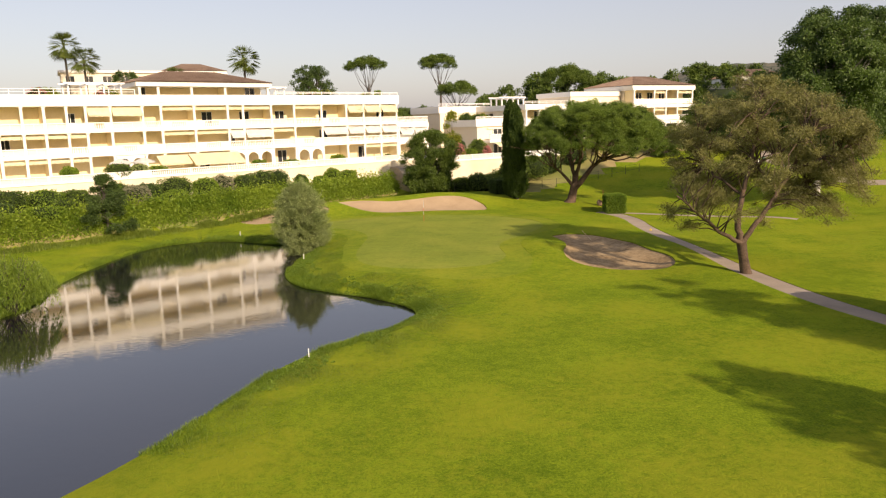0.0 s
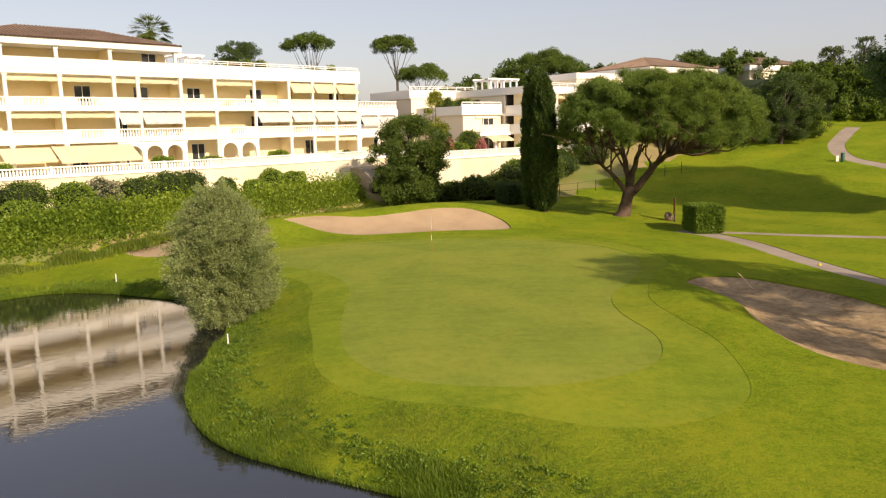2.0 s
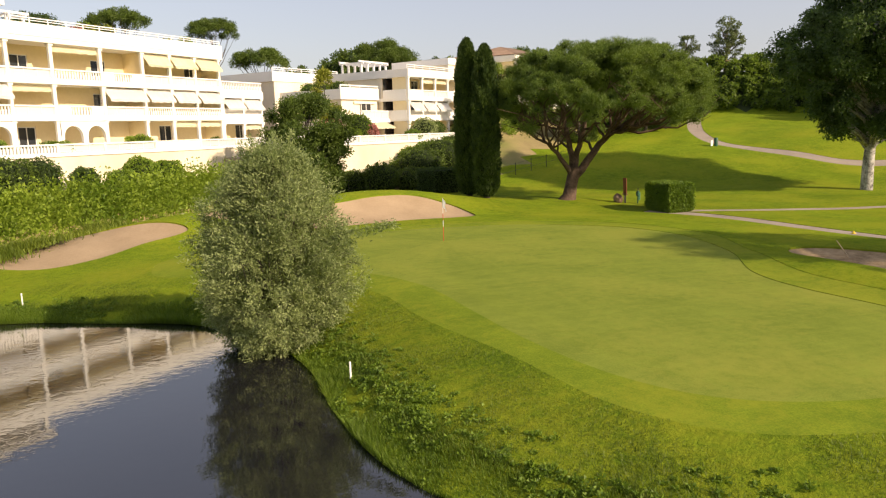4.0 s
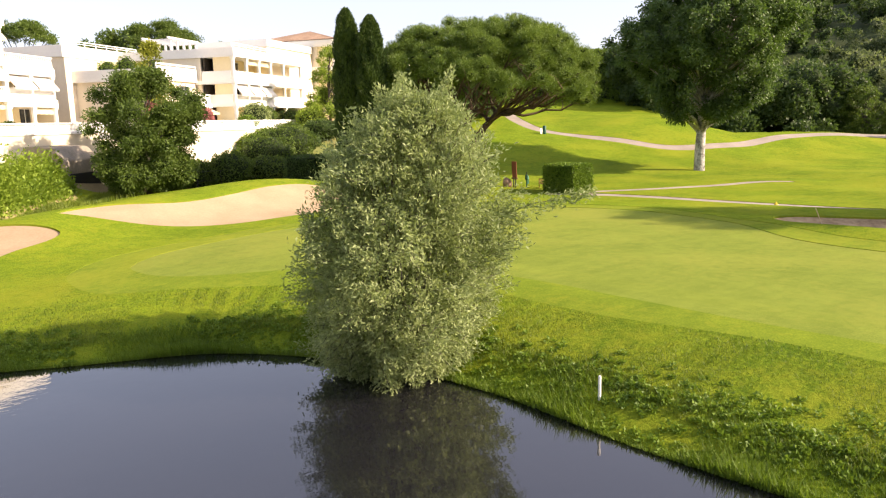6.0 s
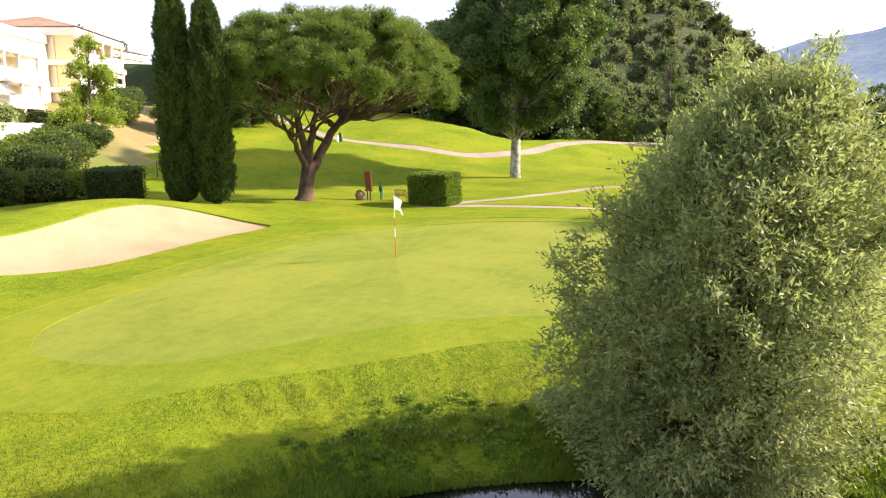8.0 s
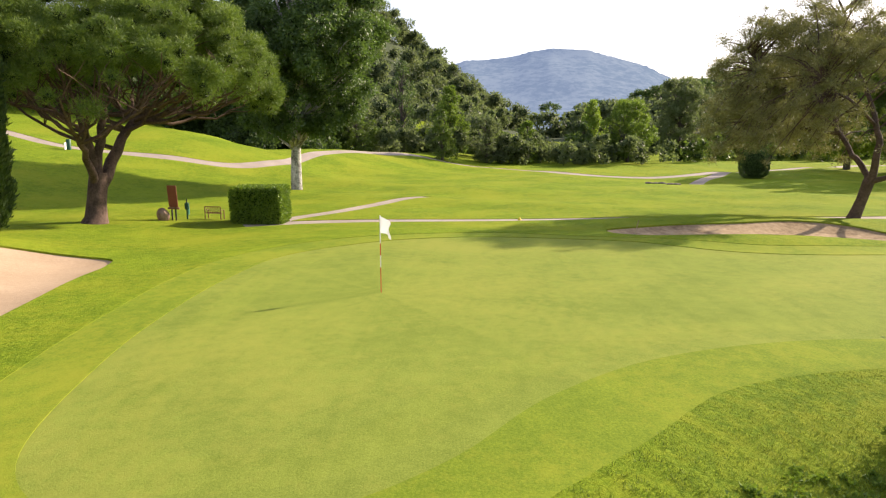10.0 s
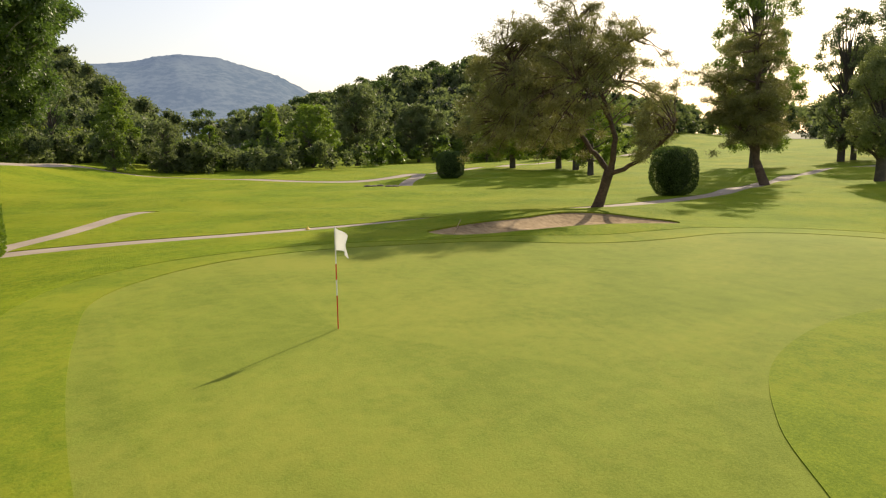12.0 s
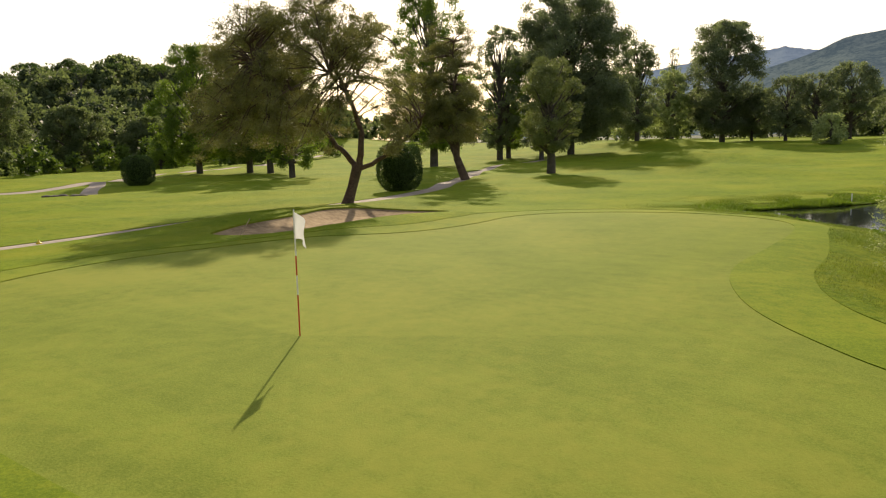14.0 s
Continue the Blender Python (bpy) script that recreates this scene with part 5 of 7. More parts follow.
def woods(name, label, spots, mat, seed, cover=0.8, leaf=0.55):
    """A far stand of trees, too many to count, as one mass of leaf clumps on cores coloured as shade."""
    rng = np.random.default_rng(seed)
    cs, rs = [], []
    for x, y, high, wide in spots:
        z = float(ground_height(np.array([x]), np.array([y]))[0])
        for j in range(8):
            a, r, u = rng.uniform(0, 2 * math.pi), wide * rng.uniform(0.1, 0.8), rng.uniform(0.12, 0.88)
            if j == 0:
                r, u = 0, 0.82
            s = wide * rng.uniform(0.26, 0.48)
            cs.append((x + r * math.cos(a), y + r * math.sin(a), z + high * u))
            rs.append((s, s, s * 0.85))
    t = empty(name, pose(0, 0, 0), label, "woods")
    t["kind"] = "stuff"
    ob = crown("leaves", rng, cs, rs, cover, leaf, leaf * 0.7, mat, t, 0.8, 0.1, 0.45)
    ob["kind"] = "stuff"
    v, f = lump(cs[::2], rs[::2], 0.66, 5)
    ob = from_arrays("shade_core", v, f, M["core_far"], t)
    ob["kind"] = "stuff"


# Core colour for far woods, darkened to hold the shade between crowns.
M["core_far"] = mottled("far_shade_core", (0.022, 0.036, 0.012), (0.05, 0.07, 0.022), 0.15, 1.2)

umbrella_pine(17.2, 16.7)
leaning_pine(22.9, -24.8)
open_pine("maritime_pine", 32.5, -51.6, "slim maritime pine with sparse crown beside the path", 5.0, 13.6,
          [(-0.05, 0.4, 0.97), (0.5, -0.1, 0.9), (-0.25, 0.65, 0.6), (0.75, 0.5, 0.7)], M["needle_dry"], M["bark"], 42, cover=0.36, dens=150, low=0.26, lean=(0.7, 0.6), leaf=(0.22, 0.042), rad=(0.40, 0.85))
broadleaf("pollarded_tree", 28.8, -62.4, "pollarded tree with dense light crown and dark trunk", 12.2, 3.5, "leaf_pollard", 43, 0.22, 210, 0.55, 0.18, trunk=0.42, shape="round", core=0.0, droop=0.6, grain=(0.11, 0.22))
broadleaf("poplar", 44.7, 12.7, "tall poplar with white trunk and shimmering dark leaves", 21.5, 7.6, "leaf_poplar", 44, 0.24, 560, 0.75, 0.25, "bark_white", 0.42, "round", core=0.3, droop=0.5, lean=(1.2, -1.2), grain=(0.10, 0.19))
broadleaf("dark_tree", -0.9, 30.6, "round dense dark green tree below the terrace", 8.9, 3.8, "leaf_mid", 45, 0.06, 190, 1.0, 0.19, trunk=0.22, shape="round", core=0.4, grain=(0.175, 0.30))
broadleaf("magnolia", 2.2, 36.5, "conical magnolia with bronze green leaves by the wall", 12.0, 2.6, "leaf_yellow", 46, 0.1, 50, 0.8, 0.24, shape="cone", core=0.3)
cypress(10.55, 18.0, 11.3, 0.98, 51)
cypress(9.95, 20.0, 11.9, 0.98, 52)
pond_willow(-9.75, -11.05)
clipped("box_hedge", 20.9, 9.2, "square clipped green hedge beside the path", 1.05, 1.42, 2.0, "leaf_hedge", 61, True, 24000, 0.12, 0)
clipped("box_hedge", 9.0, 24.5, "dark clipped hedge block near the cypresses", 1.5, 1.2, 2.0, "leaf_dark", 62, True, 6000, 0.12, 20)
clipped("round_bush", 63.5, -34.8, "clipped round bush at the path fork", 1.5, 1.5, 3.2, "leaf_dark", 63, False, 12000, 0.12, rough=0.07)
clipped("round_bush", 28.4, -36.4, "large clipped dome bush beside the pine", 1.6, 1.6, 3.7, "leaf_dark", 64, False, 18000, 0.11, rough=0.07)


# ---- planting round the houses ----
def before(corner, turn, s, q):
    """The place s along a front and q before it."""
    c, n = math.cos(radians(turn)), math.sin(radians(turn))
    return corner[0] + s * c + q * n, corner[1] + s * n - q * c


def vine_bank():
    rng = np.random.default_rng(71)
    n = 110000
    s = rng.uniform(-66, -7.5, n)
    edge = np.interp(s, [-60, -43, -30, -18, -8, 4], [14, 12.5, 9.2, 7.8, 6.0, 2.0])
    k = rng.uniform(0, 1, n)
    wander = np.array([noise.noise(Vector((a * 0.35, 5.0, 0))) for a in s[::20]]).repeat(20)[:n]
    q = 4.7 + edge - 0.4 + 1.3 * wander - (3.2 + 1.8 * wander) * k
    x, y = before(HOUSE_A, TURN_A, s, q)
    z = ground_height(x, y)
    puff = np.array([noise.noise(Vector((a * 0.5, b * 0.5, 0))) for a, b in zip(x[::30], y[::30])])
    puff = np.repeat(puff, 30)[:n]
    lift = (0.55 + 2.3 * puff) * np.sin(np.pi * np.clip(k * 0.9 + 0.12, 0, 1)) * rng.uniform(0.2, 1.15, n)
    c = np.column_stack([x, y, z + np.maximum(0.05, lift)])
    nr = np.tile(np.array([0.5, -0.6, 0.8]), (n, 1))
    v, f = leaves(rng, c, nr, 0.24, 0.17, 0.7)
    t = empty("vine_bank", pose(0, 0, 0), "dense bright green vines covering the bank below the wall", "vines")
    t["kind"] = "stuff"
    from_arrays("leaves", v, f, M["leaf_vine"], t)["kind"] = "stuff"


vine_bank()


def bank_grass():
    rng = np.random.default_rng(77)
    n = 60000
    s = rng.uniform(-66, -4, n)
    edge = np.interp(s, [-60, -43, -30, -18, -8, 4], [14, 12.5, 9.2, 7.8, 6.0, 2.0])
    x, y = before(HOUSE_A, TURN_A, s, 4.7 + edge + 0.2 + np.abs(rng.normal(0, 1.1, n)))
    z = ground_height(x, y) - 0.03
    patch = np.array([noise.noise(Vector((a * 0.4, b * 0.4, 9.0))) for a, b in zip(x, y)])
    ln = np.clip(0.30 + 0.5 * patch, 0.06, 0.8) * rng.uniform(0.5, 1.5, n)
    az, lean = rng.uniform(0, 2 * np.pi, n), rng.uniform(0.1, 0.8, n)
    base = np.column_stack([x, y, z])
    tip = base + np.column_stack([ln * lean * np.cos(az), ln * lean * np.sin(az), ln])
    w = np.column_stack([-np.sin(az), np.cos(az), np.zeros(n)]) * 0.03
    v = np.stack([base - w, base + w, tip], 1).reshape(-1, 3)
    ob = from_arrays("bank_grass", v, np.arange(len(v)).reshape(-1, 3), M["rough"])
    tagged(ob, "tall yellow-green grass along the foot of the bank", "grass", kind="stuff")


bank_grass()
M["leaf_blossom"] = leafy("oleander_leaves_and_blossom", (0.06, 0.10, 0.025), (0.34, 0.31, 0.22), 0.3)
# shrubs between vines and wall: s, q before the front, radius, height, leaf
SHRUBS = [(-57, 10.0, 1.9, 2.4, "leaf_mid"), (-53.6, 9.6, 2.2, 2.2, "leaf_hedge"), (-50.4, 8.4, 1.6, 1.9, "leaf_mid"), (-46.0, 8.0, 1.9, 2.3, "leaf_mid"),
          (-42.6, 8.3, 1.7, 2.0, "leaf_dark"), (-39.4, 8.4, 2.1, 2.5, "leaf_mid"), (-36.0, 9.0, 1.5, 2.3, "leaf_hedge"), (-33.6, 8.4, 1.4, 2.4, "leaf_blossom"), (-44.4, 9.9, 1.5, 2.0, "leaf_blossom"),
          (-30.2, 7.6, 1.9, 2.3, "leaf_mid"), (-27.6, 7.4, 1.7, 2.6, "leaf_mid"), (-25.4, 7.2, 1.4, 2.5, "leaf_dark"), (-22.0, 7.2, 0.9, 1.7, "leaf_dark"),
          (-19.2, 7.8, 1.1, 1.5, "leaf_hedge"), (-16.9, 7.0, 1.2, 2.3, "leaf_hedge"), (-14.4, 7.2, 1.2, 2.0, "leaf_hedge")]
for i, (s, q, r, h, leaf) in enumerate(SHRUBS):
    x, y = before(HOUSE_A, TURN_A, s, q)
    clipped("shrub", x, y, "rounded green shrub on the bank below the terrace", r, r * 0.9, h, leaf, 100 + i, False, 3000, 0.17, group="shrubs along the terrace wall")
broadleaf("conifer", -32.0, -1.2, "small bushy dark conifer at the foot of the bank", 5.6, 2.9, "leaf_dark", 72, 0.02, 110, 0.8, 0.15, trunk=0.12, shape="cone", category="shrub", core=0.35, grain=(0.13, 0.25))
# low bushes in and below the vines
for i, (s, q, r, h, leaf) in enumerate([(-63.0, 14.5, 2.2, 2.2, "leaf_hedge"), (-60.5, 17.0, 1.8, 1.6, "leaf_mid"), (-58.6, 13.2, 1.5, 1.7, "leaf_dark"), (-55.0, 15.6, 1.9, 1.5, "leaf_hedge"), (-52.4, 12.9, 1.4, 1.6, "leaf_mid"),
                                        (-48.8, 14.8, 1.6, 1.3, "leaf_vine"), (-47.2, 11.8, 1.3, 1.5, "leaf_dark"), (-43.4, 13.6, 1.2, 1.2, "leaf_mid"), (-40.6, 11.6, 1.5, 1.5, "leaf_hedge"), (-37.4, 12.0, 1.1, 1.1, "leaf_dark"),
                                        (-34.8, 10.6, 1.3, 1.3, "leaf_mid"), (-31.6, 10.2, 1.0, 1.1, "leaf_vine"), (-28.4, 9.8, 1.2, 1.2, "leaf_mid"), (-23.8, 9.4, 1.0, 1.1, "leaf_hedge")]):
    x, y = before(HOUSE_A, TURN_A, s, q)
    clipped("shrub", x, y, "loose low bush growing among the vines", r, r * 0.85, h, leaf, 240 + i, False, 2600, 0.15, group="bushes among the vines", rough=0.5)
# plants on the terraces
for i, (s, q, r, h, leaf) in enumerate([(-49.6, 3.6, 1.0, 1.8, "leaf_hedge"), (-44.3, 3.6, 1.5, 1.9, "leaf_mid"), (-41.8, 3.4, 1.1, 1.6, "leaf_olive"), (-39.6, 3.4, 1.2, 1.3, "leaf_hedge"),
                                        (-26.0, 3.2, 1.0, 1.3, "leaf_hedge"), (-21.2, 3.4, 1.2, 1.1, "leaf_hedge"), (-13.6, 3.3, 1.1, 1.4, "leaf_vine"), (-4.6, 3.2, 0.7, 1.0, "leaf_mid")]):
    x, y = before(HOUSE_A, TURN_A, s, q)
    t = clipped("potted_shrub", x, y, "rounded green shrub growing on the terrace", r, r * 0.8, h, leaf, 130 + i, False, 2200, 0.16, group="plants on the terrace")
    t.location.z = 4.22
for i, (s, q, r, h, leaf, z) in enumerate([(-15.2, 1.5, 1.4, 2.6, "leaf_pink", 4.16), (-12.9, 2.0, 1.2, 1.6, "leaf_vine", 4.16), (-11.0, 1.6, 1.3, 3.0, "leaf_light", 4.16), (-10.2, 2.4, 0.8, 2.0, "leaf_pink", 4.16), (-13.4, 0.0, 1.0, 2.9, "leaf_dark", 4.16),
                                           (-0.6, 2.4, 1.5, 2.5, "leaf_olive", 4.16), (1.6, 2.2, 1.4, 2.2, "leaf_mid", 4.16), (8.8, 2.2, 1.9, 2.0, "leaf_mid", 4.16), (-4.0, 3.3, 0.9, 1.3, "leaf_hedge", 4.16)]):
    x, y = before(HOUSE_B, TURN_B, s, q)
    t = clipped("potted_shrub", x, y, "flowering pink oleander on the terrace" if leaf == "leaf_pink" else "leafy green shrub growing on the terrace", r, r * 0.8, h, leaf, 150 + i, False, 2600, 0.17, group="plants on the terrace")
    t.location.z = z
for i, (s, q, r, h, leaf) in enumerate([(-15.6, 7.6, 1.8, 2.6, "leaf_mid"), (-12.6, 9.6, 1.9, 2.2, "leaf_mid"), (-9.3, 7.8, 2.6, 3.2, "leaf_mid"), (-5.6, 8.0, 2.4, 3.3, "leaf_mid"), (-11.0, 11.0, 1.5, 1.9, "leaf_hedge"),
                                        (-2.6, 7.8, 2.0, 2.2, "leaf_dark"), (3.0, 8.0, 1.8, 2.0, "leaf_dark"), (18.5, 7.0, 2.4, 3.0, "leaf_mid"), (15.0, 7.5, 2.0, 2.4, "leaf_light")]):
    x, y = before(HOUSE_B, TURN_B, s, q)
    clipped("shrub", x, y, "spreading green shrub below the terrace wall", r, r * 0.9, h, leaf, 170 + i, False, 3600, 0.18, group="shrubs below the far terrace")
for i, (s, q, r, h, leaf) in enumerate([(-17.2, 5.7, 1.4, 2.2, "leaf_mid"), (-11.2, 5.5, 1.5, 2.1, "leaf_mid"), (-9.4, 5.6, 1.2, 1.8, "leaf_vine"), (-4.6, 5.5, 1.6, 2.2, "leaf_hedge"), (-14.6, 5.5, 1.1, 1.7, "leaf_hedge"), (-13.0, 5.9, 1.3, 2.5, "leaf_dark"), (-7.4, 5.6, 1.5, 2.3, "leaf_light"), (-0.2, 5.8, 1.3, 1.9, "leaf_mid"), (5.4, 5.7, 1.5, 2.1, "leaf_vine")]):
    x, y = before(HOUSE_B, TURN_B, s, q)
    clipped("shrub", x, y, "loose green shrub against the cream terrace wall", r, r * 0.8, h, leaf, 190 + i, False, 2600, 0.17, group="shrubs below the far terrace")
x, y = before(HOUSE_B, TURN_B, 8.0, 7.0)
broadleaf("small_tree", x, y, "slim yellowish green tree before the house", 8.6, 3.0, "leaf_vine", 73, 0.05, 120, 0.6, 0.20, trunk=0.14, shape="cone", core=0.2, grain=(0.14, 0.26))
# roof plants
rng = random.Random(4)
for i in range(16):
    s = rng.choice([rng.uniform(-52, -41), rng.uniform(-17, -1)])
    x, y = before(HOUSE_A, TURN_A, s, -rng.uniform(1.0, 4.0))
    t = clipped("potted_shrub", x, y, "small potted plant on the roof terrace", rng.uniform(0.6, 1.3), 0.5, rng.uniform(1.4, 2.1), rng.choice(["leaf_mid", "leaf_yellow", "leaf_vine", "leaf_pink"]), 200 + i, False, 700, 0.17, group="plants on the roof")
    t.location.z = 13.3
for i in range(9):
    x, y = before(HOUSE_B, TURN_B, rng.uniform(-6.5, -1), -rng.uniform(5.0, 12.0))
    t = clipped("potted_shrub", x, y, "small potted plant on the roof terrace", rng.uniform(0.6, 1.2), 0.6, rng.uniform(1.2, 2.0), rng.choice(["leaf_mid", "leaf_yellow", "leaf_light"]), 220 + i, False, 700, 0.17, group="plants on the roof")
    t.location.z = 9.3

def parasol(s, q):
    """An open white canvas parasol with scalloped rim."""
    x, y = before(HOUSE_A, TURN_A, s, q)
    t = empty("parasol", pose(x, y, 4.22), "open white canvas parasol on the terrace", "parasol", "parasols on the terrace")
    v, f = tube([(0, 0, 0), (0, 0, 2.35)], (0.03, 0.025), 8)
    from_arrays("pole", v, f, M["white"], t)
    v, f = tube([(0, 0, 0.0), (0, 0, 0.09)], (0.26, 0.22), 12)
    from_arrays("base", v, f, M["concrete"], t)
    vs, fs, n = [(0, 0, 2.42)], [], 16
    for i in range(n):
        a = 2 * math.pi * i / n
        sag = 0.07 * (i % 2)
        vs += [(1.35 * math.cos(a), 1.35 * math.sin(a), 1.95 - sag), (1.36 * math.cos(a), 1.36 * math.sin(a), 1.78 - sag)]
    bm = bmesh.new()
    bv = [bm.verts.new(p_) for p_ in vs]
    for i in range(n):
        k = (i + 1) % n
        bm.faces.new((bv[0], bv[1 + 2 * i], bv[1 + 2 * k]))
        bm.faces.new((bv[1 + 2 * i], bv[2 + 2 * i], bv[2 + 2 * k], bv[1 + 2 * k]))
    bmesh.ops.solidify(bm, geom=bm.faces[:], thickness=0.01)
    part("canopy", bm, M["awning_white"], t)


parasol(-43.6, 2.6)
parasol(-40.9, 2.5)

# culvert housing under the terrace, by the dark tree
def culvert():
    x, y = before(HOUSE_A, TURN_A, -3.2, 6.4)
    t = empty("culvert", pose(x, y, 1.0, 0, 0, TURN_A), "weathered concrete culvert hood under the terrace wall", "culvert")
    bm = bmesh.new()
    prof = [(-1.6, -1.6), (-1.6, 1.3), (-0.6, 2.3), (1.6, 2.4), (1.6, -1.6)]
    for s0, s1 in ((-2.2, 2.2),):
        a = [bm.verts.new((s0, q, z)) for q, z in prof]
        b = [bm.verts.new((s1, q, z)) for q, z in prof]
        for i in range(5):
            bm.faces.new((a[i], a[(i + 1) % 5], b[(i + 1) % 5], b[i]))
        bm.faces.new(a[::-1])
        bm.faces.new(b)
    bmesh.ops.recalc_face_normals(bm, faces=bm.faces[:])
    bmesh.ops.bevel(bm, geom=bm.edges[:], offset=0.05, segments=2, affect="EDGES")
    part("hood", bm, M["concrete"], t)
    # The hood is closed; a thin dark panel paints the mouth's shade.
    bm = bmesh.new()
    box(bm, -1.9, 1.9, -1.66, -1.61, -0.9, 0.3)
    part("mouth_shade", bm, M["dark"], t, "dark panel for the shade in the culvert mouth")


culvert()

# fence along the foot of the far bank
def fence(a, b, n):
    t = empty("wire_fence", pose(0, 0, 0), "low wire fence on thin dark posts along the bank", "fence")
    for i in range(n):
        k = i / (n - 1)
        x, y = a[0] + (b[0] - a[0]) * k, a[1] + (b[1] - a[1]) * k
        z = gz(x, y)
        v, f = tube([(x, y, z - 0.2), (x, y, z + 1.3)], (0.035, 0.03), 6)
        from_arrays("post", v, f, M["dark"], t)
        if i:
            for h in (0.5, 1.2):
                v, f = tube([(px, py, pz + h), (x, y, z + h)], (0.012, 0.012), 4)
                from_arrays("wire", v, f, M["dark"], t)
        px, py, pz = x, y, z


fence((2.5, 30.0), (30.0, 37.0), 14)

# ---- further trees ----
TREES = (
    # place, top height over sea of the scene, crown half-width
    ((74.3, -58.1), 17.0, 5.2, "leaf_mid", "round", "leafy green tree in a row by the path"),
    ((68.6, -57.0), 17.0, 5.0, "leaf_mid", "round", "leafy green tree in a row by the path"),
    ((57.3, -50.8), 13.0, 4.6, "leaf_light", "round", "bright green broad tree on the fairway"),
    ((78.5, -52.8), 16.5, 6.0, "leaf_light", "round", "tall bright green tree beyond the path"),
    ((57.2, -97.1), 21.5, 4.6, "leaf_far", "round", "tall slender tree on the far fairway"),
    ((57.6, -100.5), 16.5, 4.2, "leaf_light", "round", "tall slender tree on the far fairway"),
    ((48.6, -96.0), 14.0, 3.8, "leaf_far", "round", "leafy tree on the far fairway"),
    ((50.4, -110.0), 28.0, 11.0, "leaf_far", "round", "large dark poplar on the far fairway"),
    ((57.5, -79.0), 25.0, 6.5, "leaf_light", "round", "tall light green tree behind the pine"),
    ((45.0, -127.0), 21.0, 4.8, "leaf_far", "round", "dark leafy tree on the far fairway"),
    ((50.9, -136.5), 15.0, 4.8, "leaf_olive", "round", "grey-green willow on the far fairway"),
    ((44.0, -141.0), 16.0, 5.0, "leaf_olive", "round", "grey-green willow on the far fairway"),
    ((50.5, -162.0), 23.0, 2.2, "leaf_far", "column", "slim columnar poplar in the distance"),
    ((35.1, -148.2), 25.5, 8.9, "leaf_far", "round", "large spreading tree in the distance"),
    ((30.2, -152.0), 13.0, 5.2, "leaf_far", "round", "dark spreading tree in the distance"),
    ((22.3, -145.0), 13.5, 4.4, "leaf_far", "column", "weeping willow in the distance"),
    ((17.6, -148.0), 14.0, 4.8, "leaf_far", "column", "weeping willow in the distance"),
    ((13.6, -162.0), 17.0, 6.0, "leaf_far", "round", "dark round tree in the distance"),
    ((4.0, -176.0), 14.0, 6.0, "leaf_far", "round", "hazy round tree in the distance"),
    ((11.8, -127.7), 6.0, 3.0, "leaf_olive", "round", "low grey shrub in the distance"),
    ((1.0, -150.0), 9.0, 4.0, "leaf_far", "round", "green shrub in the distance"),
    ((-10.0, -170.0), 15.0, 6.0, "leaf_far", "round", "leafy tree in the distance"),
    ((96.2, 0.2), 11.2, 3.8, "leaf_light", "cone", "bright green conical tree at the wood's edge"),
    ((90.0, 14.0), 7.5, 3.2, "leaf_mid", "round", "green tree behind the ridge"),
    ((100.9, -28.9), 9.2, 4.4, "leaf_light", "round", "bright green tree in the valley"),
    ((114.0, -41.0), 13.5, 5.6, "leaf_haze", "round", "large grey-green tree in the valley"),
    ((126.0, -59.0), 10.5, 6.0, "leaf_haze", "round", "broad round tree in the valley"),
    ((86.5, 1.0), 7.2, 2.6, "leaf_mid", "cone", "leafy young tree behind the ridge"),
    ((91.0, -5.5), 6.4, 2.8, "leaf_haze", "column", "grey-green young tree behind the ridge"),
    ((95.0, -12.0), 5.6, 3.0, "leaf_light", "cone", "light green young tree behind the ridge"),
    ((100.2, -21.6), 5.5, 2.4, "leaf_dark", "cone", "dark conical tree in the valley"),
    ((102.8, 8.2), 15.6, 2.4, "leaf_dark", "column", "dark slender tree at the wood's edge"),
    ((112.0, -25.0), 9.6, 3.2, "leaf_vine", "cone", "yellow-green tree in the valley"),
    ((128.0, -75.0), 8.8, 5.4, "leaf_haze", "round", "dark round tree in the valley"),
    ((104.0, -63.0), 5.0, 3.6, "leaf_light", "cone", "light green shrub by the valley"),
    ((-27.4, 79.0), 22.2, 5.6, "leaf_dark", "round", "dark oak behind the house"),
    ((-60.0, 66.0), 21.0, 4.6, "leaf_dark", "round", "dark round tree behind the house"),
    ((-50.0, 86.0), 20.0, 4.5, "leaf_mid", "round", "green tree behind the house"),
    ((47.0, 47.5), 13.2, 4.0, "leaf_dark", "round", "dark bushy tree on the slope"),
    ((51.0, 50.0), 13.4, 4.2, "leaf_mid", "round", "dense green tree on the slope"),
    ((44.0, 52.0), 11.5, 4.0, "leaf_mid", "round", "dense green tree on the slope"),
    ((36.0, 46.0), 8.0, 3.4, "leaf_mid", "round", "green shrub on the slope"),
    ((68.5, 73.0), 18.8, 2.6, "leaf_haze", "round", "sparse slender pine on the hill crest"),
    ((72.5, 71.0), 20.0, 2.4, "leaf_haze", "round", "sparse slender pine on the hill crest"),
    ((78.5, 68.0), 22.8, 2.8, "leaf_haze", "round", "airy slender pine on the hill crest"),
)
for i, ((x, y), top, w, leaf, shape, lab) in enumerate(TREES):
    far = math.hypot(x + 5, y + 5)
    h = top - gz(x, y)
    size = min(0.36, max(0.15, 0.0026 * far))
    broadleaf("tree", x, y, lab, h, w, leaf, 301 + i, 0.04 if h < 9 else 0.10, int(90 + 42 * w), 0.6, size, trunk=0.10 + 0.016 * h, shape=shape, core=0.0 if far > 60 else 0.3, grain=(0.09, 0.19))


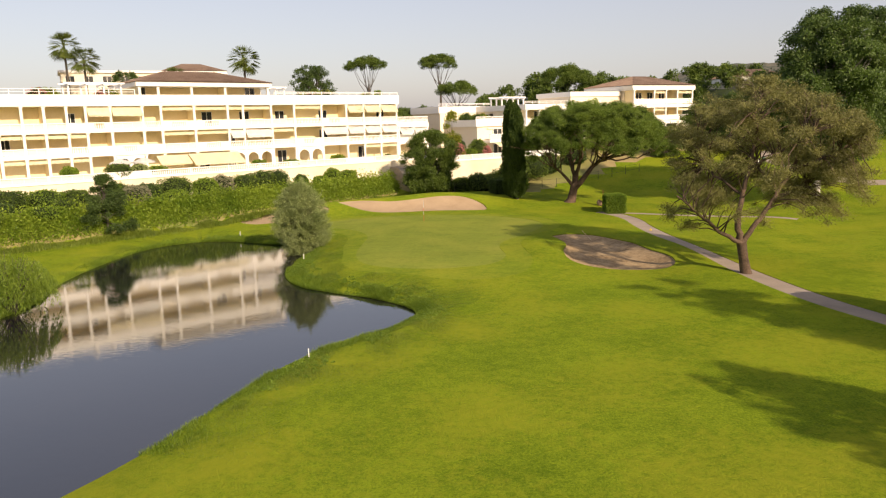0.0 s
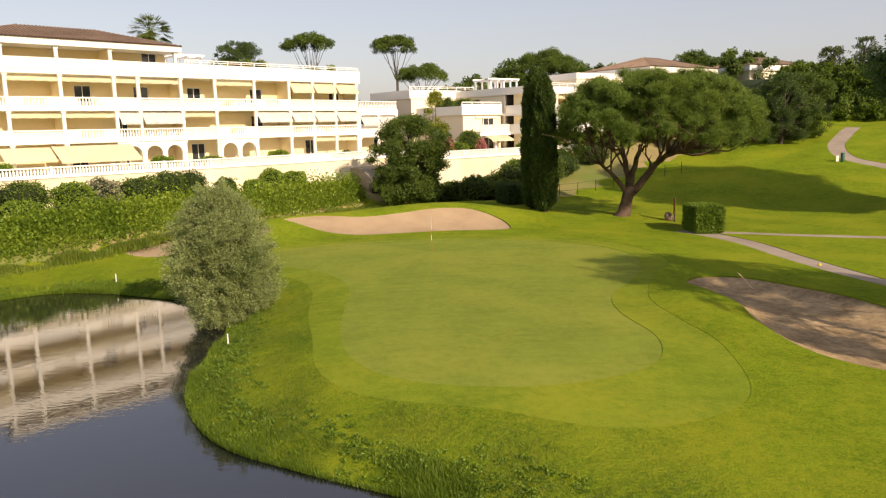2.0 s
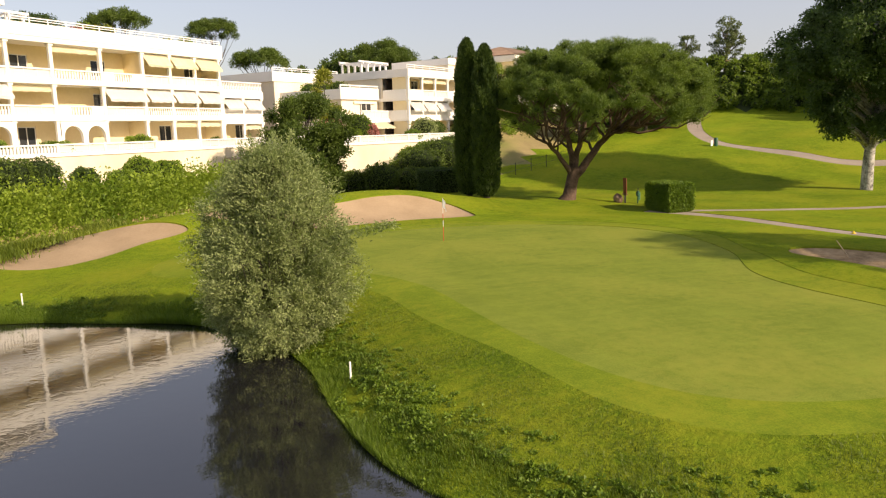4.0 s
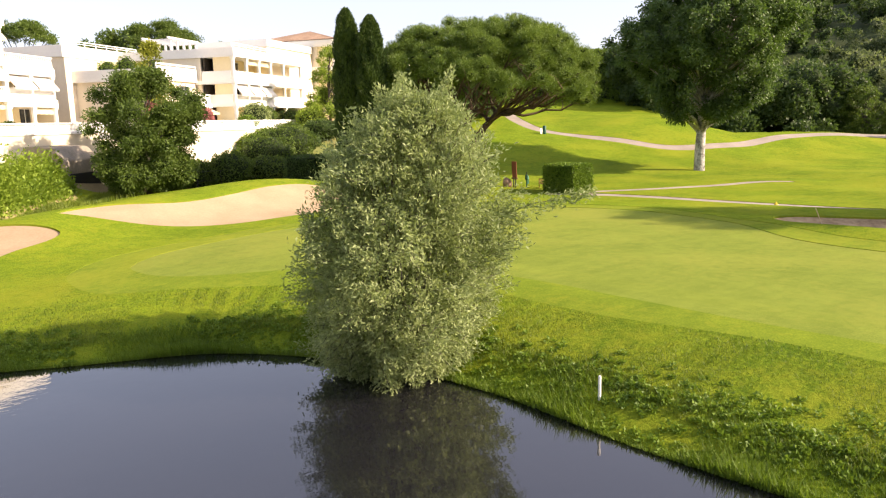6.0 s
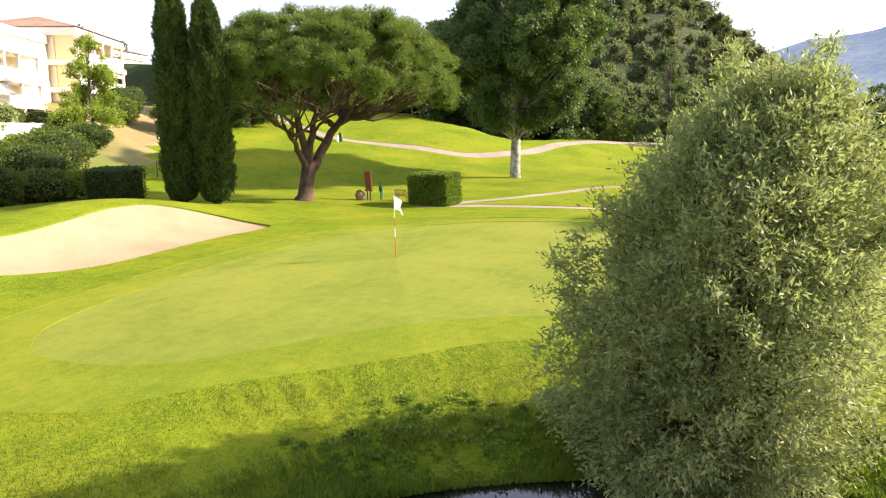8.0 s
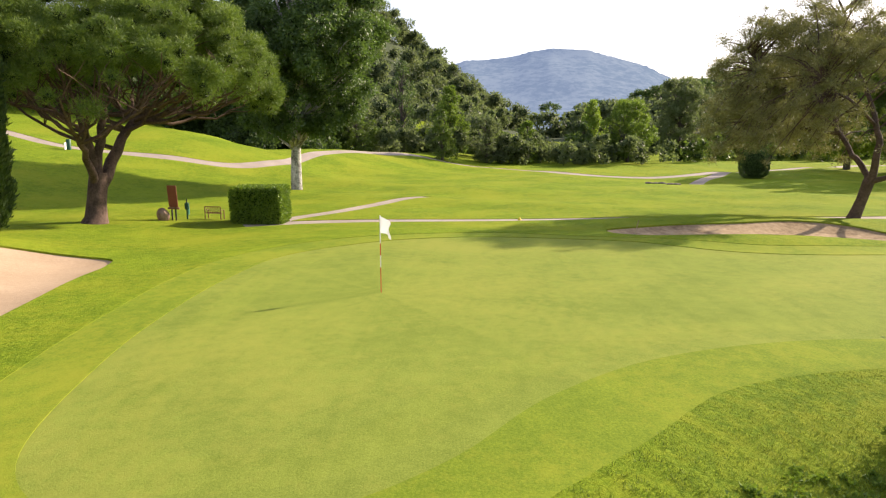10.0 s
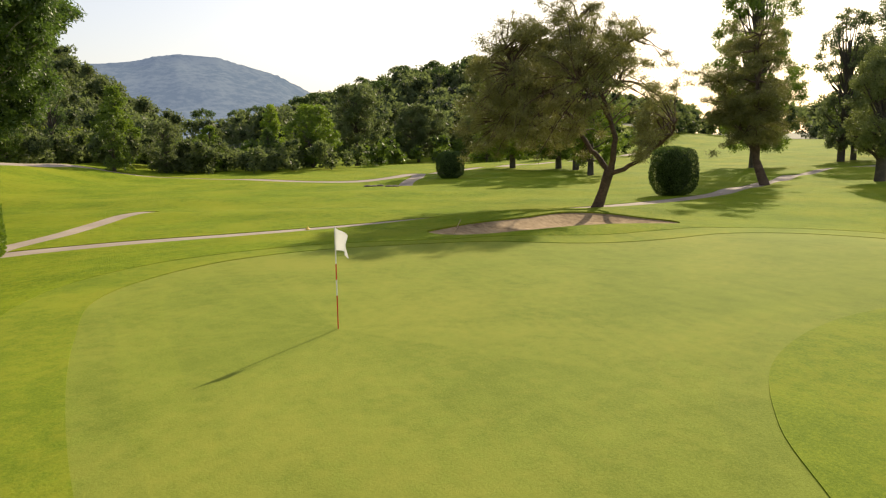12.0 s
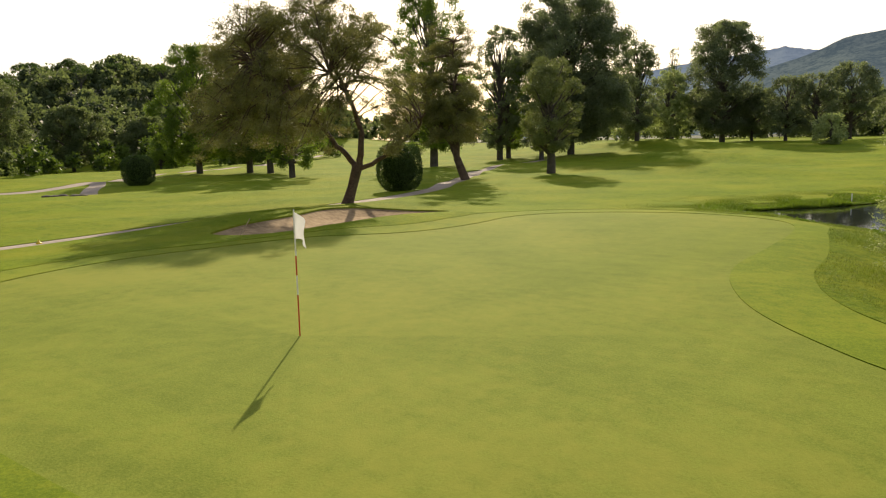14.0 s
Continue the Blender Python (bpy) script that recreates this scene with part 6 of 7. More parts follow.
def weeping_shrub(x, y, high, wide):
    """Thin hanging strands over a short many-stemmed stool."""
    rng = np.random.default_rng(391)
    t = planted("weeping_shrub", x, y, "weeping light green shrub hanging over the pond edge", "shrub")
    stems, cs = [], []
    for i in range(420):
        a, r = rng.uniform(0, 2 * math.pi), wide * math.sqrt(rng.uniform(0.02, 1))
        top = high * (1 - 0.35 * (r / wide) ** 2) * rng.uniform(0.8, 1.02)
        low = rng.uniform(0.02, 0.45) * high
        n = 34
        k = rng.uniform(0, 1, (n, 1))
        p = np.array([r * math.cos(a), r * math.sin(a), 0]) * (0.82 + 0.25 * (1 - k)) + np.array([0, 0, 1]) * (low + (top - low) * k)
        cs.append(p + rng.normal(0, 0.05, (n, 3)))
        if i % 12 == 0:
            stems.append(tube(curvy((0, 0, -0.2), (r * 0.8 * math.cos(a), r * 0.8 * math.sin(a), top), 0.2, rng, 6, 0.05), np.linspace(0.05, 0.01, 6), 5))
    limbs_mesh("stem", stems, M["bark_grey"], t)
    c = np.concatenate(cs)
    v, f = leaves(rng, c, np.tile(np.array([0, 0, -1.0]), (len(c), 1)), 0.20, 0.05, 0.35)
    from_arrays("leaves", v, f, M["leaf_light"], t)["kind"] = "stuff"


weeping_shrub(-23.6, -30.2, 3.9, 2.7)


def stone_pine(x, y, z, high, wide, seed, label):
    rng = np.random.default_rng(seed)
    dist = math.hypot(x, y)
    t = empty("stone_pine", pose(x, y, z), label, "tree", "stone pines behind the houses")
    pieces, cs, rs = [tube(curvy((0, 0, -5), (0.3, 0, high * 0.55), 0, rng, 5, 0.02), np.linspace(0.4, 0.25, 5), 7)], [], []
    for i in range(80 if dist < 150 else 40):
        a, r = rng.uniform(0, 2 * math.pi), wide * math.sqrt(rng.uniform(0.02, 1))
        e = np.array([r * math.cos(a), r * math.sin(a), high * 0.98 - wide * 0.42 * (r / wide) ** 2.2 - rng.uniform(0, 0.24) * wide])
        if i % 6 == 0:
            pieces.append(tube(curvy((0.25, 0, high * rng.uniform(0.50, 0.62)), e, -0.3, rng, 5, 0.06), np.linspace(0.075, 0.025, 5), 5))
        s = wide * rng.uniform(0.13, 0.24)
        cs.append(e)
        rs.append((s, s, s * 0.62))
    limbs_mesh("limb", pieces, M["bark_grey"], t)
    crown("crown", rng, cs, rs, 0.6, 0.30 if dist < 150 else 0.7, 0.12 if dist < 150 else 0.26, M["leaf_mid"] if dist < 150 else M["leaf_dark"], t, 0.8, -0.4, 0.2)


stone_pine(-17.4, 88.5, 6.0, 18.8, 4.3, 360, "umbrella shaped stone pine behind the house")
stone_pine(-2.3, 107.0, 7.0, 19.4, 4.6, 361, "umbrella shaped stone pine behind the house")
stone_pine(2.2, 82.6, 5.0, 13.5, 4.2, 362, "domed stone pine behind the house")
stone_pine(28.0, 104.0, 7.0, 15.5, 6.5, 363, "broad stone pine behind the house")
palm(-40.5, 76.5, 9.0, 14.6, 370, 2.0)
palm(-77.1, 76.3, 9.0, 18.4, 371, 2.0)
palm(-73.6, 76.8, 9.0, 15.6, 372, 2.0)
palm(-59.1, 87.0, 9.0, 12.0, 373, 1.9)
far_house(-112, 70, 19.5, 35, 16, 10, 5.0, "cream flat-roofed house on the hillside", False)
far_house(-84, 86, 17.0, 30, 26, 10, 6.0, "cream house with long white cornice on the hillside", False)
far_house(-66, 98, 15.6, 30, 14, 10, 7.0, "cream house with brown hip roof on the hillside")
far_house(66, 96, 11.0, 20, 16, 12, 6.0, "cream villa with brown hip roof on the hill")


def scatter(seed, n, test, hmin=6, hmax=11):
    rng = random.Random(seed)
    out = []
    tries = 0
    while len(out) < n and tries < 60000:
        tries += 1
        spot = test(rng)
        if spot:
            h = rng.uniform(hmin, hmax)
            out.append((*spot, h, h * rng.uniform(0.38, 0.55)))
    return out


def hill_front(rng):
    x, y = rng.uniform(108, 330), rng.uniform(-30, 150)
    z = float(ground_height(np.array([x]), np.array([y]))[0])
    return (x, y) if math.atan2(y + 33, x + 13) < 0.72 and (z > 1.5 + (x - 108) * 0.02 or (x < 150 and y > -8)) else None


def back_front(rng):
    x, y = rng.uniform(-40, 75), rng.uniform(92, 130)
    return (x, y) if math.sin(x * 0.33) + math.sin(x * 0.13 + y * 0.2) > -0.7 else None


def crest_spot(rng):
    x, y = rng.uniform(80, 106), rng.uniform(17, 50)
    return (x, y) if math.atan2(y + 33, x + 13) < 0.71 else None


def ridge_front(rng):
    x, y = rng.uniform(135, 300), rng.uniform(-200, -40)
    z = float(ground_height(np.array([x]), np.array([y]))[0])
    return (x, y) if z > -1.0 else None


HILL = scatter(1, 620, hill_front, 6, 11)
# Near hill takes the dark leaf colour as its shade, the rest the haze tone.
NEAR_HILL = [q for q in HILL if q[1] > 42]
woods("hill_woods", "dense woodland covering the near hill, leaves darkened for hillside shade", NEAR_HILL, M["leaf_dark"], 401, 0.72, 0.6)
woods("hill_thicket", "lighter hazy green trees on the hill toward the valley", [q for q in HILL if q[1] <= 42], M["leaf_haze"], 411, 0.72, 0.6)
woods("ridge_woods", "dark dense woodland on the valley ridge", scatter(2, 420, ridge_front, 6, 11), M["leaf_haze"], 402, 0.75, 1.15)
woods("back_woods", "dark green trees rising behind the apartment houses", scatter(3, 190, back_front, 2.8, 7.0), M["leaf_mid"], 403, 0.75, 0.45)
def bank_spot(rng):
    d, s = rng.uniform(0.3, 9.5), rng.uniform(-16, 24)
    return 68 + 0.68 * d + 0.73 * s, 60 + 0.73 * d - 0.68 * s


woods("slope_woods", "bushy bright green thicket on the steep bank", scatter(4, 330, bank_spot, 1.6, 3.2), M["leaf_light"], 404, 0.8, 0.34)


def rail_fence(n):
    """A rough timber fence on the crest of the bank."""
    t = empty("rail_fence", pose(0, 0, 0), "brown timber post and rail fence on the bank crest", "fence")
    px = None
    for i in range(n):
        s = -6 + i * 2.0
        x, y = 68 + 0.68 * 9.0 + 0.73 * s, 60 + 0.73 * 9.0 - 0.68 * s
        z = gz(x, y)
        v, f = tube([(x, y, z - 0.3), (x, y, z + 2.0)], (0.10, 0.09), 7)
        from_arrays("post", v, f, M["wood_fence"], t)
        if px:
            for h in (1.2, 1.8):
                v, f = tube([(px[0], px[1], px[2] + h), (x, y, z + h + 0.05)], (0.08, 0.07), 6)
                from_arrays("rail", v, f, M["wood_fence"], t)
        px = (x, y, z)


M["wood_fence"] = mottled("rough_timber", (0.20, 0.11, 0.06), (0.36, 0.22, 0.13), 2, 14, 0.85)
rail_fence(11)
woods("crest_woods", "dark green trees standing behind the crest of the fairway", scatter(12, 90, crest_spot, 8, 12), M["leaf_dark"], 412, 0.8, 0.45)
woods("edge_scrub", "mixed bushes filling the edge of the valley wood", scatter(13, 70, lambda r: (r.uniform(90, 106), r.uniform(-34, 14)), 2.5, 5.0), M["leaf_haze"], 413, 0.8, 0.42)
woods("valley_scrub", "mixed scrub along the valley edge", scatter(5, 130, lambda r: (r.uniform(100, 140), r.uniform(-110, 20)), 2.5, 6), M["leaf_mid"], 405, 0.8, 0.6)
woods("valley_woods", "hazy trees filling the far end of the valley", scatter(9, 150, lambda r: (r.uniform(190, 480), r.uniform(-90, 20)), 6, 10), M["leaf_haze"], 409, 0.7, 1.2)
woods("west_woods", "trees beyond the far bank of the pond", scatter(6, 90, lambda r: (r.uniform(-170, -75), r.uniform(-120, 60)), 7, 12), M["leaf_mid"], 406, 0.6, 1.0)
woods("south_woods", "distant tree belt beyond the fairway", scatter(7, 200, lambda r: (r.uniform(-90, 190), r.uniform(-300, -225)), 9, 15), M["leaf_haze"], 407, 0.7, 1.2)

# umbrella-shaped crowns along the ridge line
rng = np.random.default_rng(88)
for i in range(34):
    x, y = rng.uniform(190, 262), -178 + 150 * i / 34 + rng.normal(0, 4)
    z = float(ground_height(np.array([x]), np.array([y]))[0])
    stone_pine(x, y, z, rng.uniform(9.5, 12.5), rng.uniform(2.6, 3.8), 500 + i, "small umbrella pine standing out on the ridge")


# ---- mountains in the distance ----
def haze_glow_mat(name, dark, light, haze, amount, scale):
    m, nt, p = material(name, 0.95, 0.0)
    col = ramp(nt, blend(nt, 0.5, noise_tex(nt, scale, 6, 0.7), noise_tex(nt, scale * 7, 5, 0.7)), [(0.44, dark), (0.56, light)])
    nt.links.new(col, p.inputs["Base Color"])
    # Bluish self-glow laid on the slopes in place of distance haze.
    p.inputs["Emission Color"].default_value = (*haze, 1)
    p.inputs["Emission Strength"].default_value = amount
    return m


def mountain(name, label, eye, profile, dist, mat, seed):
    """A far ridge: a broad slope whose crest rises by the given angles."""
    profile = sorted(profile)
    az = np.linspace(profile[0][0], profile[-1][0], 170)
    el = np.interp(az, [p[0] for p in profile], [p[1] for p in profile])
    vs, fs = [], []
    rows = 24
    for i, (a, e) in enumerate(zip(az, el)):
        for j in range(rows):
            k = j / (rows - 1)
            d = dist * (0.62 + 0.38 * k)
            h = dist * math.tan(radians(e)) * (k ** 1.25)
            x, y = eye[0] + d * math.cos(radians(a)), eye[1] + d * math.sin(radians(a))
            w = noise.fractal(Vector((x, y, seed * 100.0)) * (6.0 / dist), 1.0, 2.2, 6)
            vs.append((x, y, h * (1 + 0.10 * w * (1.1 - k)) + dist * 0.004 * w * (k < 0.999) + (dist * 0.0016 * noise.noise(Vector((a * 4, seed, 0))) if k > 0.9 else 0) - 6 * (1 - k)))
    for i in range(len(az) - 1):
        for j in range(rows - 1):
            fs.append((i * rows + j, (i + 1) * rows + j, (i + 1) * rows + j + 1, i * rows + j + 1))
    ob = from_arrays(name, np.array(vs), np.array(fs), mat, None, "", True)
    tagged(ob, label, "mountain", kind="structure")


blue = haze_glow_mat("haze_glow_blue_slopes", (0.05, 0.07, 0.07), (0.11, 0.13, 0.12), (0.24, 0.33, 0.52), 0.33, 0.006)
grey = haze_glow_mat("haze_glow_far_woods", (0.02, 0.035, 0.03), (0.09, 0.11, 0.085), (0.20, 0.28, 0.40), 0.20, 0.02)
near = haze_glow_mat("haze_glow_near_hill", (0.035, 0.05, 0.03), (0.12, 0.11, 0.08), (0.2, 0.22, 0.26), 0.12, 0.03)
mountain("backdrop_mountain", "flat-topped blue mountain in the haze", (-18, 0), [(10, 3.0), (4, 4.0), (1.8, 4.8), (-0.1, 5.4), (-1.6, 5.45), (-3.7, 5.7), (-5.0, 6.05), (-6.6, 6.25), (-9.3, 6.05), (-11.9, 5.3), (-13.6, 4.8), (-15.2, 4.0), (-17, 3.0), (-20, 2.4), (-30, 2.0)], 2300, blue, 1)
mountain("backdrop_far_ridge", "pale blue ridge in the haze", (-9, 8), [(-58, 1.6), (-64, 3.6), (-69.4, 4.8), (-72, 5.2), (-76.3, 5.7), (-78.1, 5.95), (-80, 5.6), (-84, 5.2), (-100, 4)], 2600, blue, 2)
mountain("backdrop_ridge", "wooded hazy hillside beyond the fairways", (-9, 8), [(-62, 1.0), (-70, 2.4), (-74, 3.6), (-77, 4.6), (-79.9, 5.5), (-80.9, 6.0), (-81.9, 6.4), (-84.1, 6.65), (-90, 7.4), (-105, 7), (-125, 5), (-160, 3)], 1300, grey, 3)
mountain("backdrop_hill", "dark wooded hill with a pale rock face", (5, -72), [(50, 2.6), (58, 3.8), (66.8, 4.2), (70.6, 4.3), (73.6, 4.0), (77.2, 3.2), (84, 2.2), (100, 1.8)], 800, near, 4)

# ---- small things on the course ----
def flagstick():
    t = empty("flagstick", pose(0, 0, gz(0, 0) - 0.045), "red and white golf flagstick with a white flag", "flagstick")
    for a, b, col in ((0.0, 0.72, "red"), (0.72, 1.05, "white"), (1.05, 1.38, "red"), (1.38, 2.15, "white")):
        v, f = tube([(0, 0, a), (0, 0, b)], (0.013, 0.013), 8)
        from_arrays("pole", v, f, M[col], t, f"{col} section of the pole", True)
    # No cup is cut: a flat dark disc paints its shade.
    bm = bmesh.new()
    bmesh.ops.create_circle(bm, cap_ends=True, radius=0.075, segments=20)
    for v in bm.verts:
        v.co.z = 0.006
    part("hole", bm, M["dark"], t, "dark disc for the shade in the hole")
    vs, fs = [], []
    n, m = 12, 10
    for i in range(n + 1):
        for j in range(m + 1):
            u, w = i / n, j / m
            drop = 0.75 * u * u + 0.25 * u
            x = 0.013 + 0.24 * u + 0.03 * math.sin(5 * w + 4 * u) * u
            y = 0.05 * math.sin(7 * u + 2 * w) * (0.3 + u) - 0.12 * u
            vs.append((x * 0.6 - 0.1 * u, y - x * 0.75, 2.12 - w * (0.46 - 0.10 * u) - drop * 0.30))
    for i in range(n):
        for j in range(m):
            a = i * (m + 1) + j
            fs.append((a, a + m + 1, a + m + 2, a + 1))
    from_arrays("flag", np.array(vs), np.array(fs), M["cloth"], t, "limp white flag cloth", True)


def stake(x, y, h=0.5):
    t = planted("hazard_stake", x, y, "short white hazard stake at the pond edge", "stake", "stakes round the pond")
    bm = soft_box(-0.024, 0.024, -0.024, 0.024, -0.2, h, 0.008)
    part("post", bm, M["white"], t)


def rake(x, y):
    t = empty("bunker_rake", pose(x, y, gz(x, y) - 0.42, 0, 0, 30), "bunker rake with pale wooden handle stuck in the sand", "rake")
    v, f = tube([(0, 0, 0.02), (-0.75, 0.45, 0.95)], (0.018, 0.016), 8)
    from_arrays("handle", v, f, M["wood_pale"], t, "pale wooden handle", True)
    bm = bmesh.new()
    box(bm, -0.38, 0.38, -0.03, 0.03, 0.02, 0.07)
    for i in range(15):
        c = -0.36 + i * 0.0515
        box(bm, c - 0.008, c + 0.008, -0.012, 0.012, -0.08, 0.02)
    part("head", bm, M["dark"], t, "dark toothed head")


M["wood_pale"] = plain("pale_wood", (0.62, 0.50, 0.34), 0.7)


def tee_sign(x, y):
    t = planted("tee_sign", x, y, "tall rust-brown tee sign board leaning beside a rock", "sign")
    t.matrix_world = t.matrix_world @ pose(0, 0, 0, 0, 0, 80)
    bm = soft_box(-0.28, 0.28, -0.03, 0.03, 0.75, 1.95, 0.015)
    for v in bm.verts:
        v.co.x += (v.co.z - 0.75) * 0.07
    part("board", bm, M["rust"], t)
    for s in (-0.12, 0.12):
        part("post", soft_box(s - 0.04, s + 0.04, -0.03, 0.03, -0.2, 0.748, 0.01), M["dark"], t)
    part("shelf", soft_box(-0.34, 0.34, -0.06, 0.06, 0.62, 0.74, 0.01), M["wood"], t)
    r = planted("rock", x - 0.3, y + 0.5, "reddish boulder at the foot of the sign", "rock")
    bm = bmesh.new()
    bmesh.ops.create_icosphere(bm, subdivisions=3, radius=0.36)
    for v in bm.verts:
        v.co *= 1 + 0.35 * noise.noise(v.co * 2.2)
        v.co.z = v.co.z * 1.15 + 0.3
    part("boulder", bm, M["rock"], r)


M["rock"] = mottled("red_rock", (0.20, 0.12, 0.08), (0.38, 0.26, 0.19), 1.2, 8)


def ball_washer(x, y):
    t = planted("ball_washer", x, y, "green ball washer on a post with a hanging cloth", "ball washer")
    v, f = tube([(0, 0, -0.2), (0, 0, 0.55)], (0.05, 0.05), 10)
    from_arrays("post", v, f, M["green_paint"], t, "", True)
    part("body", soft_box(-0.11, 0.11, -0.11, 0.11, 0.551, 0.95, 0.04), M["green_paint"], t)
    v, f = tube([(0, 0, 0.951), (0, 0, 1.12), (0, 0, 1.16)], (0.03, 0.03, 0.05), 8)
    from_arrays("knob", v, f, M["dark"], t)
    part("cloth", soft_box(0.115, 0.15, -0.09, 0.09, 0.25, 0.82, 0.01), M["cloth_green"], t, "pale green towel")


M["cloth_green"] = plain("pale_green_cloth", (0.25, 0.60, 0.45), 0.9)


def bench(x, y):
    t = planted("garden_bench", x, y, "wooden garden bench with lattice back", "bench")
    t.matrix_world = t.matrix_world @ pose(0, 0, 0, 0, 0, 78) @ Matrix.Scale(0.82, 4)
    for s in (-0.62, 0.62):
        for q, h in ((-0.22, 0.62), (0.22, 0.90)):
            part("leg", soft_box(s - 0.03, s + 0.03, q - 0.03, q + 0.03, -0.1, h, 0.008), M["wood"], t)
        part("armrest", soft_box(s - 0.035, s + 0.035, -0.26, 0.19, 0.621, 0.66, 0.008), M["wood"], t)
    for i in range(5):
        part("slat", soft_box(-0.588, 0.588, -0.22 + i * 0.085, -0.15 + i * 0.085, 0.40, 0.425, 0.006), M["wood"], t)
    part("rail", soft_box(-0.588, 0.588, 0.20, 0.24, 0.86, 0.92, 0.008), M["wood"], t)
    part("rail", soft_box(-0.588, 0.588, 0.20, 0.24, 0.46, 0.51, 0.008), M["wood"], t)
    for i in range(6):
        for k in (-1, 1):
            c = -0.48 + i * 0.19
            v, f = tube([(c - 0.13 * k, 0.22, 0.512), (c + 0.13 * k, 0.22, 0.858)], (0.016, 0.016), 6)
            from_arrays("lattice_bar", v, f, M["wood"], t)


flagstick()
for x, y in ((-8.7, -15.9), (-18.2, -2.2), (-2.9, -40.4)):
    stake(x, y)
rake(15.2, -10.4)
tee_sign(20.5, 14.0)
ball_washer(21.4, 13.6)
bench(21.9, 12.2)


def litter_bin(x, y):
    t = planted("litter_bin", x, y, "green litter bin with pale sign beside the path", "bin")
    v, f = tube([(0, 0, -0.2), (0, 0, 0.0), (0, 0, 0.9), (0, 0, 0.95)], (0.20, 0.20, 0.22, 0.16), 14)
    from_arrays("drum", v, f, M["green_paint"], t, "", True)
    part("sign", soft_box(-0.75, -0.45, -0.03, 0.03, 0.0, 0.65, 0.01), M["white"], t, "small pale board")


litter_bin(47.2, 34.4)
M["rock_dark"] = mottled("dark_stone", (0.07, 0.06, 0.05), (0.17, 0.145, 0.12), 1.5, 8)
rng = random.Random(17)
for k in range(5):
    x, y = 54.0 - 0.3 * k + rng.uniform(-0.3, 0.3), -20.8 - 0.6 * k
    t = planted("stone", x, y, "flat grey stone edging a drain in the fairway", "stone", "stones at the drain")
    bm = bmesh.new()
    bmesh.ops.create_icosphere(bm, subdivisions=2, radius=0.34)
    for v in bm.verts:
        v.co *= 1 + 0.3 * noise.noise(v.co * 2.0 + Vector((k, 0, 0)))
        v.co.z *= 0.45
        v.co.y *= 1.3
    part("stone_body", bm, M["rock_dark"], t)
# Added yellow cone in place of a fleck of leaf litter, not a real marker.
t = planted("yellow_litter_cone", 21.4, -5.4, "small yellow cone standing in for leaf litter beside the path", "marker")
v, f = tube([(0, 0, -0.02), (0, 0, 0.02), (0, 0, 0.03), (0, 0, 0.14)], (0.12, 0.12, 0.07, 0.02), 12)
from_arrays("cone", v, f, M["yellow_paint"], t)


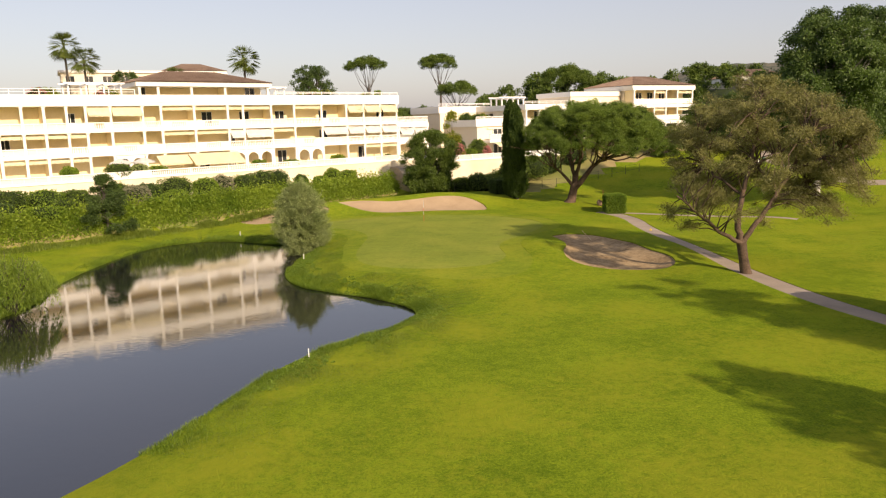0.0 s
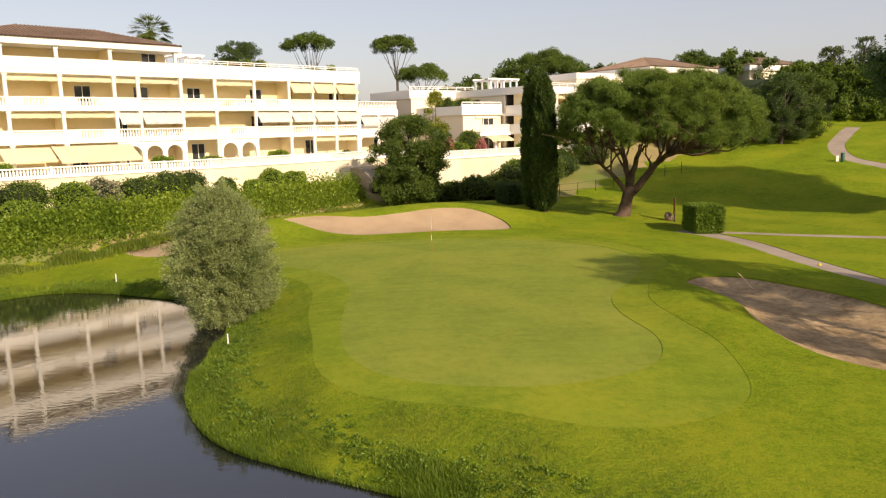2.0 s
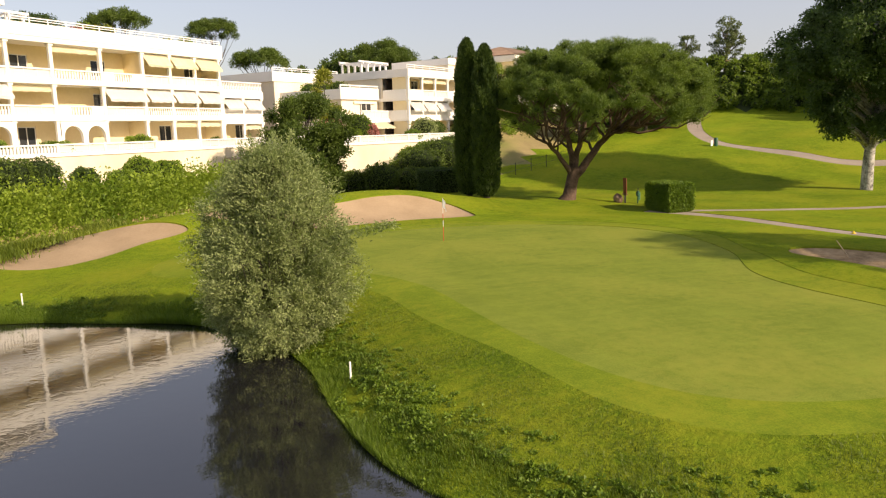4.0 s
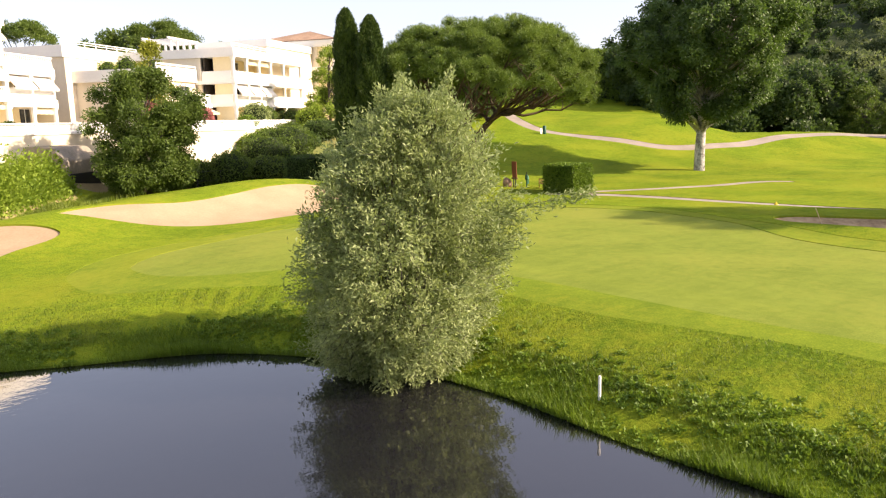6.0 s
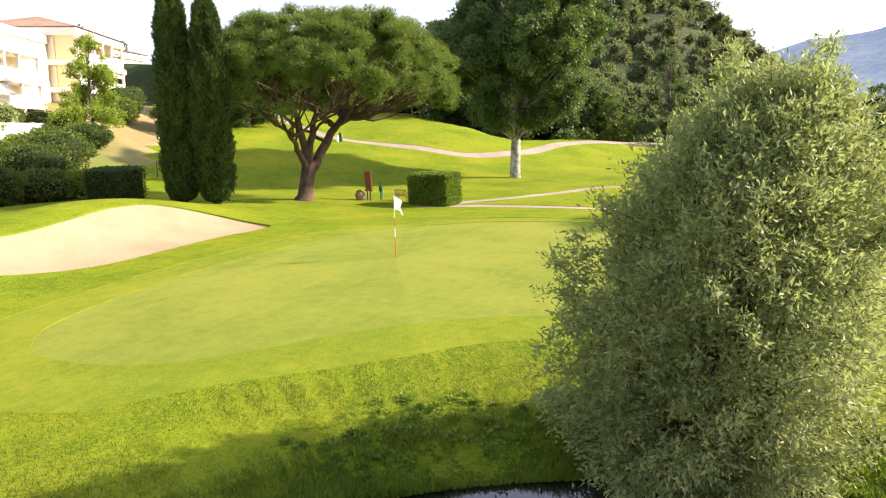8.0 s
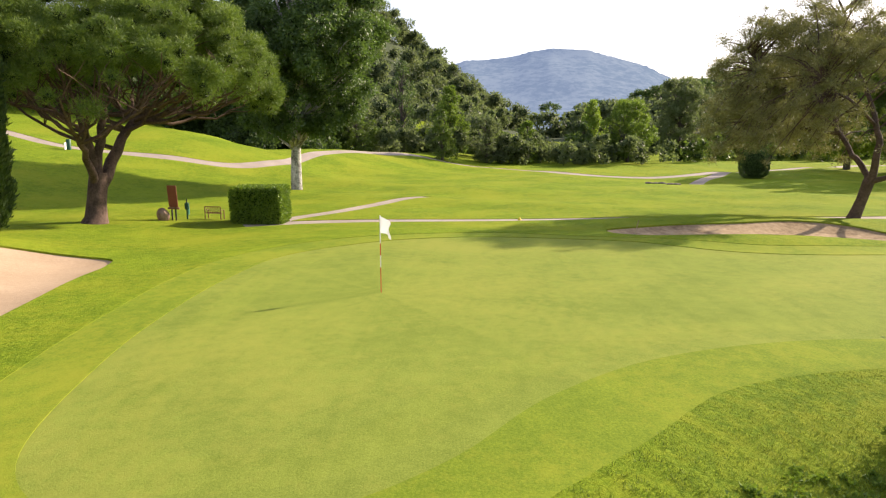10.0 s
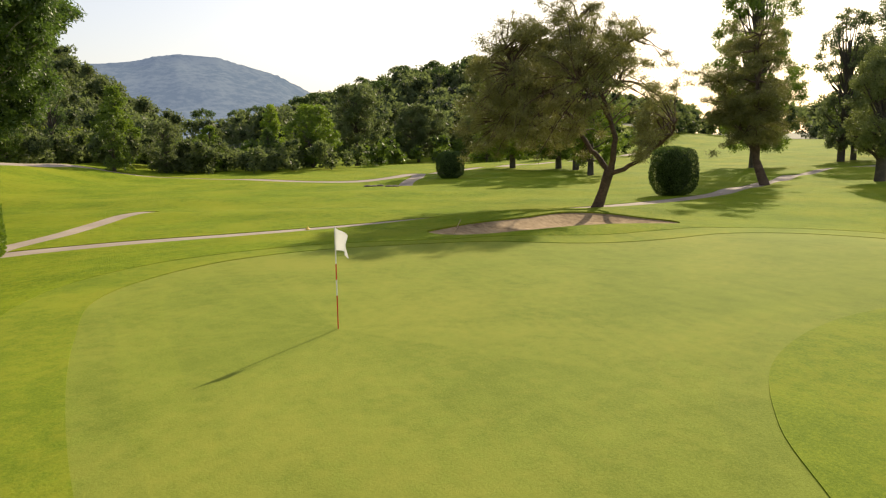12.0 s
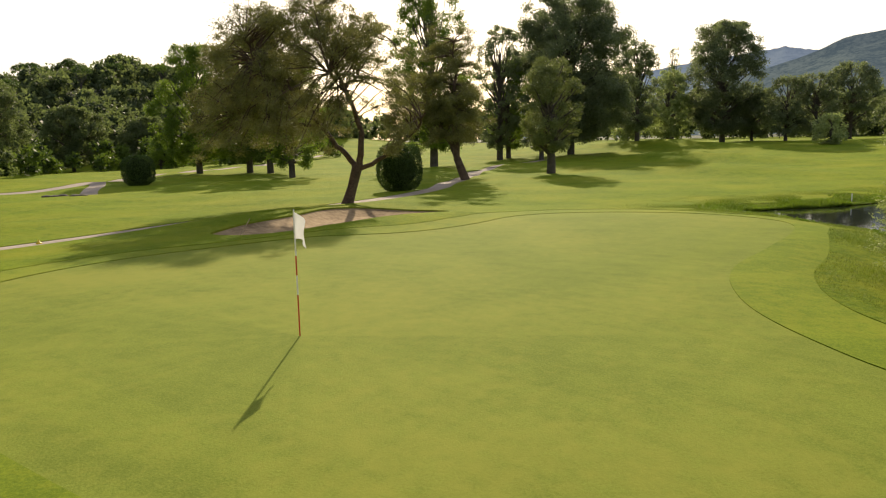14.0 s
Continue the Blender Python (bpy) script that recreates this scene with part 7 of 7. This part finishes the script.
# ---- long grass at the water's edge ----
def blades(name, label, seed, n, reach, spread, tall, mat, wide, far_fall):
    """Grass blades scattered in a band along the pond, longer where it grows lush."""
    rng = np.random.default_rng(seed)
    o = POND
    d = np.roll(o, -1, 0) - o
    use = np.where((o[:, 0] > -28) & (o[:, 1] > -50))[0]
    i = use[rng.integers(0, len(use), n)]
    p = o[i] + d[i] * rng.uniform(0, 1, (n, 1))
    nrm = np.column_stack([d[i][:, 1], -d[i][:, 0]])
    nrm /= np.linalg.norm(nrm, axis=1)[:, None] + 1e-9
    if np.sum(o[:, 0] * np.roll(o[:, 1], -1) - np.roll(o[:, 0], -1) * o[:, 1]) < 0:
        nrm = -nrm
    p = p + nrm * (reach + np.abs(rng.normal(0, spread, (n, 1))))
    x, y = p[:, 0], p[:, 1]
    g = gap(o, x, y)
    patch = np.array([noise.noise(Vector((a * 0.5, b * 0.5, 3.0 + seed))) for a, b in zip(x, y)])
    keep = (g > -0.15) & ~inside(COLLAR, x, y) & (patch > -0.25 - 0.3 * (g < 1))
    for o2 in BUNKERS.values():
        keep &= ~inside(o2, x, y)
    x, y, g, patch = x[keep], y[keep], g[keep], patch[keep]
    z = bank_height(x, y, np.maximum(g, 0)) - 0.03
    lush = np.clip(0.6 + 1.4 * patch, 0.15, 1.4)
    m = len(x)
    ln = (0.04 + tall * np.exp(-np.maximum(g, 0) / far_fall) * lush) * rng.uniform(0.4, 1.6, m)
    az, lean = rng.uniform(0, 2 * np.pi, m), rng.uniform(0.1, 0.9, m)
    base = np.column_stack([x, y, z])
    tip = base + np.column_stack([ln * lean * np.cos(az), ln * lean * np.sin(az), ln])
    w = np.column_stack([-np.sin(az), np.cos(az), np.zeros(m)]) * wide
    v = np.stack([base - w, base + w, tip], 1).reshape(-1, 3)
    ob = from_arrays(name, v, np.arange(len(v)).reshape(-1, 3), mat)
    tagged(ob, label, "grass", kind="stuff")


blades("shore_grass", "long lush grass growing along the pond edge", 91, 200000, -0.12, 0.75, 0.17, M["lush"], 0.011, 0.9)
blades("rough_grass", "uneven yellow-green rough grass above the pond", 92, 260000, 0.7, 2.4, 0.055, M["rough"], 0.011, 4.0)


def shore_weeds():
    """Broad-leaved weeds in uneven clumps along the lush bank."""
    rng = np.random.default_rng(95)
    o = POND
    use = np.where((o[:, 0] > -24) & (o[:, 1] > -44))[0]
    cs = []
    for k in range(2600):
        i = use[rng.integers(0, len(use))]
        d = o[(i + 1) % len(o)] - o[i - 1]
        n = np.array([d[1], -d[0]]) / (np.linalg.norm(d) + 1e-9)
        p = o[i] + rng.normal(0, 0.35, 2)
        for side in (1, -1):
            q = p + side * n * abs(rng.normal(0.2, 1.1))
            thick = noise.noise(Vector((q[0] * 0.33, q[1] * 0.33, 4.0)))
            if thick > -0.15:
                cs.append((q[0], q[1], rng.uniform(0.05, 0.13) + 0.22 * max(0.0, thick) * rng.uniform(0.3, 1.0)))
    cs = np.array(cs)
    g = gap(o, cs[:, 0], cs[:, 1])
    cs, g = cs[(g > 0.02) & (g < 2.2)], g[(g > 0.02) & (g < 2.2)]
    z = bank_height(cs[:, 0], cs[:, 1], g)
    c = np.column_stack([cs[:, :2], z])
    r = np.column_stack([cs[:, 2], cs[:, 2], cs[:, 2] * 0.8])
    p, d = in_clumps(rng, c, r, np.full(len(c), 36), 0.2)
    p[:, 2] = np.maximum(p[:, 2], np.repeat(z, 36) + 0.01)
    d[:, 2] = np.abs(d[:, 2])
    v, f = leaves(rng, p, d, 0.07, 0.05, 0.8)
    tagged(from_arrays("shore_weeds", v, f, M["leaf_hedge"]), "broad-leaved green weeds in clumps on the pond bank", "weeds", kind="stuff")


shore_weeds()
